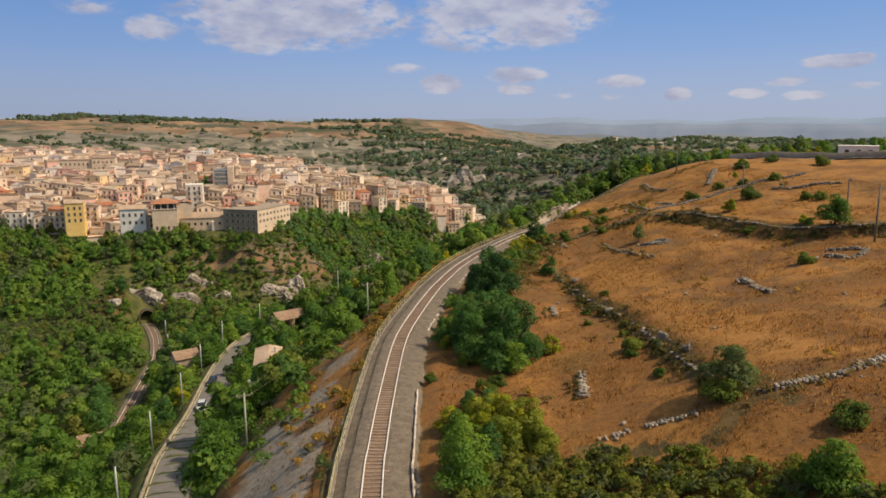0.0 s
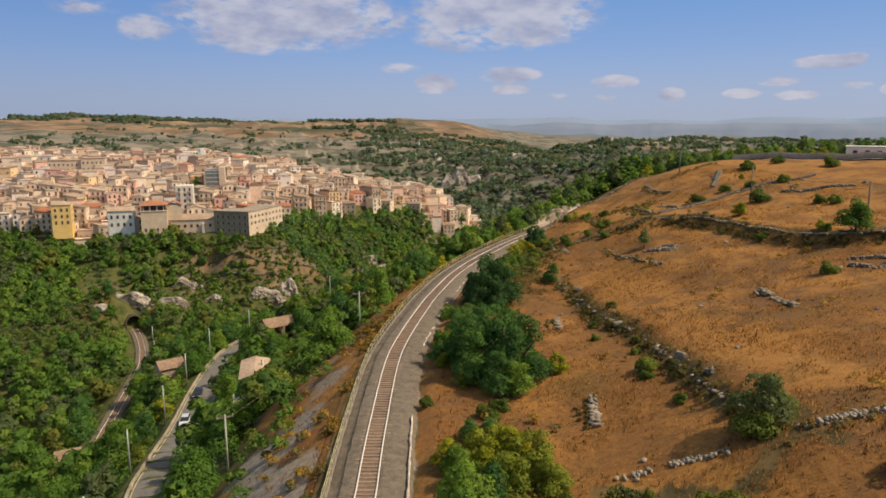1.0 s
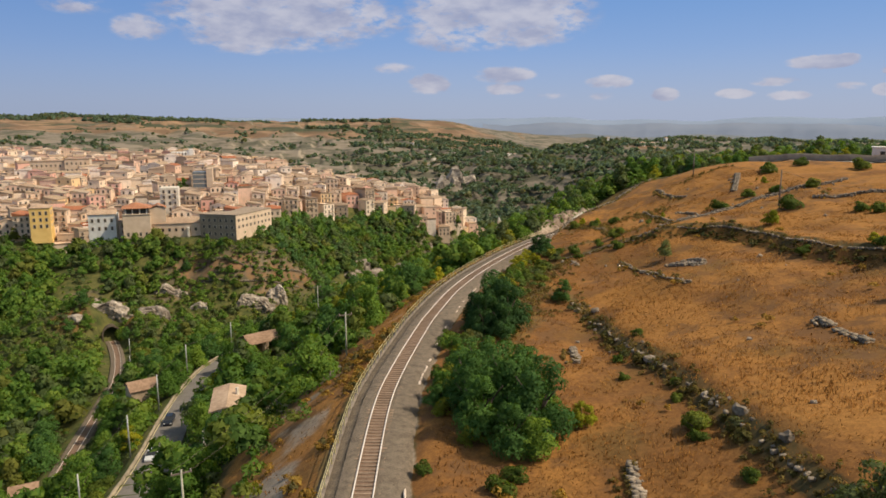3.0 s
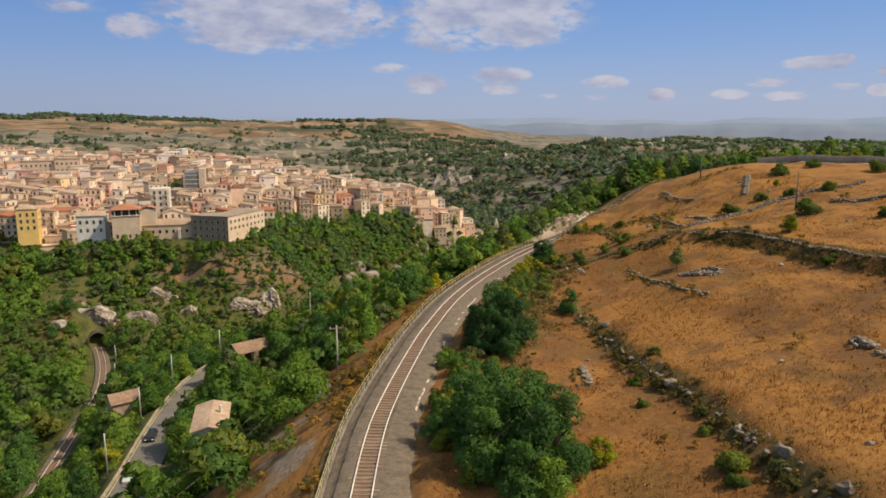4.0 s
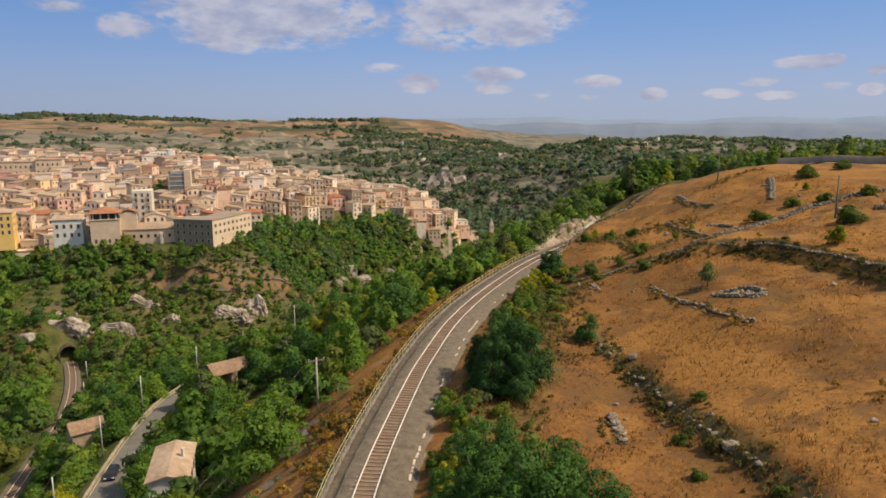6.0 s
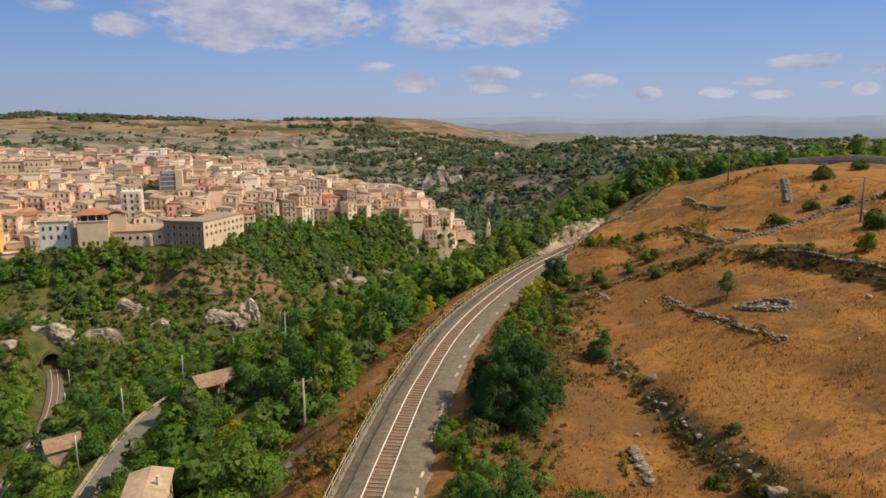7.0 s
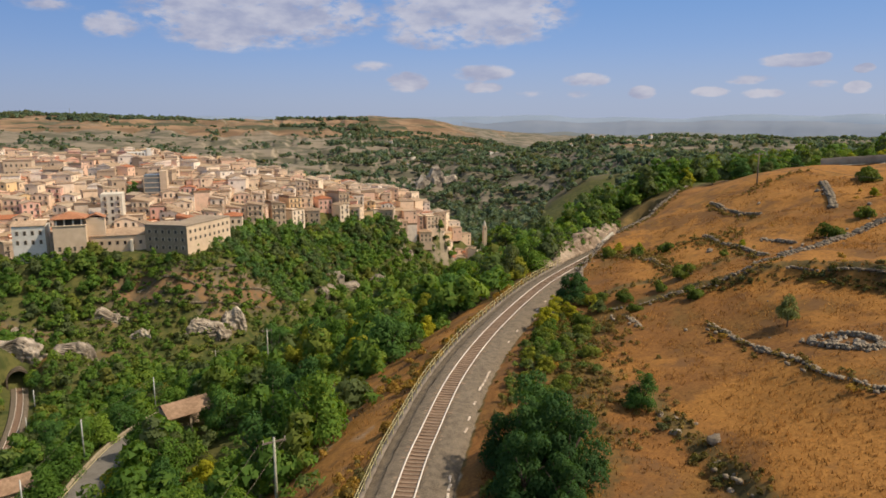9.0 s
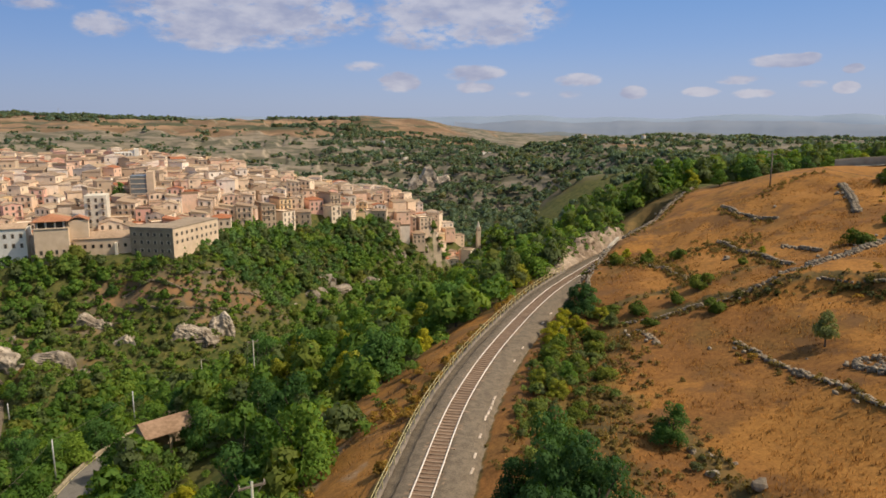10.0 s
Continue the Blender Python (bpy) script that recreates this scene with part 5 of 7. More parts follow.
    for x, y, s in ((30.6, 63.4, 1.2), (29.8, 61.6, 0.7), (29.7, 54.6, 0.7), (34.0, 73.0, 0.6), (33.0, 84, 0.7), (33.8, 35.3, 1.2), (53.6, 134, 1.2), (58.9, 76.3, 1.1), (81.4, 126.0, 1.9), (75.7, 138.8, 1.5), (99, 158.4, 1.6), (83.4, 141.7, 1.3), (56.8, 141.6, 1.5),
                    (100, 160.5, 1.6), (109, 161.5, 1.5), (84.5, 113, 1.2), (85.5, 110, 1.2), (112, 147, 1.8), (66, 100, 0.9), (37.5, 89, 0.7), (53.0, 141, 1.0), (65.2, 146, 0.7), (88.5, 140, 1.2), (94, 137, 1.4), (70.5, 92, 0.9),
                    (31.0, 78, 0.6), (32.6, 70.2, 0.6), (47.5, 137, 0.9), (98.0, 214, 1.6), (92, 207, 1.3), (61.5, 181, 1.0), (55, 173.5, 1.1), (58.0, 169, 0.9)):
        T("bush", x, y, s)
    for x, y, s in ((71.6, 116.3, 0.75), (92.5, 150, 0.45), (70.6, 93.5, 0.45), (99, 216, 1.05), (68.5, 147, 0.35)):
        T("yellow", x, y, s, "small yellowing bush on the dry hill")
    T("yellow", 106, 228, 1.1, "rounded yellow tree on the brow of the hill", 1.2)
    T("broad", 71.4, 87.8, 0.95, "yellow-green tree at the field terrace")
    # trees along the top of the hill
    for k in range(34):
        u = k / 33
        x, y = 101 + 62 * u + rng.gauss(0, 2.0), 203 - 34 * u + rng.gauss(0, 3.0)
        T(rng.choice(("dark", "dark", "broad", "broad", "olive", "yellow")) if k % 7 else "broad", x, y, rng.uniform(0.6, 1.05), "tree in the row along the top of the hill")


hill_plants()


def bramble():
    """A low unbroken mass of scrub over the foot of the field."""
    rng = np.random.default_rng(64)
    p = scatter(rng, 9, 31, 26, 48, 0.62)
    x, y = p[:, 0], p[:, 1]
    front = np.interp(x, [9, 14, 17, 20, 24, 27, 30], [46, 47.5, 45.5, 43.0, 40.2, 36.8, 31.5]) + 1.1 * waves(x, y, 5, 66)
    d, _ = near_line(x, y, trk, trk_t)
    p = p[(y < front) & (d > 6.0) & (waves(x, y, 4, 67) < 1.1)]
    woods("scrub", p, 0.35 + 0.75 * rng.beta(1.5, 2.5, len(p)), 62, 0.2, "low unbroken olive-green bramble scrub at the foot of the field", 65, 1.15, M_BRAMBLE)
    # overgrown foot of the two field banks and of the cutting
    q = []
    for line, tan, wide, n in ((step_line, step_t, 0.7, 170), (terr, terr_t, 1.2, 280)):
        i = rng.integers(2, len(line) - 2, n)
        o = rng.normal(0.7, wide * 0.5, n)
        ok = waves(line[i, 0], line[i, 1], 7, 68) > -0.2
        q.append(np.stack([line[i, 0] + tan[i, 1] * o, line[i, 1] - tan[i, 0] * o], 1)[ok])
    q = np.vstack(q)
    woods("scrub", q, 0.25 + 0.6 * rng.beta(1.4, 2.8, len(q)), 50, 0.22, "dark brown and green scrub along the foot of the field banks", 69, 1.1, M_BANK_SCRUB)
    i = rng.integers(int(np.argmax(trk[:, 1] > 84)), int(np.argmax(trk[:, 1] > 152)), 420)
    o = 5.4 + 8.5 * rng.beta(1.1, 2.0, 420)
    v = np.stack([trk[i, 0] + trk_t[i, 1] * o, trk[i, 1] - trk_t[i, 0] * o], 1)
    v = v[(waves(v[:, 0], v[:, 1], 9, 57) > 0.0) | (v[:, 1] > 116)]
    woods("scrub", v, 0.3 + 0.85 * rng.beta(1.3, 2.4, len(v)), 64, 0.2, "yellow-green and olive scrub along the railway verge", 58, 1.15, M_SPUR)
    i0, i1 = int(np.argmax(trk[:, 1] > 176)), int(np.argmax(trk[:, 1] > 203))
    i = rng.integers(i0, i1, 70)
    o = -rng.uniform(4.8, 9.0, 70)
    r = np.stack([trk[i, 0] + trk_t[i, 1] * o, trk[i, 1] - trk_t[i, 0] * o], 1)
    woods("shrubs", r, rng.uniform(0.7, 1.7, 70), 90, 0.2, "green shrubs over the top of the cutting", 70, 3.2)


bramble()


# ---------------------------------------------------------------- buildings on the hilltop
M_WHITE = plain("white_plaster", (0.66, 0.62, 0.57), (0.82, 0.79, 0.74), 0.8, 0.9)
M_GREYWALL = plain("grey_block_wall", (0.24, 0.18, 0.135), (0.36, 0.29, 0.22), 0.8, 0.95)
M_TILE = plain("beige_roof_tiles", (0.27, 0.185, 0.125), (0.46, 0.335, 0.24), 1.2, 0.9, vary=0.15)
M_GLASS = material("dark_glass", lambda n: bsdf(n, (0.03, 0.032, 0.035), 0.15, spec=0.5))
M_SHUTTER = plain("brown_shutters", (0.12, 0.07, 0.04), (0.22, 0.14, 0.09), 6.0, 0.7, vary=0.4)


def long_wall():
    p, t, _ = spline([(110.2, 184, 0), (112, 181, 0), (120, 165, 0), (131, 148, 0), (145, 131, 0)], 1.5)
    p[:, 2] = height(p[:, 0], p[:, 1])
    tagged(new("boundary_wall", sweep("boundary_wall", p, t, [(-0.2, -0.6), (-0.2, 1.7), (0.2, 1.7), (0.2, -0.6)], M_GREYWALL, closed=True, jitter=0.02)), "long grey-brown block wall along the hilltop", "wall", kind="structure")
    q = sweep("track", p, t, [(0.6, 0.12), (1.6, 0.16), (3.2, 0.14)], M_CONCRETE, jitter=0.03)
    tagged(new("farm_track", q), "pale gravel farm track below the hilltop wall", "track", kind="structure")


long_wall()


def white_shed():
    z = ground_z(132, 160)
    top = tagged(new("farm_building", box_mesh("farm_building", M_WHITE, (-4.5, -2.5, -1, 4.5, 2.5, 2.9), (-4.7, -2.7, 2.9, 4.7, 2.7, 3.15), bevel=0.04)), "low white flat-roofed farm building on the hilltop", "farm building")
    top.matrix_basis = pose(134, 163, z, 0, 0, -38)
    win = box_mesh("window", [M_SHUTTER, M_GLASS], (-0.5, -0.05, -0.5, 0.5, 0.04, 0.5), (-0.4, -0.07, -0.4, 0.4, -0.052, 0.4, 1))
    for x in (-2.5, 0.2, 2.8):
        part("window", win, top, m=pose(x, -2.53, 1.6))
    z = ground_z(117, 178)
    ob = tagged(new("water_tank", box_mesh("water_tank", M_WHITE, (-1.4, -1, -0.6, 1.4, 1, 1.6), (-1.5, -1.1, 1.6, 1.5, 1.1, 1.75), bevel=0.04)), "small white masonry water tank by the hilltop wall", "water tank")
    ob.matrix_basis = pose(119, 176, z, 0, 0, -30)


white_shed()


def pole(x, y, h, arm, label, lean=0.0, mat=None, turn=0.0):
    top = tagged(new("utility_pole", None), label, "utility pole", "utility poles")
    top.matrix_basis = pose(x, y, ground_z(x, y), lean, lean * 0.6, turn)
    bm = bmesh.new()
    tube(bm, (0, 0, -1), (0, 0, h), 0.15, 0.1, 8)
    part("shaft", bm_mesh("shaft", bm, mat or M_WOOD, True), top)
    if arm:
        part("crossarm", box_mesh("crossarm", M_WOOD, (-arm, -0.06, h - 0.45, arm, 0.06, h - 0.3)), top)
        for sx in (-arm * 0.9, 0.0, arm * 0.9):
            bm = bmesh.new()
            tube(bm, (sx, 0, h - 0.3), (sx, 0, h - 0.05), 0.06, 0.04, 6)
            part("insulator", bm_mesh("insulator", bm, M_WHITEWASH), top)
    return Vector((x, y, ground_z(x, y) + h - 0.1))


M_POLE = plain("pale_pole_concrete", (0.3, 0.3, 0.24), (0.46, 0.45, 0.37), 3.0, 0.85)


def wire(a, b, sag, label="thin sagging overhead wire between poles"):
    n = 14
    pts = np.array([[a[0] + (b[0] - a[0]) * u, a[1] + (b[1] - a[1]) * u, a[2] + (b[2] - a[2]) * u - sag * 4 * u * (1 - u)] for u in np.linspace(0, 1, n)])
    t = np.tile((np.array([b[0] - a[0], b[1] - a[1]]) / math.hypot(b[0] - a[0], b[1] - a[1])), (n, 1))
    tagged(new("wire", sweep("wire", pts, t, [(-0.012, 0), (0, 0.02), (0.012, 0), (0, -0.02)], M_WOOD, closed=True)), label, "wire")


hill_poles = [pole(*q) for q in ((90.6, 176.2, 6.0, 0.9, "wooden utility pole with a crossarm on the dry hill"), (81.8, 129.2, 6.4, 0, "bare wooden utility pole on the dry hill"), (74.5, 89.5, 6.5, 0, "wooden utility pole on the dry hill"), (71.2, 79.5, 7.6, 0, "tall wooden utility pole on the dry hill"))]
for a, b in zip(hill_poles, hill_poles[1:]):
    wire(a, b, 1.2)

# ---------------------------------------------------------------- the valley: rocks, tunnel, huts, cars
def outcrop(x, y, z, w, d, h, seed, turn=0.0, label="pale weathered limestone outcrop among trees", mat=None):
    """A blocky, cracked ledge of rock, highest in the middle."""
    bm = bmesh.new()
    bmesh.ops.create_icosphere(bm, subdivisions=5 if y < 345 else 4 if y < 600 else 3, radius=1.0)
    off = Vector((seed * 3.7, seed * 1.9, seed * 0.7))
    for v in bm.verts:
        q = Vector([math.copysign(abs(t) ** 0.62, t) for t in v.co])
        g = Vector((q.x * w * 0.5, q.y * d * 0.5, q.z * h * 0.5))
        crack = noise.cell(Vector((g.x * 0.42, g.z * 0.16, seed * 1.0))) + 0.6 * noise.cell(Vector((g.x * 0.9, g.z * 0.5, seed * 2.0)))
        k = 1 + 0.5 * noise.noise(g * 0.23 + off) + 0.45 * abs(noise.noise(g * 0.55 + off)) + 0.18 * noise.noise(g * 1.3 + off) + 0.15 * crack
        crest = 1 - 0.5 * abs(q.x) ** 2 + 0.55 * noise.noise(Vector((g.x * 0.25, 3.0, 0)) + off)
        v.co = Vector((q.x * w * 0.5 * (0.75 + 0.25 * k), q.y * d * 0.6 * k + d * 0.2, q.z * h * 0.6 * crest * (0.75 + 0.25 * k)))
    ob = tagged(new("rock_outcrop", bm_mesh("rock_outcrop", bm, mat or M_CLIFF)), label, "rock outcrop", "valley rocks")
    ob.matrix_basis = pose(x, y, z, 0, 0, turn)


NEAR_ROCKS = (
        (-77.5, 263, -40.0, 20, 4, 8.0, -6), (-62.5, 264, -44, 14, 4, 8, 12), (-84, 252, -41, 10, 3, 6, -18), (-71, 331, -50.5, 17, 6, 10.5, 0), (-57, 321, -58, 10, 4, 6, 0), (-34, 324, -55, 16, 6, 11, -6), (-24.5, 330, -52, 9, 4, 12, 8), (-96, 317, -51, 13, 5, 6, 8))
GORGE_ROCKS = ((-66, 304, -59, 9, 4, 4.5, 0), (4, 414, -52, 5, 4, 9, 0), (44, 456, -65, 12, 5, 5, 15), (70, 538, -74, 12, 6, 9, 10), (90, 562, -78, 12, 6, 7, 10), (8, 400, -64, 12, 5, 6, 0), (-95, 300, -52, 10, 4, 5, 0), (-8, 375, -60, 12, 4, 5, 40), (3, 390, -62, 12, 4, 5, 45), (13, 410, -62, 12, 4, 5, 50), (26, 430, -62, 14, 4, 5, 40))
for k, (x, y, z, w, d, h, turn) in enumerate(NEAR_ROCKS + GORGE_ROCKS):
    outcrop(x, y, max(z, ground_z(x, y) - 2.0) - (1.0 if y > 300 else 0.0), w, d, h, k + 3, turn)


def cut_face():
    """The blasted limestone wall on the outer side of the railway cutting: ledges and cracks over a long hump."""
    i0, i1 = int(np.argmax(trk[:, 1] > 174)), int(np.argmax(trk[:, 1] > 203))
    pts, tan = trk[i0:i1], trk_t[i0:i1]
    n, k = len(pts), 15
    v = np.zeros((n, k, 3))
    for i in range(n):
        u = i / (n - 1)
        lift = np.interp(u, [0, 0.1, 0.25, 0.5, 0.75, 1], [-0.4, 0.5, 1.3, 2.3, 2.9, 2.4]) * (1 + 0.6 * noise.noise(Vector((i * 0.22, 3.1, 0))) + 0.3 * noise.cell(Vector((i * 0.4, 1.1, 0))))
        for j in range(k):
            w = j / (k - 1)
            if w < 0.6:
                a = w / 0.6
                step = (math.floor(a * 4) + min(1.0, (a * 4 % 1) * 2.2)) / 4
                off, z = 3.5 + 2.4 * a, -0.7 + (lift + 0.7) * step
            else:
                a = (w - 0.6) / 0.4
                off, z = 5.9 + 5.0 * a, lift * (1 - a * a) - 3.5 * a * a
            q = Vector((i * 0.6, off * 1.6, z * 1.3))
            bump = 0.9 * noise.noise(q * 0.5) + 0.6 * noise.cell(Vector((i * 0.33, z * 0.8, 1.5))) + 0.4 * noise.noise(q * 1.4)
            off -= bump * (0.9 if 0 < j < k - 1 else 0.0)
            v[i, j] = (pts[i, 0] - tan[i, 1] * off, pts[i, 1] + tan[i, 0] * off, z + 0.25 * noise.noise(q * 0.9 + Vector((9, 0, 0))))
    i, j = np.meshgrid(np.arange(n - 1), np.arange(k - 1), indexing="ij")
    f = np.stack([i * k + j, i * k + j + 1, (i + 1) * k + j + 1, (i + 1) * k + j], -1).reshape(-1, 4)
    tagged(new("rock_face", mesh_np("rock_face", v.reshape(-1, 3), f, M_CUT)), "pale pinkish cut limestone face beside the railway", "rock face", kind="structure")


cut_face()


def cutting_wall():
    p, t, _ = spline([(64.2, 181.2, 3.4), (60.5, 176.7, 2.7), (57.2, 172.3, 1.9), (55.0, 168.9, 1.0), (53.2, 166.1, 0.0), (51.6, 163.4, -0.9)], 0.8)
    ob = new("retaining_wall", sweep("retaining_wall", p, t, [(-0.25, -1.6), (-0.22, 1.3), (-0.18, 1.36), (0.18, 1.36), (0.22, 1.3), (0.25, -1.6)], M_CONCRETE, closed=True, jitter=0.02))
    tagged(ob, "pale curved concrete wall at the mouth of the railway cutting", "wall", kind="structure")


cutting_wall()


# terraces on the slope below the convent
for k, nodes in enumerate((((-62, 343), (-48, 341), (-34, 341.5), (-20, 354), (-9, 365)), ((-58, 335), (-44, 333), (-30, 337), (-16, 349)), ((-50, 350), (-36, 349), (-24, 359)))):
    dry_wall(nodes, 1.3, 1.0, 80 + k, "low ochre stone terrace wall on the slope below the convent", loss=0.5, gap=0.15)


# darkness of the tunnel mouth is put into the masonry colour
M_RUBBLE_DARK = plain("shade_dark_masonry", (0.06, 0.048, 0.036), (0.16, 0.125, 0.09), 1.2, 0.95, bump=0.8, dist=0.08)


def tunnel():
    j = int(np.argmin(np.abs(low[:, 1] - 254)))
    x, y, z = low[j]
    turn = math.degrees(math.atan2(low_t[j, 1], low_t[j, 0])) - 90
    bm = bmesh.new()
    outer, inner = [], []
    for k in range(13):
        a = math.pi * k / 12
        inner.append((-2.4 * math.cos(a), 2.6 + 2.4 * math.sin(a)))
    ring = [(-2.4, -0.6)] + inner + [(2.4, -0.6)]
    n = len(ring)
    hull = [(-2.9, -0.6)] + [(-2.9 * math.cos(math.pi * k / 12), 2.6 + 2.95 * math.sin(math.pi * k / 12)) for k in range(13)] + [(2.9, -0.6)]
    f = [[bm.verts.new((px, yy, pz)) for px, pz in pts] for pts, yy in ((hull, 0.0), (ring, 0.0), (ring, 14.0))]
    for k in range(n - 1):
        bm.faces.new((f[0][k], f[0][k + 1], f[1][k + 1], f[1][k]))
        bm.faces.new((f[1][k], f[1][k + 1], f[2][k + 1], f[2][k]))
    bm.faces.new(f[2])
    top = tagged(new("tunnel_portal", bm_mesh("tunnel_portal", bm, M_RUBBLE_DARK)), "dark arched railway tunnel mouth cut into the rock", "tunnel", kind="structure")
    top.matrix_basis = pose(x, y, z - 0.2, 0, 0, turn)


tunnel()

M_REDTILE = plain("terracotta_tiles", (0.36, 0.15, 0.08), (0.52, 0.25, 0.14), 1.5, 0.9, vary=0.2)
M_FADED = plain("faded_tiles", (0.2, 0.125, 0.08), (0.36, 0.24, 0.165), 1.5, 0.9, vary=0.2)
M_PLASTER = plain("cream_plaster", (0.55, 0.49, 0.41), (0.72, 0.66, 0.57), 0.6, 0.92)
M_RUBBLE = plain("rubble_masonry", (0.26, 0.19, 0.13), (0.46, 0.36, 0.26), 2.2, 0.95, bump=0.8, dist=0.06)
WINDOW = box_mesh("window", [M_SHUTTER, M_GLASS], (-0.55, -0.07, -0.75, -0.42, 0.1, 0.75), (0.42, -0.07, -0.75, 0.55, 0.1, 0.75), (-0.42, -0.07, 0.62, 0.42, 0.1, 0.75), (-0.42, -0.07, -0.75, 0.42, 0.1, -0.65), (-0.42, 0.0, -0.65, 0.42, 0.08, 0.62, 1))
DOOR = box_mesh("door", [M_SHUTTER, M_GLASS], (-0.55, -0.05, 0, 0.55, 0.1, 2.1), (-0.45, -0.06, 0.2, 0.45, -0.052, 1.9))


def gable(bm, w, d, z0, rise, over=0.35, thick=0.16, mat=0):
    """A pitched roof with its ridge along y and thickness at the eaves."""
    hw, hd = w / 2 + over, d / 2 + over
    ze = z0 - over * rise / (w / 2)
    pts = [(-hw, ze), (0, z0 + rise), (hw, ze), (hw, ze - thick), (0, z0 + rise - thick), (-hw, ze - thick)]
    a = [bm.verts.new((x, -hd, z)) for x, z in pts]
    b = [bm.verts.new((x, hd, z)) for x, z in pts]
    for k in range(6):
        bm.faces.new((a[k], a[(k + 1) % 6], b[(k + 1) % 6], b[k])).material_index = mat
    for ring in (a[::-1], b):
        bm.faces.new((ring[0], ring[1], ring[4], ring[5])).material_index = mat
        bm.faces.new((ring[1], ring[2], ring[3], ring[4])).material_index = mat


def gable_body(w, d, z0, h, rise, mats):
    bm = bmesh.new()
    hw, hd = w / 2, d / 2
    prof = [(-hw, z0), (hw, z0), (hw, h), (0, h + rise), (-hw, h)]
    a, b = [bm.verts.new((x, -hd, z)) for x, z in prof], [bm.verts.new((x, hd, z)) for x, z in prof]
    bm.faces.new(a)
    bm.faces.new(b[::-1])
    for k in range(5):
        bm.faces.new((a[k], b[k], b[(k + 1) % 5], a[(k + 1) % 5]))
    return bm_mesh("wall", bm, mats)


def cottage(x, y, z, w, d, h, rise, turn, wall, roof, label, category="house", below=3.0, wins=(), doors=(), name="house"):
    top = tagged(new(name, None), label, category)
    top.matrix_basis = pose(x, y, z, 0, 0, turn)
    part("wall", gable_body(w, d, -below, h - 0.02, rise - 0.2, wall), top)
    bm = bmesh.new()
    gable(bm, w, d, h, rise)
    part("roof", bm_mesh("roof", bm, roof), top)
    for wx, wy, wz, rz in wins:
        part("window", WINDOW, top, m=pose(wx, wy, wz, 0, 0, rz))
    for wx, wy, wz, rz in doors:
        part("door", DOOR, top, m=pose(wx, wy, wz, 0, 0, rz))
    return top


def valley_buildings():
    h = cottage(-13.5, 119.9, -20.6, 4.3, 9.0, 6.0, 0.55, 5, M_PLASTER, M_TILE, "cream two-storey farmhouse with a beige tiled gable roof beside the road", below=4.5,
                wins=[(2.17, -2.6, 4.3, 90), (2.17, 0.2, 4.3, 90), (2.17, 2.8, 4.3, 90), (-2.17, -1.5, 4.3, -90), (-2.17, 1.8, 4.3, -90), (0.9, -4.52, 4.4, 0)], doors=[(2.17, -1.0, -0.2, 90)])
    bm = bmesh.new()
    tube(bm, (1.3, 0.6, 5.9), (1.3, 0.6, 7.3), 0.28, 0.26, 4)
    part("chimney", bm_mesh("chimney", bm, M_PLASTER), h)
    porch = part("porch", box_mesh("porch", M_PLASTER, (-3.5, -4.6, -4, -3.2, -4.3, 3.2), (-3.5, -1.6, -4, -3.2, -1.3, 1.9), (-3.6, -4.7, 1.9, -2.16, -1.2, 2.1)), h, "open porch on square pillars")
    # pavilion by the road
    top = tagged(new("shed", None), "open shed with a wide brown tiled hip roof beside the road", "shed")
    top.matrix_basis = pose(-15.3, 178.6, -26.0, 0, 0, 122) @ Matrix.Diagonal((0.95, 0.95, 0.8, 1))
    bm = bmesh.new()
    gable(bm, 6.0, 7.6, 3.4, 1.7, 0.5, 0.18)
    part("roof", bm_mesh("roof", bm, M_FADED), top)
    post = box_mesh("post", M_RUBBLE, (-0.2, -0.2, -2.5, 0.2, 0.2, 3.3))
    for x in (-2.7, 2.7):
        for y in (-3.4, 0, 3.4):
            part("post", post, top, m=pose(x, y, 0))
    part("wall", box_mesh("wall", M_RUBBLE, (-2.5, 3.3, -2.5, 2.5, 3.6, 3.2), (2.55, -3.2, -2.5, 2.85, 3.2, 2.4)), top)
    hut = cottage(-39.2, 166.6, -33.2, 4.6, 5.4, 4.1, 1.3, -60, M_RUBBLE, M_FADED, "ruined stone hut with an overgrown roof", "hut", doors=[(0, -2.72, -0.1, 0)], name="hut")
    cottage(-53.4, 141.4, -42.2, 4.6, 4.2, 3.9, 1.1, -70, M_RUBBLE, M_FADED, "small stone hut with a faded pink tiled roof in the trees", "hut", doors=[(0, -2.12, -0.1, 0)], wins=[(2.32, 0, 2.0, 90)], name="hut")
    # roofless ruin over the gorge
    top = tagged(new("ruin", box_mesh("ruin", M_CLIFF, (-4, -2.5, -3, -3.4, 2.5, 4.4), (3.4, -2.5, -3, 4, 2.5, 3.2), (-3.4, 1.9, -3, 3.4, 2.5, 5.0), (-3.4, -2.5, -3, -1.0, -1.9, 2.6), (0.8, -2.5, -3, 3.4, -1.9, 1.6), bevel=0.12)), "roofless pale stone ruin above the gorge", "ruin")
    top.matrix_basis = pose(18, 428, ground_z(18, 428), 0, 0, 18)
    top = tagged(new("ruin", box_mesh("ruin", M_CLIFF, (-5, -2, -3, 5, -1.4, 2.4), (-5, -1.4, -3, -4.4, 3, 3.4), (4.4, -1.4, -3, 5, 3, 1.6), bevel=0.12)), "fallen pale stone terrace house above the gorge", "ruin")
    top.matrix_basis = pose(45, 461, ground_z(45, 461), 0, 0, 5)


valley_buildings()

# poles along the road and down the slope
road_poles = []
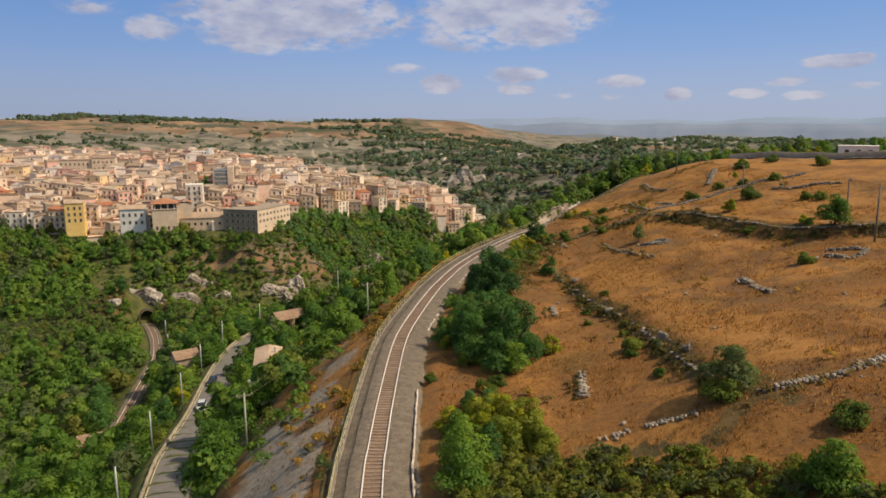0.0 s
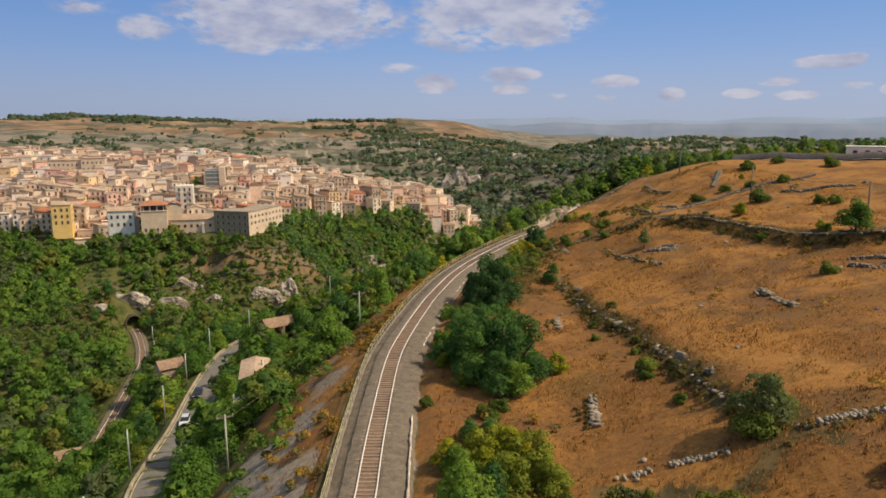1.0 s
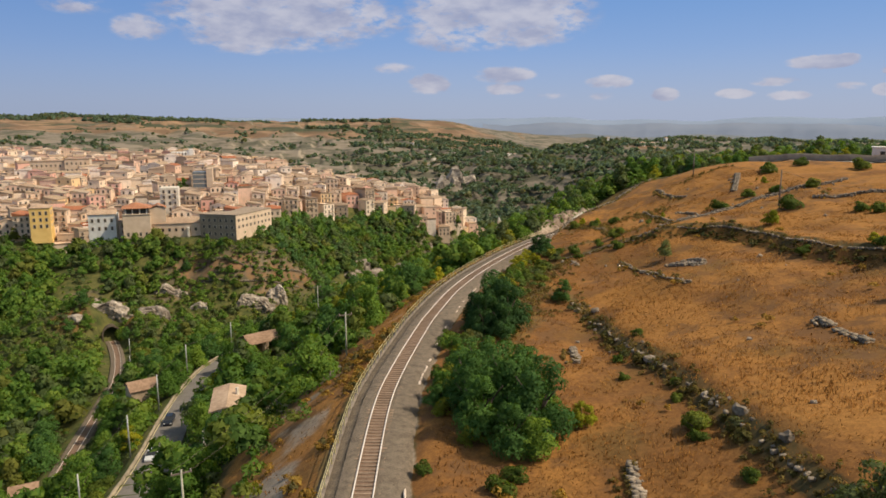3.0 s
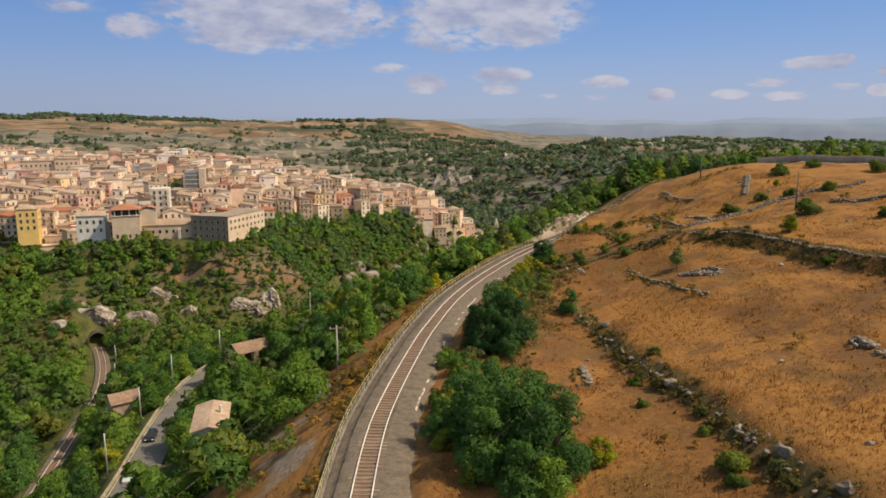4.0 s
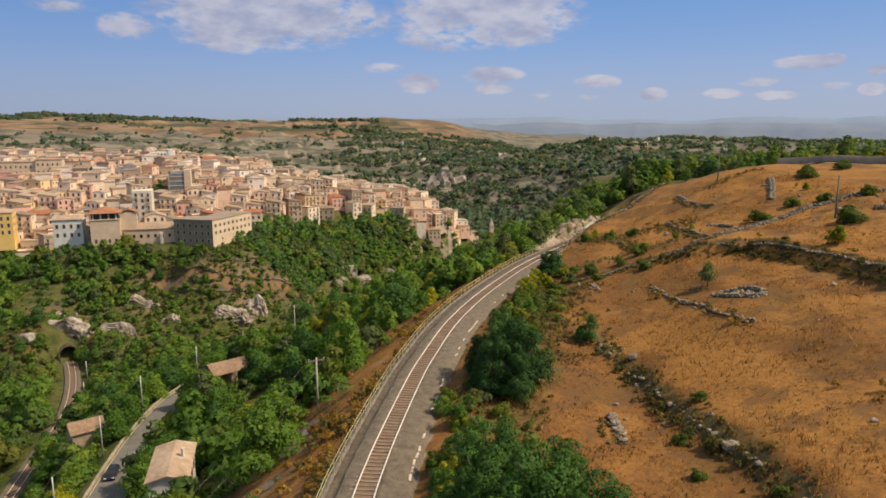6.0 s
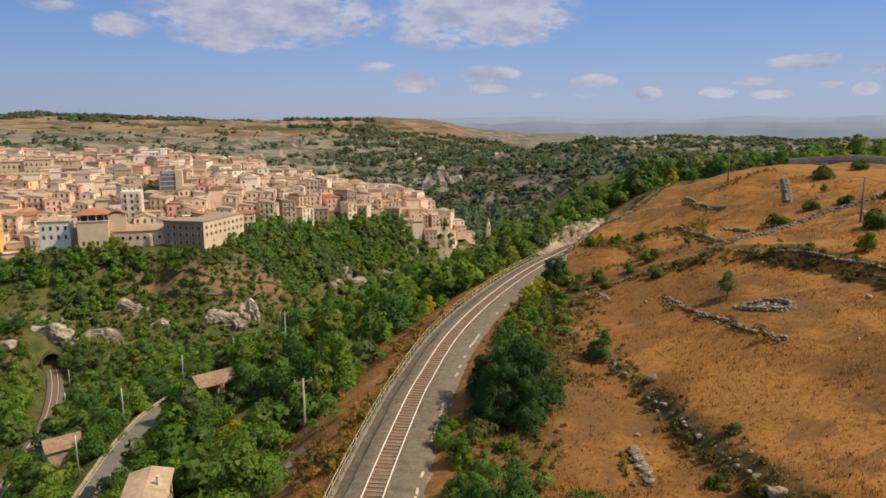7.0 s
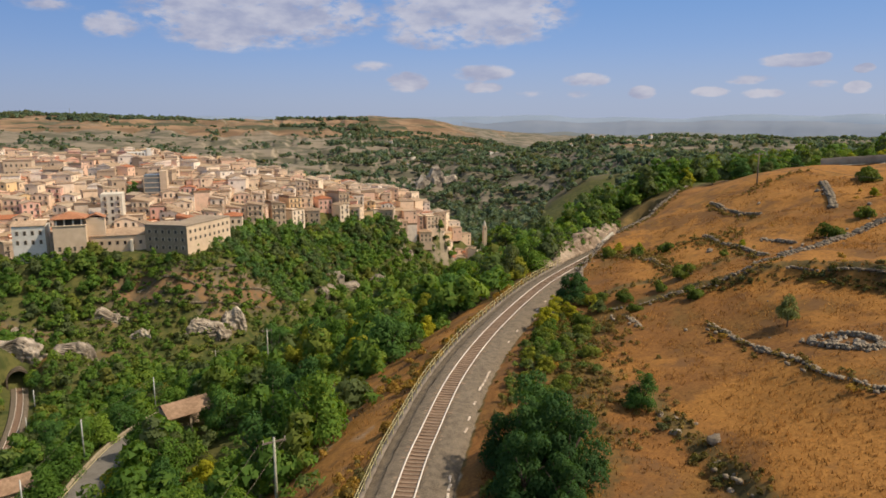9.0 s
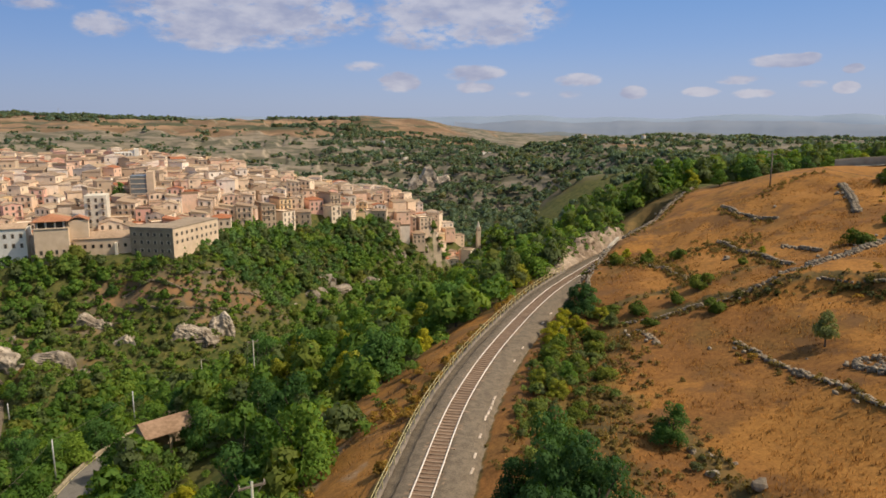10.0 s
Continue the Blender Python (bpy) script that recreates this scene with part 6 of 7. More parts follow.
for j, (off, h) in zip((50, 78, 104, 128, 150, 172), ((-4.6, 6.6),) * 6):
    m = place_along(road, road_t, j, off)
    road_poles.append(pole(m.translation.x, m.translation.y, h + 1.0, 0, "slim pale concrete pole along the road", mat=M_METAL))
right_side = place_along(road, road_t, 112, 4.4).translation
pole(right_side.x, right_side.y, 6.5, 0, "slim pale concrete pole along the road", mat=M_METAL)
for a, b in zip(road_poles, road_poles[1:]):
    wire(a, b, 0.6)
slope_poles = [pole(x, y, h, 1.0, "pale concrete power pole with a crossarm on the wooded slope", mat=M_POLE, turn=20) for x, y, h in ((-12.2, 82.6, 7.2), (4.4, 113.5, 6.4), (1.2, 142.3, 8.5), (-2, 196, 9), (-22, 262, 9))]
for a, b in zip(slope_poles, slope_poles[1:]):
    for s in (-0.9, 0.9):
        wire(a + Vector((s, 0, 0)), b + Vector((s, 0, 0)), 1.6)
for j in (28, 46, 64, 84):
    if j < len(low):
        m = place_along(low, low_t, j, 3.6)
        pole(m.translation.x, m.translation.y, 5.5, 0, "slim signal pole beside the valley railway", mat=M_METAL)


# ---------------------------------------------------------------- cars on the road
def car_paint(name, c):
    return material(name, lambda n: bsdf(n, n.mix(n.noise(3, 3), c, tuple(v * 0.85 for v in c)), 0.25, 0.2, spec=0.6))


M_TYRE = plain("tyre_rubber", (0.015, 0.015, 0.015), (0.03, 0.03, 0.03), 8, 0.9)
M_LAMP = plain("headlamp_glass", (0.6, 0.6, 0.6), (0.8, 0.8, 0.78), 8, 0.2)


def car(x, y, z, turn, paint, label):
    """A small hatchback, its front towards -y."""
    top = tagged(new("car", None), label, "car", "cars on the road")
    top.matrix_basis = pose(x, y, z, 0, 0, turn)
    prof = [(-2.0, 0.32), (-2.05, 0.62), (-1.85, 0.82), (-1.0, 0.95), (1.75, 0.98), (1.98, 0.75), (2.0, 0.32)]
    bm = bmesh.new()
    rings = []
    for s, k in ((-0.84, 0.93), (-0.78, 1.0), (0.78, 1.0), (0.84, 0.93)):
        rings.append([bm.verts.new((s, yy * (1 if abs(s) < 0.8 else 0.97), 0.32 + (zz - 0.32) * k)) for yy, zz in prof])
    for a, b in zip(rings, rings[1:]):
        for k in range(len(prof)):
            bm.faces.new((a[k], a[(k + 1) % len(prof)], b[(k + 1) % len(prof)], b[k]))
    bm.faces.new(rings[0])
    bm.faces.new(rings[-1][::-1])
    body = part("body", bm_mesh("body", bm, paint), top)
    bm = bmesh.new()
    low_, high = [(-0.74, -1.0), (0.74, -1.0), (0.74, 1.8), (-0.74, 1.8)], [(-0.6, -0.25), (0.6, -0.25), (0.6, 1.35), (-0.6, 1.35)]
    a, b = [bm.verts.new((px, py, 0.95)) for px, py in low_], [bm.verts.new((px, py, 1.42)) for px, py in high]
    for k in range(4):
        bm.faces.new((a[k], a[(k + 1) % 4], b[(k + 1) % 4], b[k]))
    bm.faces.new(b)
    part("cabin_glass", bm_mesh("cabin_glass", bm, M_GLASS), top, "dark car windows")
    part("roof", box_mesh("roof", paint, (-0.6, -0.22, 1.42, 0.6, 1.35, 1.47), bevel=0.02), top)
    for sx in (-0.6, 0.6):
        part("headlight", box_mesh("headlight", M_LAMP, (sx - 0.17, -2.04, 0.62, sx + 0.17, -1.9, 0.76)), top)
        for yy in (-1.3, 1.25):
            bm = bmesh.new()
            c = 0.74 if sx > 0 else -0.74
            tube(bm, (c - 0.1, yy, 0.32), (c + 0.1, yy, 0.32), 0.32, 0.32, 14)
            w = part("wheel", bm_mesh("wheel", bm, M_TYRE), top)
            bm = bmesh.new()
            c2 = c + (0.11 if sx > 0 else -0.11)
            tube(bm, (c2 - 0.01, yy, 0.32), (c2 + 0.01, yy, 0.32), 0.19, 0.19, 10)
            part("rim", bm_mesh("rim", bm, M_METAL), w)


def on_road(y, off):
    j = int(np.argmin(np.abs(road[:, 1] - y)))
    m = place_along(road, road_t, j, off, 0.06)
    return m.translation.x, m.translation.y, m.translation.z, math.degrees(math.atan2(road_t[j, 1], road_t[j, 0])) - 90


car(*on_road(129.5, -0.6), car_paint("white_car_paint", (0.7, 0.7, 0.7)), "small white hatchback driving on the country road")
car(*on_road(147, -0.8), car_paint("dark_car_paint", (0.02, 0.022, 0.03)), "small dark hatchback driving on the country road")

# ---------------------------------------------------------------- the town
def wall_paint(n, r):
    pos = n.add("ShaderNodeNewGeometry").outputs["Position"]
    col = n.ramp(r, [(0.0, (0.78, 0.61, 0.47)), (0.16, (0.84, 0.71, 0.57)), (0.3, (0.76, 0.55, 0.44)), (0.42, (0.88, 0.81, 0.74)), (0.56, (0.8, 0.64, 0.5)), (0.68, (0.5, 0.4, 0.31)), (0.78, (0.86, 0.74, 0.62)),
                     (0.86, (0.80, 0.6, 0.36)), (0.9, (0.8, 0.5, 0.42)), (1.0, (0.88, 0.84, 0.79))], "CONSTANT")
    stain = n.noise(0.35, 5, 0.6, pos)
    streak = n.noise(1.0, 3, 0.5, n.add("ShaderNodeMapping", {"Vector": pos, "Scale": (1.5, 1.5, 0.15)}).outputs[0])
    col = n.mix(1.0, col, (1.0, 0.95, 0.915), "MULTIPLY")
    col = n.mix(n.math("MULTIPLY", n.band(stain, 0.45, 0.75), 0.35), col, (0.36, 0.28, 0.21))
    col = n.mix(n.math("MULTIPLY", n.band(streak, 0.5, 0.75), 0.25), col, (0.3, 0.25, 0.2))
    return bsdf(n, col, 0.92, 0, stain, 0.2, 0.05)


def roof_paint(n, r):
    pos = n.add("ShaderNodeNewGeometry").outputs["Position"]
    col = n.ramp(r, [(0.0, (0.54, 0.41, 0.29)), (0.2, (0.45, 0.33, 0.235)), (0.38, (0.6, 0.48, 0.36)), (0.55, (0.38, 0.29, 0.215)), (0.7, (0.52, 0.39, 0.28)), (0.82, (0.52, 0.21, 0.11)), (0.9, (0.58, 0.44, 0.33)), (1.0, (0.34, 0.31, 0.28))], "CONSTANT")
    a = n.noise(1.6, 6, 0.65, pos)
    col = n.mix(1.0, n.mix(n.band(a, 0.3, 0.75), col, n.mix(1.0, col, (0.62, 0.58, 0.55), "MULTIPLY")), (0.8, 0.78, 0.76), "MULTIPLY")
    return bsdf(n, col, 0.92, 0, a, 0.5, 0.06)


rnd = lambda n: n.add("ShaderNodeObjectInfo").outputs["Random"]
fract = lambda n, v, k: n.math("FRACT", n.math("MULTIPLY", v, k))
tint_r = lambda n: n.add("ShaderNodeSeparateColor", {0: n.attr("tint")}).outputs[0]
M_WALLS = material("town_plaster", lambda n: wall_paint(n, rnd(n)))
M_ROOFS = material("town_roof_tiles", lambda n: roof_paint(n, rnd(n)))
M_WALLS_FAR = material("town_plaster_mixed", lambda n: wall_paint(n, tint_r(n)))
M_ROOFS_FAR = material("town_roof_tiles_mixed", lambda n: roof_paint(n, fract(n, tint_r(n), 7.31)))
M_PANE_AND_SHADE = material("glass_and_gallery_shade", lambda n: bsdf(n, (0.07, 0.06, 0.052), 0.3, spec=0.4))
M_FRAME = plain("window_surround", (0.45, 0.36, 0.27), (0.62, 0.52, 0.42), 2, 0.9, vary=0.2)
TOWN_WINDOW = box_mesh("window", [M_FRAME, M_PANE_AND_SHADE], (-0.62, -0.06, -0.9, -0.45, 0.1, 0.95), (0.45, -0.06, -0.9, 0.62, 0.1, 0.95), (-0.45, -0.06, 0.78, 0.45, 0.1, 0.95), (-0.45, 0.0, -0.9, 0.45, 0.09, 0.78, 1))
TOWN_DOOR = box_mesh("door", [M_FRAME, M_SHUTTER], (-0.8, -0.06, -0.1, -0.6, 0.1, 2.6), (0.6, -0.06, -0.1, 0.8, 0.1, 2.6), (-0.6, -0.06, 2.35, 0.6, 0.1, 2.6), (-0.6, 0.0, -0.1, 0.6, 0.08, 2.35, 1))
BALCONY = box_mesh("balcony", [M_FRAME, M_SHUTTER], (-1.0, -0.9, -1.02, 1.0, 0.05, -0.9), (-1.0, -0.9, -0.05, 1.0, -0.86, 0.0, 1), (-1.0, -0.9, -0.9, -0.96, -0.86, -0.05, 1), (0.96, -0.9, -0.9, 1.0, -0.86, -0.05, 1), (-0.35, -0.9, -0.9, -0.31, -0.86, -0.05, 1), (0.31, -0.9, -0.9, 0.35, -0.86, -0.05, 1))


def hip(bm, w, d, z0, rise, over=0.3):
    hw, hd = w / 2 + over, d / 2 + over
    r = max(0.2, hd - hw)
    base = [bm.verts.new(p) for p in ((-hw, -hd, z0), (hw, -hd, z0), (hw, hd, z0), (-hw, hd, z0))]
    low_ = [bm.verts.new((v.co.x, v.co.y, z0 - 0.18)) for v in base]
    a, b = bm.verts.new((0, -r, z0 + rise)), bm.verts.new((0, r, z0 + rise))
    for q in ((base[0], base[1], a), (base[1], base[2], b, a), (base[2], base[3], b), (base[3], base[0], a, b)):
        bm.faces.new(q)
    for k in range(4):
        bm.faces.new((low_[k], low_[(k + 1) % 4], base[(k + 1) % 4], base[k]))
    bm.faces.new(low_[::-1])


def flat_roof(bm, w, d, h):
    for b in ((-w / 2, -d / 2, h - 0.25, w / 2, d / 2, h - 0.1), (-w / 2 - 0.05, -d / 2 - 0.05, h - 0.1, w / 2 + 0.05, -d / 2 + 0.25, h + 0.7), (-w / 2 - 0.05, d / 2 - 0.25, h - 0.1, w / 2 + 0.05, d / 2 + 0.05, h + 0.7),
              (-w / 2 - 0.05, -d / 2 + 0.25, h - 0.1, -w / 2 + 0.25, d / 2 - 0.25, h + 0.7), (w / 2 - 0.25, -d / 2 + 0.25, h - 0.1, w / 2 + 0.05, d / 2 - 0.25, h + 0.7)):
        box(bm, *b)


HOUSES = []


def house_shapes():
    rng = random.Random(31)
    for k in range(16):
        w, d, h = rng.uniform(5.5, 10), rng.uniform(7, 12), rng.choice((4.6, 6.4, 7.2, 9.4, 10.2, 12.4))
        style = ("gable", "shed", "hip", "flat", "gable", "shed", "flat", "gable")[k % 8]
        rise = w * rng.uniform(0.12, 0.19)
        bm = bmesh.new()
        if style == "gable":
            body = gable_body(w, d, -6, h, rise - 0.15, M_WALLS)
            gable(bm, w, d, h, rise, 0.25, 0.16)
        else:
            body = box_mesh("wall", M_WALLS, (-w / 2, -d / 2, -6, w / 2, d / 2, h))
            if style == "hip":
                hip(bm, w, d, h + 0.2, rise)
            elif style == "shed":
                lo, hi, q = h + 0.05, h + 0.05 + w * 0.2, 0.25
                pts = [(-w / 2 - q, lo - 0.02), (w / 2 + q, hi), (w / 2 + q, hi - 0.2), (w / 2, h), (-w / 2, h - 0.1), (-w / 2 - q, lo - 0.2)]
                if k % 2:
                    pts = [(-x, z) for x, z in pts]
                a, b = [bm.verts.new((x, -d / 2 - q, z)) for x, z in pts], [bm.verts.new((x, d / 2 + q, z)) for x, z in pts]
                for i in range(6):
                    bm.faces.new((a[i], a[(i + 1) % 6], b[(i + 1) % 6], b[i]))
                bm.faces.new(a)
                bm.faces.new(b[::-1])
            else:
                flat_roof(bm, w, d, h)
        roof = bm_mesh("roof", bm, M_ROOFS)
        openings = []
        floors = max(1, int(h / 3.1))
        for f in range(floors):
            zz = 1.7 + f * 3.05
            for x in ((-0.27, 0.27) if w < 8 else (-0.33, 0.0, 0.33)):
                if f == 0 and x == 0.27:
                    openings.append(("door", x * w, -d / 2 - 0.02, 0.0, 0))
                else:
                    openings.append(("window", x * w, -d / 2 - 0.02, zz, 0))
                    if f and rng.random() < 0.45:
                        openings.append(("balcony", x * w, -d / 2, zz, 0))
            if f == floors - 1 or rng.random() < 0.4:
                openings.append(("window", w / 2 + 0.02, rng.choice((-0.22, 0.2)) * d, zz, 90))
        HOUSES.append((body, roof, openings, w, d, h))


house_shapes()
PARTS = {"door": TOWN_DOOR, "window": TOWN_WINDOW, "balcony": BALCONY}
LOTS = ("cream plastered town house under a beige tiled roof", "weathered stone town house with dark window openings", "ochre plastered town house with small balconies", "pale town house stepping up the hillside")


def town_house(x, y, k, turn, label, parts=True):
    body, roof, openings, w, d, h = HOUSES[k]
    top = tagged(new("house", None), label, "house", "town houses")
    top.matrix_basis = pose(x, y, ground_z(x, y) - 0.5, 0, 0, turn)
    part("wall", body, top)
    part("roof", roof, top)
    for kind, ox, oy, oz, rz in openings:
        part(kind, PARTS[kind], top, m=pose(ox, oy, oz, 0, 0, rz))


KEEP_OUT = [(-52, 368, 21), (-32, 388, 16), (-72, 358, 12), (-86, 362, 12), (-141, 384, 8), (-107, 364, 7), (-80, 470, 9), (-92, 478, 7), (-90, 468, 5), (-126, 634, 12), (-188, 552, 14), (-208, 546, 12), (-168, 558, 12), (-84, 396, 6), (137.5, 577, 5)]


def town_plots():
    rng = np.random.default_rng(19)
    gx, gy = np.meshgrid(np.arange(-340, 146, 9.2), np.arange(350, 735, 9.6))
    # streets bend with the slope
    x = gx + 7 * np.sin(gy / 55) + 3 * np.sin(gx / 23)
    y = gy + 9 * np.sin(gx / 60) + rng.normal(0, 1.2, gx.shape)
    x = (x + rng.normal(0, 1.1, gx.shape)).ravel()
    y = y.ravel()
    ok = in_town(x, y) & (rng.random(len(x)) > 0.06)
    for cx, cy, r in KEEP_OUT:
        ok &= np.hypot(x - cx, y - cy) > r
    return np.stack([x[ok], y[ok]], 1)


def make_town():
    rng = random.Random(23)
    plots = town_plots()
    front = np.interp(plots[:, 0], [p[0] for p in TOWN_FOOT], [p[1] for p in TOWN_FOOT])
    order = np.argsort(np.hypot(plots[:, 0] + 20, plots[:, 1] - 60) + 1.2 * (plots[:, 1] - front))
    near, rest = plots[order[:290]], plots[order[290:]]
    for x, y in near:
        town_house(x, y, rng.randrange(len(HOUSES)), rng.gauss(13, 17) + (90 if rng.random() < 0.15 else 0), rng.choice(LOTS))
    # the rest of the town as one mass of roofs and walls
    vs, fs, ms, tint, n = [], [], [], [], 0
    z = height(rest[:, 0], rest[:, 1])
    for (x, y), zz in zip(rest, z):
        w, d, h = rng.uniform(6, 11), rng.uniform(7, 12), rng.choice((5.5, 7, 8.5, 9.8, 11.5, 13))
        a = radians(rng.gauss(13, 17) + (90 if rng.random() < 0.2 else 0))
        r = rng.random()
        rise = w * rng.uniform(0.1, 0.2) if rng.random() < 0.75 else 0.0
        hw, hd, o = w / 2, d / 2, 0.25
        v = [(-hw, -hd, -6), (hw, -hd, -6), (hw, hd, -6), (-hw, hd, -6), (-hw, -hd, h), (hw, -hd, h), (hw, hd, h), (-hw, hd, h)]
        f = [(0, 1, 5, 4), (1, 2, 6, 5), (2, 3, 7, 6), (3, 0, 4, 7)]
        m = [0] * 4
        lean = rng.choice((0.0, 0.0, hw)) * rng.choice((-1, 1))
        b = len(v)
        v += [(-hw - o, -hd - o, h), (lean, -hd - o, h + rise), (hw + o, -hd - o, h), (-hw - o, hd + o, h), (lean, hd + o, h + rise), (hw + o, hd + o, h)]
        v += [(-hw - o, -hd - o, h - 0.2), (hw + o, -hd - o, h - 0.2), (-hw - o, hd + o, h - 0.2), (hw + o, hd + o, h - 0.2)]
        f += [(b, b + 1, b + 4, b + 3), (b + 1, b + 2, b + 5, b + 4), (b + 6, b, b + 3, b + 8), (b + 2, b + 7, b + 9, b + 5), (b + 6, b + 7, b + 2, b)]
        m += [1, 1, 1, 1, 1]
        f += [(b, b + 2, b + 1, b + 1)] if rise else []
        m += [0] if rise else []
        for fl in range(int(h / 3.1)):
            wz = 1.6 + fl * 3.1
            for side in range(2):
                for u in (-0.28, 0.28):
                    if rng.random() < 0.25:
                        continue
                    b = len(v)
                    if side == 0:
                        c = u * w
                        q = [(c - 0.5, -hd - 0.05), (c + 0.5, -hd - 0.05), (c + 0.5, -hd + 0.05), (c - 0.5, -hd + 0.05)]
                    else:
                        c = u * d
                        q = [(hw - 0.05, c - 0.5), (hw + 0.05, c - 0.5), (hw + 0.05, c + 0.5), (hw - 0.05, c + 0.5)]
                    v += [(px, py, wz - 0.75) for px, py in q] + [(px, py, wz + 0.75) for px, py in q]
                    f += [(b, b + 1, b + 5, b + 4), (b + 1, b + 2, b + 6, b + 5), (b + 2, b + 3, b + 7, b + 6), (b + 3, b, b + 4, b + 7), (b + 4, b + 5, b + 6, b + 7)]
                    m += [2] * 5
        ca, sa = math.cos(a), math.sin(a)
        vs += [(x + px * ca - py * sa, y + px * sa + py * ca, zz + pz - 0.5) for px, py, pz in v]
        fs += [tuple(i + n for i in q) for q in f]
        ms += m
        tint += [r] * len(v)
        n += len(v)
    me = bpy.data.meshes.new("town")
    me.from_pydata(vs, [], [q if q[2] != q[3] else q[:3] for q in fs])
    for mat in (M_WALLS_FAR, M_ROOFS_FAR, M_PANE_AND_SHADE):
        me.materials.append(mat)
    me.polygons.foreach_set("material_index", np.array(ms, np.int32))
    t = np.array(tint, np.float32)
    me.attributes.new("tint", "FLOAT_COLOR", "POINT").data.foreach_set("color", np.stack([t, t, t, t], 1).ravel())
    me.update()
    tagged(new("town", me), "mass of pale houses with tiled roofs climbing the hill", "town", kind="stuff")


make_town()


def block(name, x, y, z, turn, parts_, label, category, wall):
    """A landmark: its wall as boxes, on a base pose."""
    top = tagged(new(name, None), label, category)
    top.matrix_basis = pose(x, y, z, 0, 0, turn)
    part("wall", box_mesh("wall", wall, *parts_, bevel=0.05), top)
    return top


def window_rows(top, xs, y, zs, turn=0, along="x", mesh=None):
    for z in zs:
        for x in xs:
            m = pose(x, y, z, 0, 0, turn) if along == "x" else pose(y, x, z, 0, 0, turn)
            part("window", mesh or TOWN_WINDOW, top, m=m)


M_CONVENT = plain("convent_plaster", (0.56, 0.42, 0.3), (0.7, 0.55, 0.41), 0.3, 0.92)
# darker tone for the convent walls turned from the sun: shade as colour
M_CONVENT_SHADE = plain("shaded_convent_plaster", (0.25, 0.195, 0.14), (0.38, 0.305, 0.22), 0.3, 0.92)
M_OCHRE = plain("ochre_plaster", (0.68, 0.43, 0.13), (0.8, 0.55, 0.2), 0.3, 0.92)
M_GREYGLASS = plain("grey_curtain_wall", (0.13, 0.15, 0.16), (0.2, 0.22, 0.23), 0.6, 0.35)


def landmarks():
    # the great convent at the edge of the town: two wings meeting in a sharp corner
    top = tagged(new("convent", None), "large ochre-cream convent block with rows of windows above the valley", "convent")
    top.matrix_basis = pose(-44.5, 356.5, -30, 0, 0, 0)
    C, R, L = Vector((0, 0)), Vector((14, 29)), Vector((-18, 7.5))
    foot = [L, C, R, R + Vector((-14, 6)), Vector((-5, 16)), L + Vector((5, 10))]
    for nm, z0, z1, grow, mat in (("wall", -5, 13.2, 0.0, [M_CONVENT, M_CONVENT_SHADE]), ("roof", 13.2, 13.7, 0.3, [M_GREYWALL])):
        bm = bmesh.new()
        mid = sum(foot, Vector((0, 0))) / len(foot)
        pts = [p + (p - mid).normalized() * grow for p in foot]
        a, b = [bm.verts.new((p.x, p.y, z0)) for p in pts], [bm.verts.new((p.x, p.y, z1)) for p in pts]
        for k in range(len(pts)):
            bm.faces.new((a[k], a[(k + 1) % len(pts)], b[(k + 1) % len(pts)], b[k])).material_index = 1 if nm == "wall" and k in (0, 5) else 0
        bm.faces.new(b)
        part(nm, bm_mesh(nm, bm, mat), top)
    for p, q, count, rows in ((L, C, 6, (4.2, 7.6, 10.8)), (C, R, 9, (7.6, 10.8))):
        d = (q - p).normalized()
        turn = math.degrees(math.atan2(d.y, d.x))
        for z in rows:
            for k in range(count):
                c = p.lerp(q, (k + 0.7) / (count + 0.4))
                part("window", TOWN_WINDOW, top, m=pose(c.x + d.y * 0.03, c.y - d.x * 0.03, z, 0, 0, turn) @ Matrix.Diagonal((1.3, 1, 0.8, 1)))
    # low wing with a beige roof
    t = cottage(-73.5, 370.5, -28.4, 11, 22, 7.7, 2.2, 96, M_CONVENT, M_TILE, "long convent wing under a beige tiled roof", "convent wing", below=5,
                wins=[(-5.52, v, 4.4, -90) for v in (-8, -5, -2, 1, 4, 7)])
    part("buttress", box_mesh("buttress", M_PLASTER, (-6.9, -5.2, -5, -5.4, -4.0, 5.6), bevel=0.1), t, "pale sloping masonry buttress")
    # church block with the arched gallery and red roofs
    t = block("church", -91, 363, -26, 12, [(-6, -5, -5, 6, 7, 10.4), (-6.3, -5.3, 10.4, 6.3, -4.4, 10.8)], "cream church block with an arched roof gallery and red tiled roofs", "church", M_CONVENT)
    for x in (-4.6, -1.6, 1.6, 4.6):
        part("pier", box_mesh("pier", M_PLASTER, (x - 0.3, -4.8, 10.8, x + 0.3, -4.2, 13.4)), t)
    # solid dark block instead of an open gallery; its colour holds the shade
    part("gallery", box_mesh("gallery", [M_PANE_AND_SHADE], (-5.4, -3.6, 10.4, 5.4, 5, 13.2)), t, "dark block coloured for the shade of the gallery behind the piers")
    bm = bmesh.new()
    hip(bm, 12.4, 12.6, 13.5, 2.4, 0.4)
    bmesh.ops.translate(bm, verts=bm.verts[:], vec=(0, 1.0, 0))
    part("roof", bm_mesh("roof", bm, M_REDTILE), t, "orange-red hipped tile roof")
    bm = bmesh.new()
    gable(bm, 7, 7, 13.0, 1.6)
    bmesh.ops.translate(bm, verts=bm.verts[:], vec=(9.5, 3.0, 0))
    part("roof", bm_mesh("roof", bm, M_REDTILE), t, "orange-red tiled roof of the side hall")
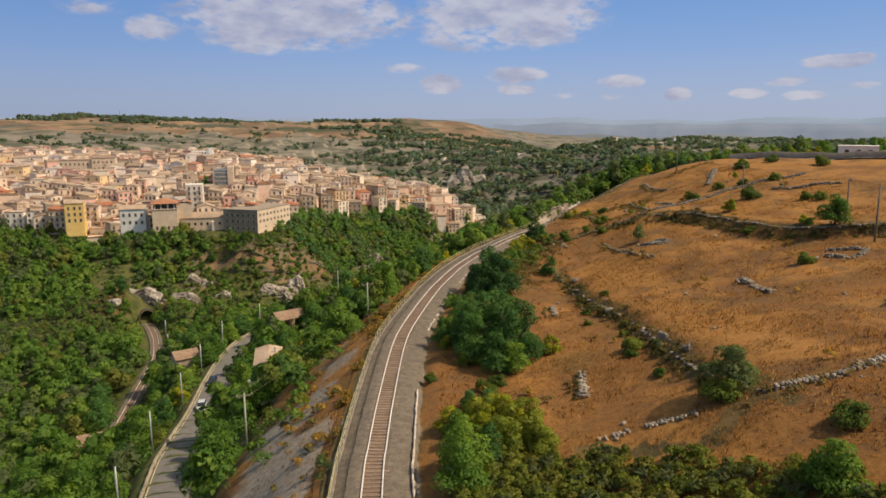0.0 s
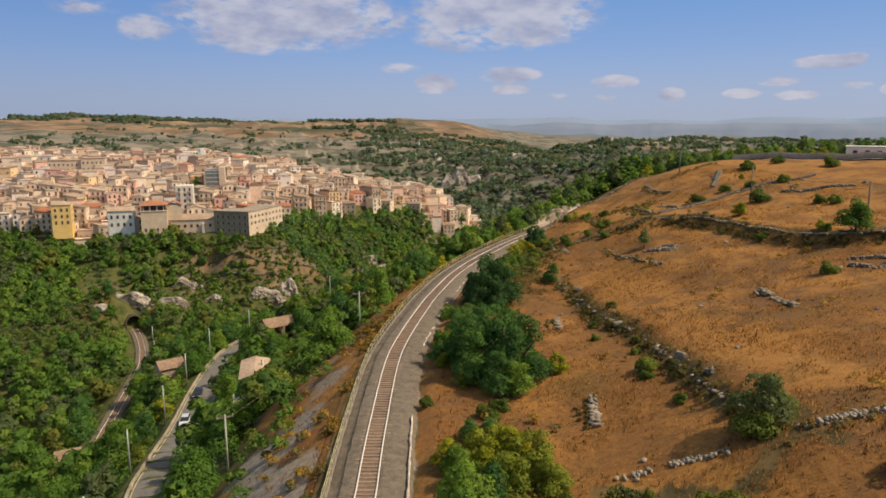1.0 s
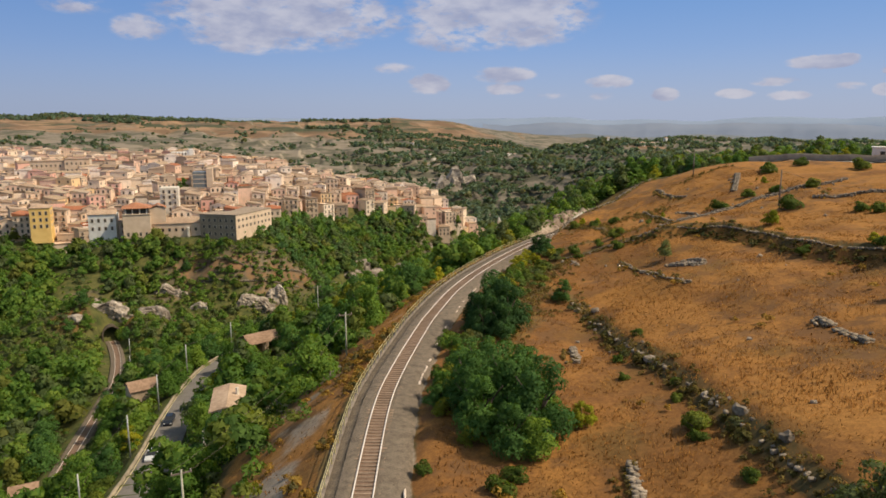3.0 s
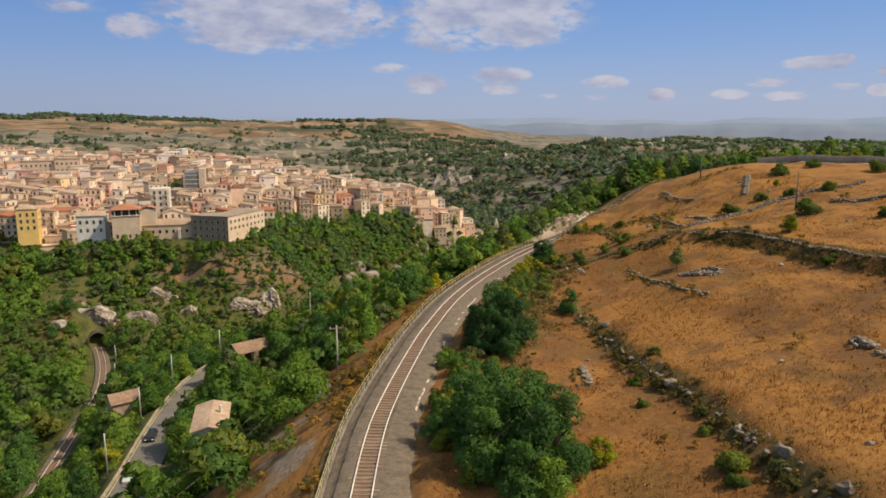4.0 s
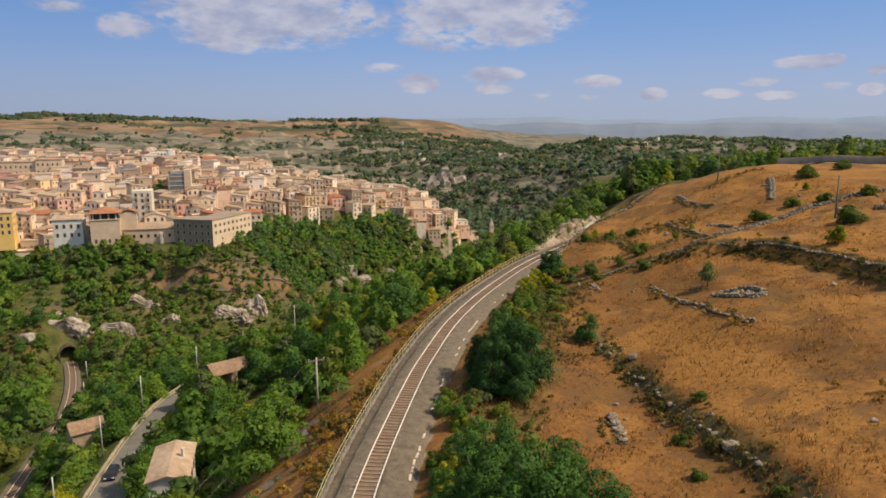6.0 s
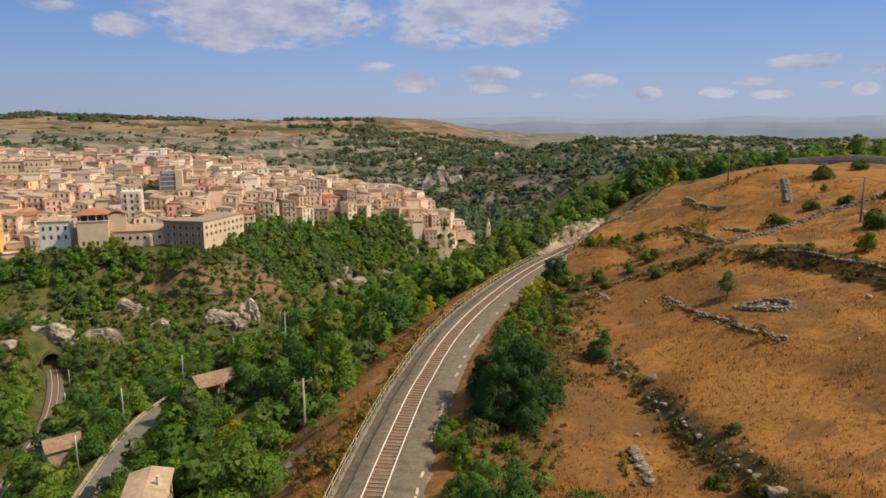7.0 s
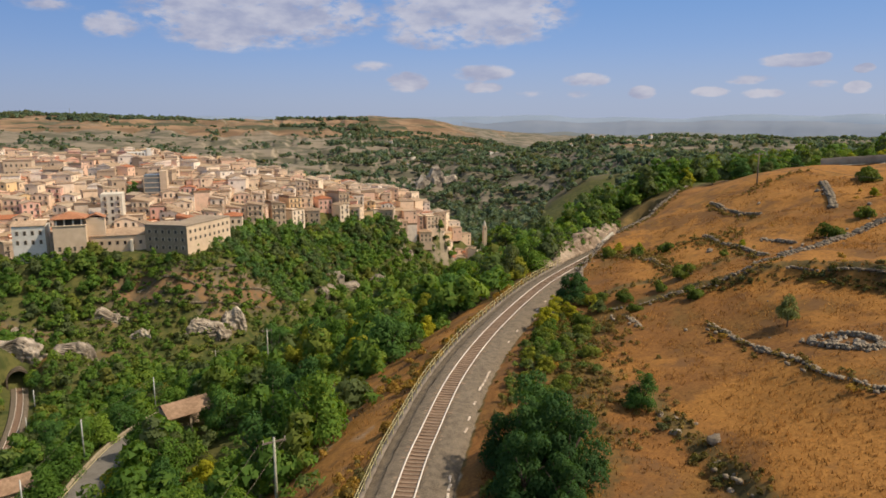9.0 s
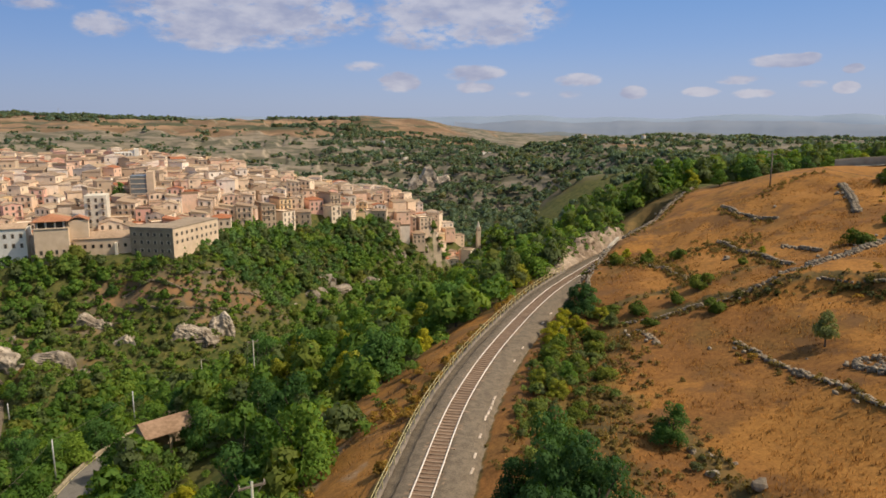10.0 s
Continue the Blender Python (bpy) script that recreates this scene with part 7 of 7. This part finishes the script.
    part("hall", box_mesh("hall", M_CONVENT, (6, -0.4, -5, 12.9, 6.4, 13.0)), t)
    window_rows(t, (-4, -1.4, 1.4, 4), -5.03, (1.2,))
    # white apartment block with stacked balconies
    t = block("apartment_block", -83, 397, -21.6, 8, [(-4.5, -5, -6, 4.5, 6, 15.6)], "white apartment block with stacked balconies", "apartment block", M_PLASTER)
    for z in (1.2, 4.4, 7.6, 10.8, 13.6):
        for x in (-2.6, 0.2, 2.8):
            part("window", TOWN_WINDOW, t, m=pose(x, -5.03, z))
        for x in (-2.6, 2.8):
            part("balcony", BALCONY, t, m=pose(x, -5, z))
    # tall slab on the skyline
    t = block("apartment_block", -125, 636, -8, 12, [(-9, -5, -6, 5, 6, 11.5), (5, -5.5, -6, 8.5, 6.5, 14)], "tall white apartment slab on the skyline of the town", "apartment block", M_WHITE)
    window_rows(t, (-7.5, -5, -2.5, 0, 2.5), -5.03, (1, 4, 7, 10))
    # grey office block and its cream stair tower
    t = block("office_block", -80, 471, -14, 6, [(-5, -5, -6, 3.2, 6, 11.2)], "grey glazed office block above the old houses", "office block", M_GREYGLASS)
    part("stair_tower", box_mesh("stair_tower", M_CONVENT, (3.2, -5.5, -6, 6.8, 5, 13.4)), t, "cream windowless stair tower")
    for z in (1.5, 4.2, 6.9, 9.6):
        part("band", box_mesh("band", M_FRAME, (-5.1, -5.15, z - 0.25, 3.15, -4.95, z + 0.25)), t, "pale floor band")
    # palace with long rows of windows
    t = block("palace", -190, 552, -9, 12, [(-20, -6, -6, 2, 6, 9.6), (2, -8, -6, 18, 6, 11)], "long cream palace with rows of tall windows", "palace", M_CONVENT)
    window_rows(t, [-18.5 + 2.9 * k for k in range(7)], -6.03, (2.6, 6.6))
    window_rows(t, [3.6 + 2.9 * k for k in range(5)], -8.03, (3.2, 8.0))
    bm = bmesh.new()
    box(bm, -20.3, -6.3, 9.6, 2, 6.3, 10.1)
    box(bm, 2, -8.3, 11, 18.3, 6.3, 11.5)
    part("cornice", bm_mesh("cornice", bm, M_TILE), t)
    # ochre house and white house at the foot
    t = block("house", -142, 385, -25.4, 14, [(-4.5, -6, -6, 4.5, 6, 11.4)], "tall ochre-orange house at the foot of the town", "house", M_OCHRE)
    window_rows(t, (-2.6, 0.2, 2.8), -6.03, (2.4, 5.6, 8.8))
    window_rows(t, (-3.5, 0, 3.5), 4.53, (2.4, 5.6, 8.8), 90, "y")
    bm = bmesh.new()
    hip(bm, 9, 12, 11.5, 1.3)
    part("roof", bm_mesh("roof", bm, M_TILE), t)
    t = block("house", -107, 366, -25.2, 8, [(-6, -5, -6, 6, 5, 9.8)], "white house with two window rows at the foot of town", "house", M_WHITE)
    window_rows(t, (-4.2, -1.4, 1.4, 4.2), -5.03, (3, 6.8))
    bm = bmesh.new()
    gable(bm, 10, 12, 9.9, 1.5)
    bmesh.ops.rotate(bm, verts=bm.verts[:], cent=(0, 0, 0), matrix=Matrix.Rotation(math.pi / 2, 3, "Z"))
    part("roof", bm_mesh("roof", bm, M_TILE), t)
    # small bell tower at the low end of the town
    t = block("bell_tower", 137.5, 577, -65.5, 10, [(-1.4, -1.4, -8, 1.4, 1.4, 12)], "slim stone church bell tower with a pointed top", "bell tower", M_CONVENT)
    bm = bmesh.new()
    tube(bm, (0, 0, 12), (0, 0, 16.5), 1.5, 0.1, 8)
    part("spire", bm_mesh("spire", bm, M_PLASTER), t)
    for rz in (0, 90, 180, 270):
        part("window", TOWN_WINDOW, t, m=pose(0, 0, 9.5, 0, 0, rz) @ pose(0, -1.43, 0))
    # the round evergreen among the roofs, and garden trees
    rng = random.Random(6)
    plant("great", -92, 472, 1.35, rng, "large round dark evergreen among the roofs", "town trees", 1.15, sink=-5.0)
    for x, y, s in ((-38, 372, 1.0), (-30, 380, 1.2), (-56, 344, 1.0), (-50, 347, 0.9), (-66, 344, 1.0), (-80, 348, 0.9), (-92, 351, 1.0), (-98, 352, 0.8), (-116, 357, 0.9), (-128, 368, 1.0), (-20, 470, 1.0), (44, 520, 1.3), (-60, 400, 1.1), (-158, 396, 0.9)):
        plant(rng.choice(("dark", "broad", "broad")), x, y, s, rng, "green tree at the edge of the town", "town trees")


landmarks()

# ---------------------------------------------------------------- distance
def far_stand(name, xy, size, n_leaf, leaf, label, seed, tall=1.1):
    return woods(name, xy, size, n_leaf, leaf, label, seed, tall, M_WOODS_HAZED)


def far_woods():
    rng = np.random.default_rng(88)
    # dark plantation along the crest behind the town
    u = rng.random(620)
    x = -930 + 720 * u + rng.normal(0, 8, 620)
    y = np.interp(x, [-900, -800, -500, -210], [2320, 2320, 2290, 2250]) + rng.normal(0, 34, 620)
    a = np.stack([x, y], 1)
    u = rng.random(120)
    x = -90 + 250 * u
    b = np.stack([x, 2060 + rng.normal(0, 14, 120) - 0.05 * x], 1)
    x = np.r_[-60 + 190 * rng.random(90), rng.normal(-560, 40, 110)]
    c = np.stack([x, np.r_[1690 + rng.normal(0, 14, 90), 1950 + rng.normal(0, 28, 110)]], 1)
    e = np.stack([rng.normal(-830, 45, 130), 2130 + rng.normal(0, 70, 130)], 1)
    xy = np.vstack([a, b, c, e])
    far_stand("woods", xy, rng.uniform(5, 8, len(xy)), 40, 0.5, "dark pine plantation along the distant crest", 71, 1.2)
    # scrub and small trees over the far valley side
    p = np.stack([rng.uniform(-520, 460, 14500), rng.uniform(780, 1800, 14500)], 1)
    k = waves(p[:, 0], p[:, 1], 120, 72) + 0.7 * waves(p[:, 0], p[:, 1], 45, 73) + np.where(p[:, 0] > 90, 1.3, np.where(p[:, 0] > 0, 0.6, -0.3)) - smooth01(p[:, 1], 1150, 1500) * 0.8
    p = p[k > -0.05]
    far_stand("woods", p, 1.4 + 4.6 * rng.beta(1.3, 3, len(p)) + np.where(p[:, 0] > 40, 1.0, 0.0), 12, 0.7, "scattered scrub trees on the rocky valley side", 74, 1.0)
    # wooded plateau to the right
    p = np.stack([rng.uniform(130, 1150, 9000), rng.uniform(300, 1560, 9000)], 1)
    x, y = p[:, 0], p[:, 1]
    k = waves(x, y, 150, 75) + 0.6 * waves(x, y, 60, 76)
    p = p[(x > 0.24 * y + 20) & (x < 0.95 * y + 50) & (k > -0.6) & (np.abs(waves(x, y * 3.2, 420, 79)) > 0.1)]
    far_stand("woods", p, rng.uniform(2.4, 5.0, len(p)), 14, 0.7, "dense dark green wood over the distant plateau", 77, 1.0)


far_woods()


def far_houses():
    rng = random.Random(44)
    for k in range(13):
        x, y = rng.choice(((527, 1200), (482, 1004), (350, 1370), (150, 1500), (300, 1250), (560, 1320), (420, 1180)))
        x, y = x + rng.gauss(0, 45), y + rng.gauss(0, 60)
        w, d, h = rng.uniform(5, 9), rng.uniform(5, 7), rng.uniform(2.2, 3.6)
        t = tagged(new("farmhouse", box_mesh("farmhouse", M_WHITE, (-w / 2, -d / 2, -4, w / 2, d / 2, h))), "small pale farmhouse on the distant slope", "farmhouse", "distant farmhouses")
        t.matrix_basis = pose(x, y, ground_z(x, y) + 2.0, 0, 0, rng.uniform(-30, 30))
        bm = bmesh.new()
        hip(bm, w, d, h, 1.8)
        part("roof", bm_mesh("roof", bm, M_TILE), t)
    # pale farm tracks on the far slopes
    for k, nodes in enumerate((((395, 1330), (430, 1345), (470, 1400), (492, 1460)), ((150, 1180), (180, 1260), (170, 1340)), ((250, 1450), (230, 1380), (245, 1300)))):
        p, t, _ = spline([(x, y, 0) for x, y in nodes], 8)
        p[:, 2] = height(p[:, 0], p[:, 1]) + 1.2
        tagged(new("farm_track", sweep("farm_track", p, t, [(-4, -3), (-3.5, 0), (3.5, 0), (4, -3)], M_CONCRETE)), "pale farm track on the distant slope", "track", kind="structure")
    for x, y, h in ((-700, 2320, 26), (-640, 2318, 14), (-628, 2318, 14)):
        bm = bmesh.new()
        z = ground_z(x, y)
        tube(bm, (x, y, z), (x, y, z + h), 1.2, 0.5, 5)
        tagged(new("mast", bm_mesh("mast", bm, M_METAL)), "thin radio mast on the distant crest", "mast")
    # limestone crag on the valley side
    for k, (x, y, w, h) in enumerate(((184, 1062, 30, 62), (204, 1070, 40, 40), (162, 1056, 34, 34), (150, 1060, 40, 22), (90, 1040, 60, 20), (20, 1020, 70, 16), (-60, 1040, 80, 16))):
        outcrop(x, y, ground_z(x, y) - 8, w, 12, h, 60 + k, 10, "grey limestone crag on the far valley side")


far_houses()


def ridge(name, dist, a0, a1, base, peaks, mat, label, seed):
    """A far line of hills as a long sloping mass; angles in degrees from the y axis."""
    az = np.radians(np.linspace(a0, a1, 160))
    h = base + peaks * (0.5 + 0.5 * waves(np.degrees(az) * 10, az * 0, 110, seed)) + peaks * 0.12 * waves(np.degrees(az) * 10, az * 0, 22, seed + 1)
    rows = []
    for k, (dd, zz) in enumerate(((-420, -1.0), (-250, 0.35), (-120, 0.75), (0, 1.0), (260, 0.3))):
        z = -120 + (h + 120) * max(zz, 0) + (0 if zz >= 0 else -40) + waves(np.degrees(az) * 10, az * 0 + k, 17, seed + k) * 4 * (zz < 1)
        rows.append(np.stack([np.sin(az) * (dist + dd), np.cos(az) * (dist + dd), z], 1))
    v = np.stack(rows, 0)
    r, n = v.shape[:2]
    i, j = np.meshgrid(np.arange(r - 1), np.arange(n - 1), indexing="ij")
    a = (i * n + j).ravel()
    tagged(new(name, mesh_np(name, v.reshape(-1, 3), np.stack([a, a + 1, a + n + 1, a + n], 1), mat, True)), label, "backdrop", kind="structure")


# base colours of the ridges hold the haze, bluer with distance
M_BLUE = plain("far_hills_haze_blue", (0.16, 0.2, 0.285), (0.19, 0.225, 0.305), 0.004, 1.0)
M_BLUER = plain("farthest_hills_haze_blue", (0.2, 0.26, 0.375), (0.225, 0.285, 0.4), 0.003, 1.0)
M_GREYBLUE = plain("near_hills_haze_grey", (0.11, 0.135, 0.16), (0.175, 0.18, 0.185), 0.006, 1.0)
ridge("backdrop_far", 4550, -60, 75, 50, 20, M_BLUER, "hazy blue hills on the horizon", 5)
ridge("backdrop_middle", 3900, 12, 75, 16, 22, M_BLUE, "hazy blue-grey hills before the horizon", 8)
ridge("backdrop_near", 3100, 8, 75, -30, 22, M_GREYBLUE, "distant hills in a haze-greyed green", 12)
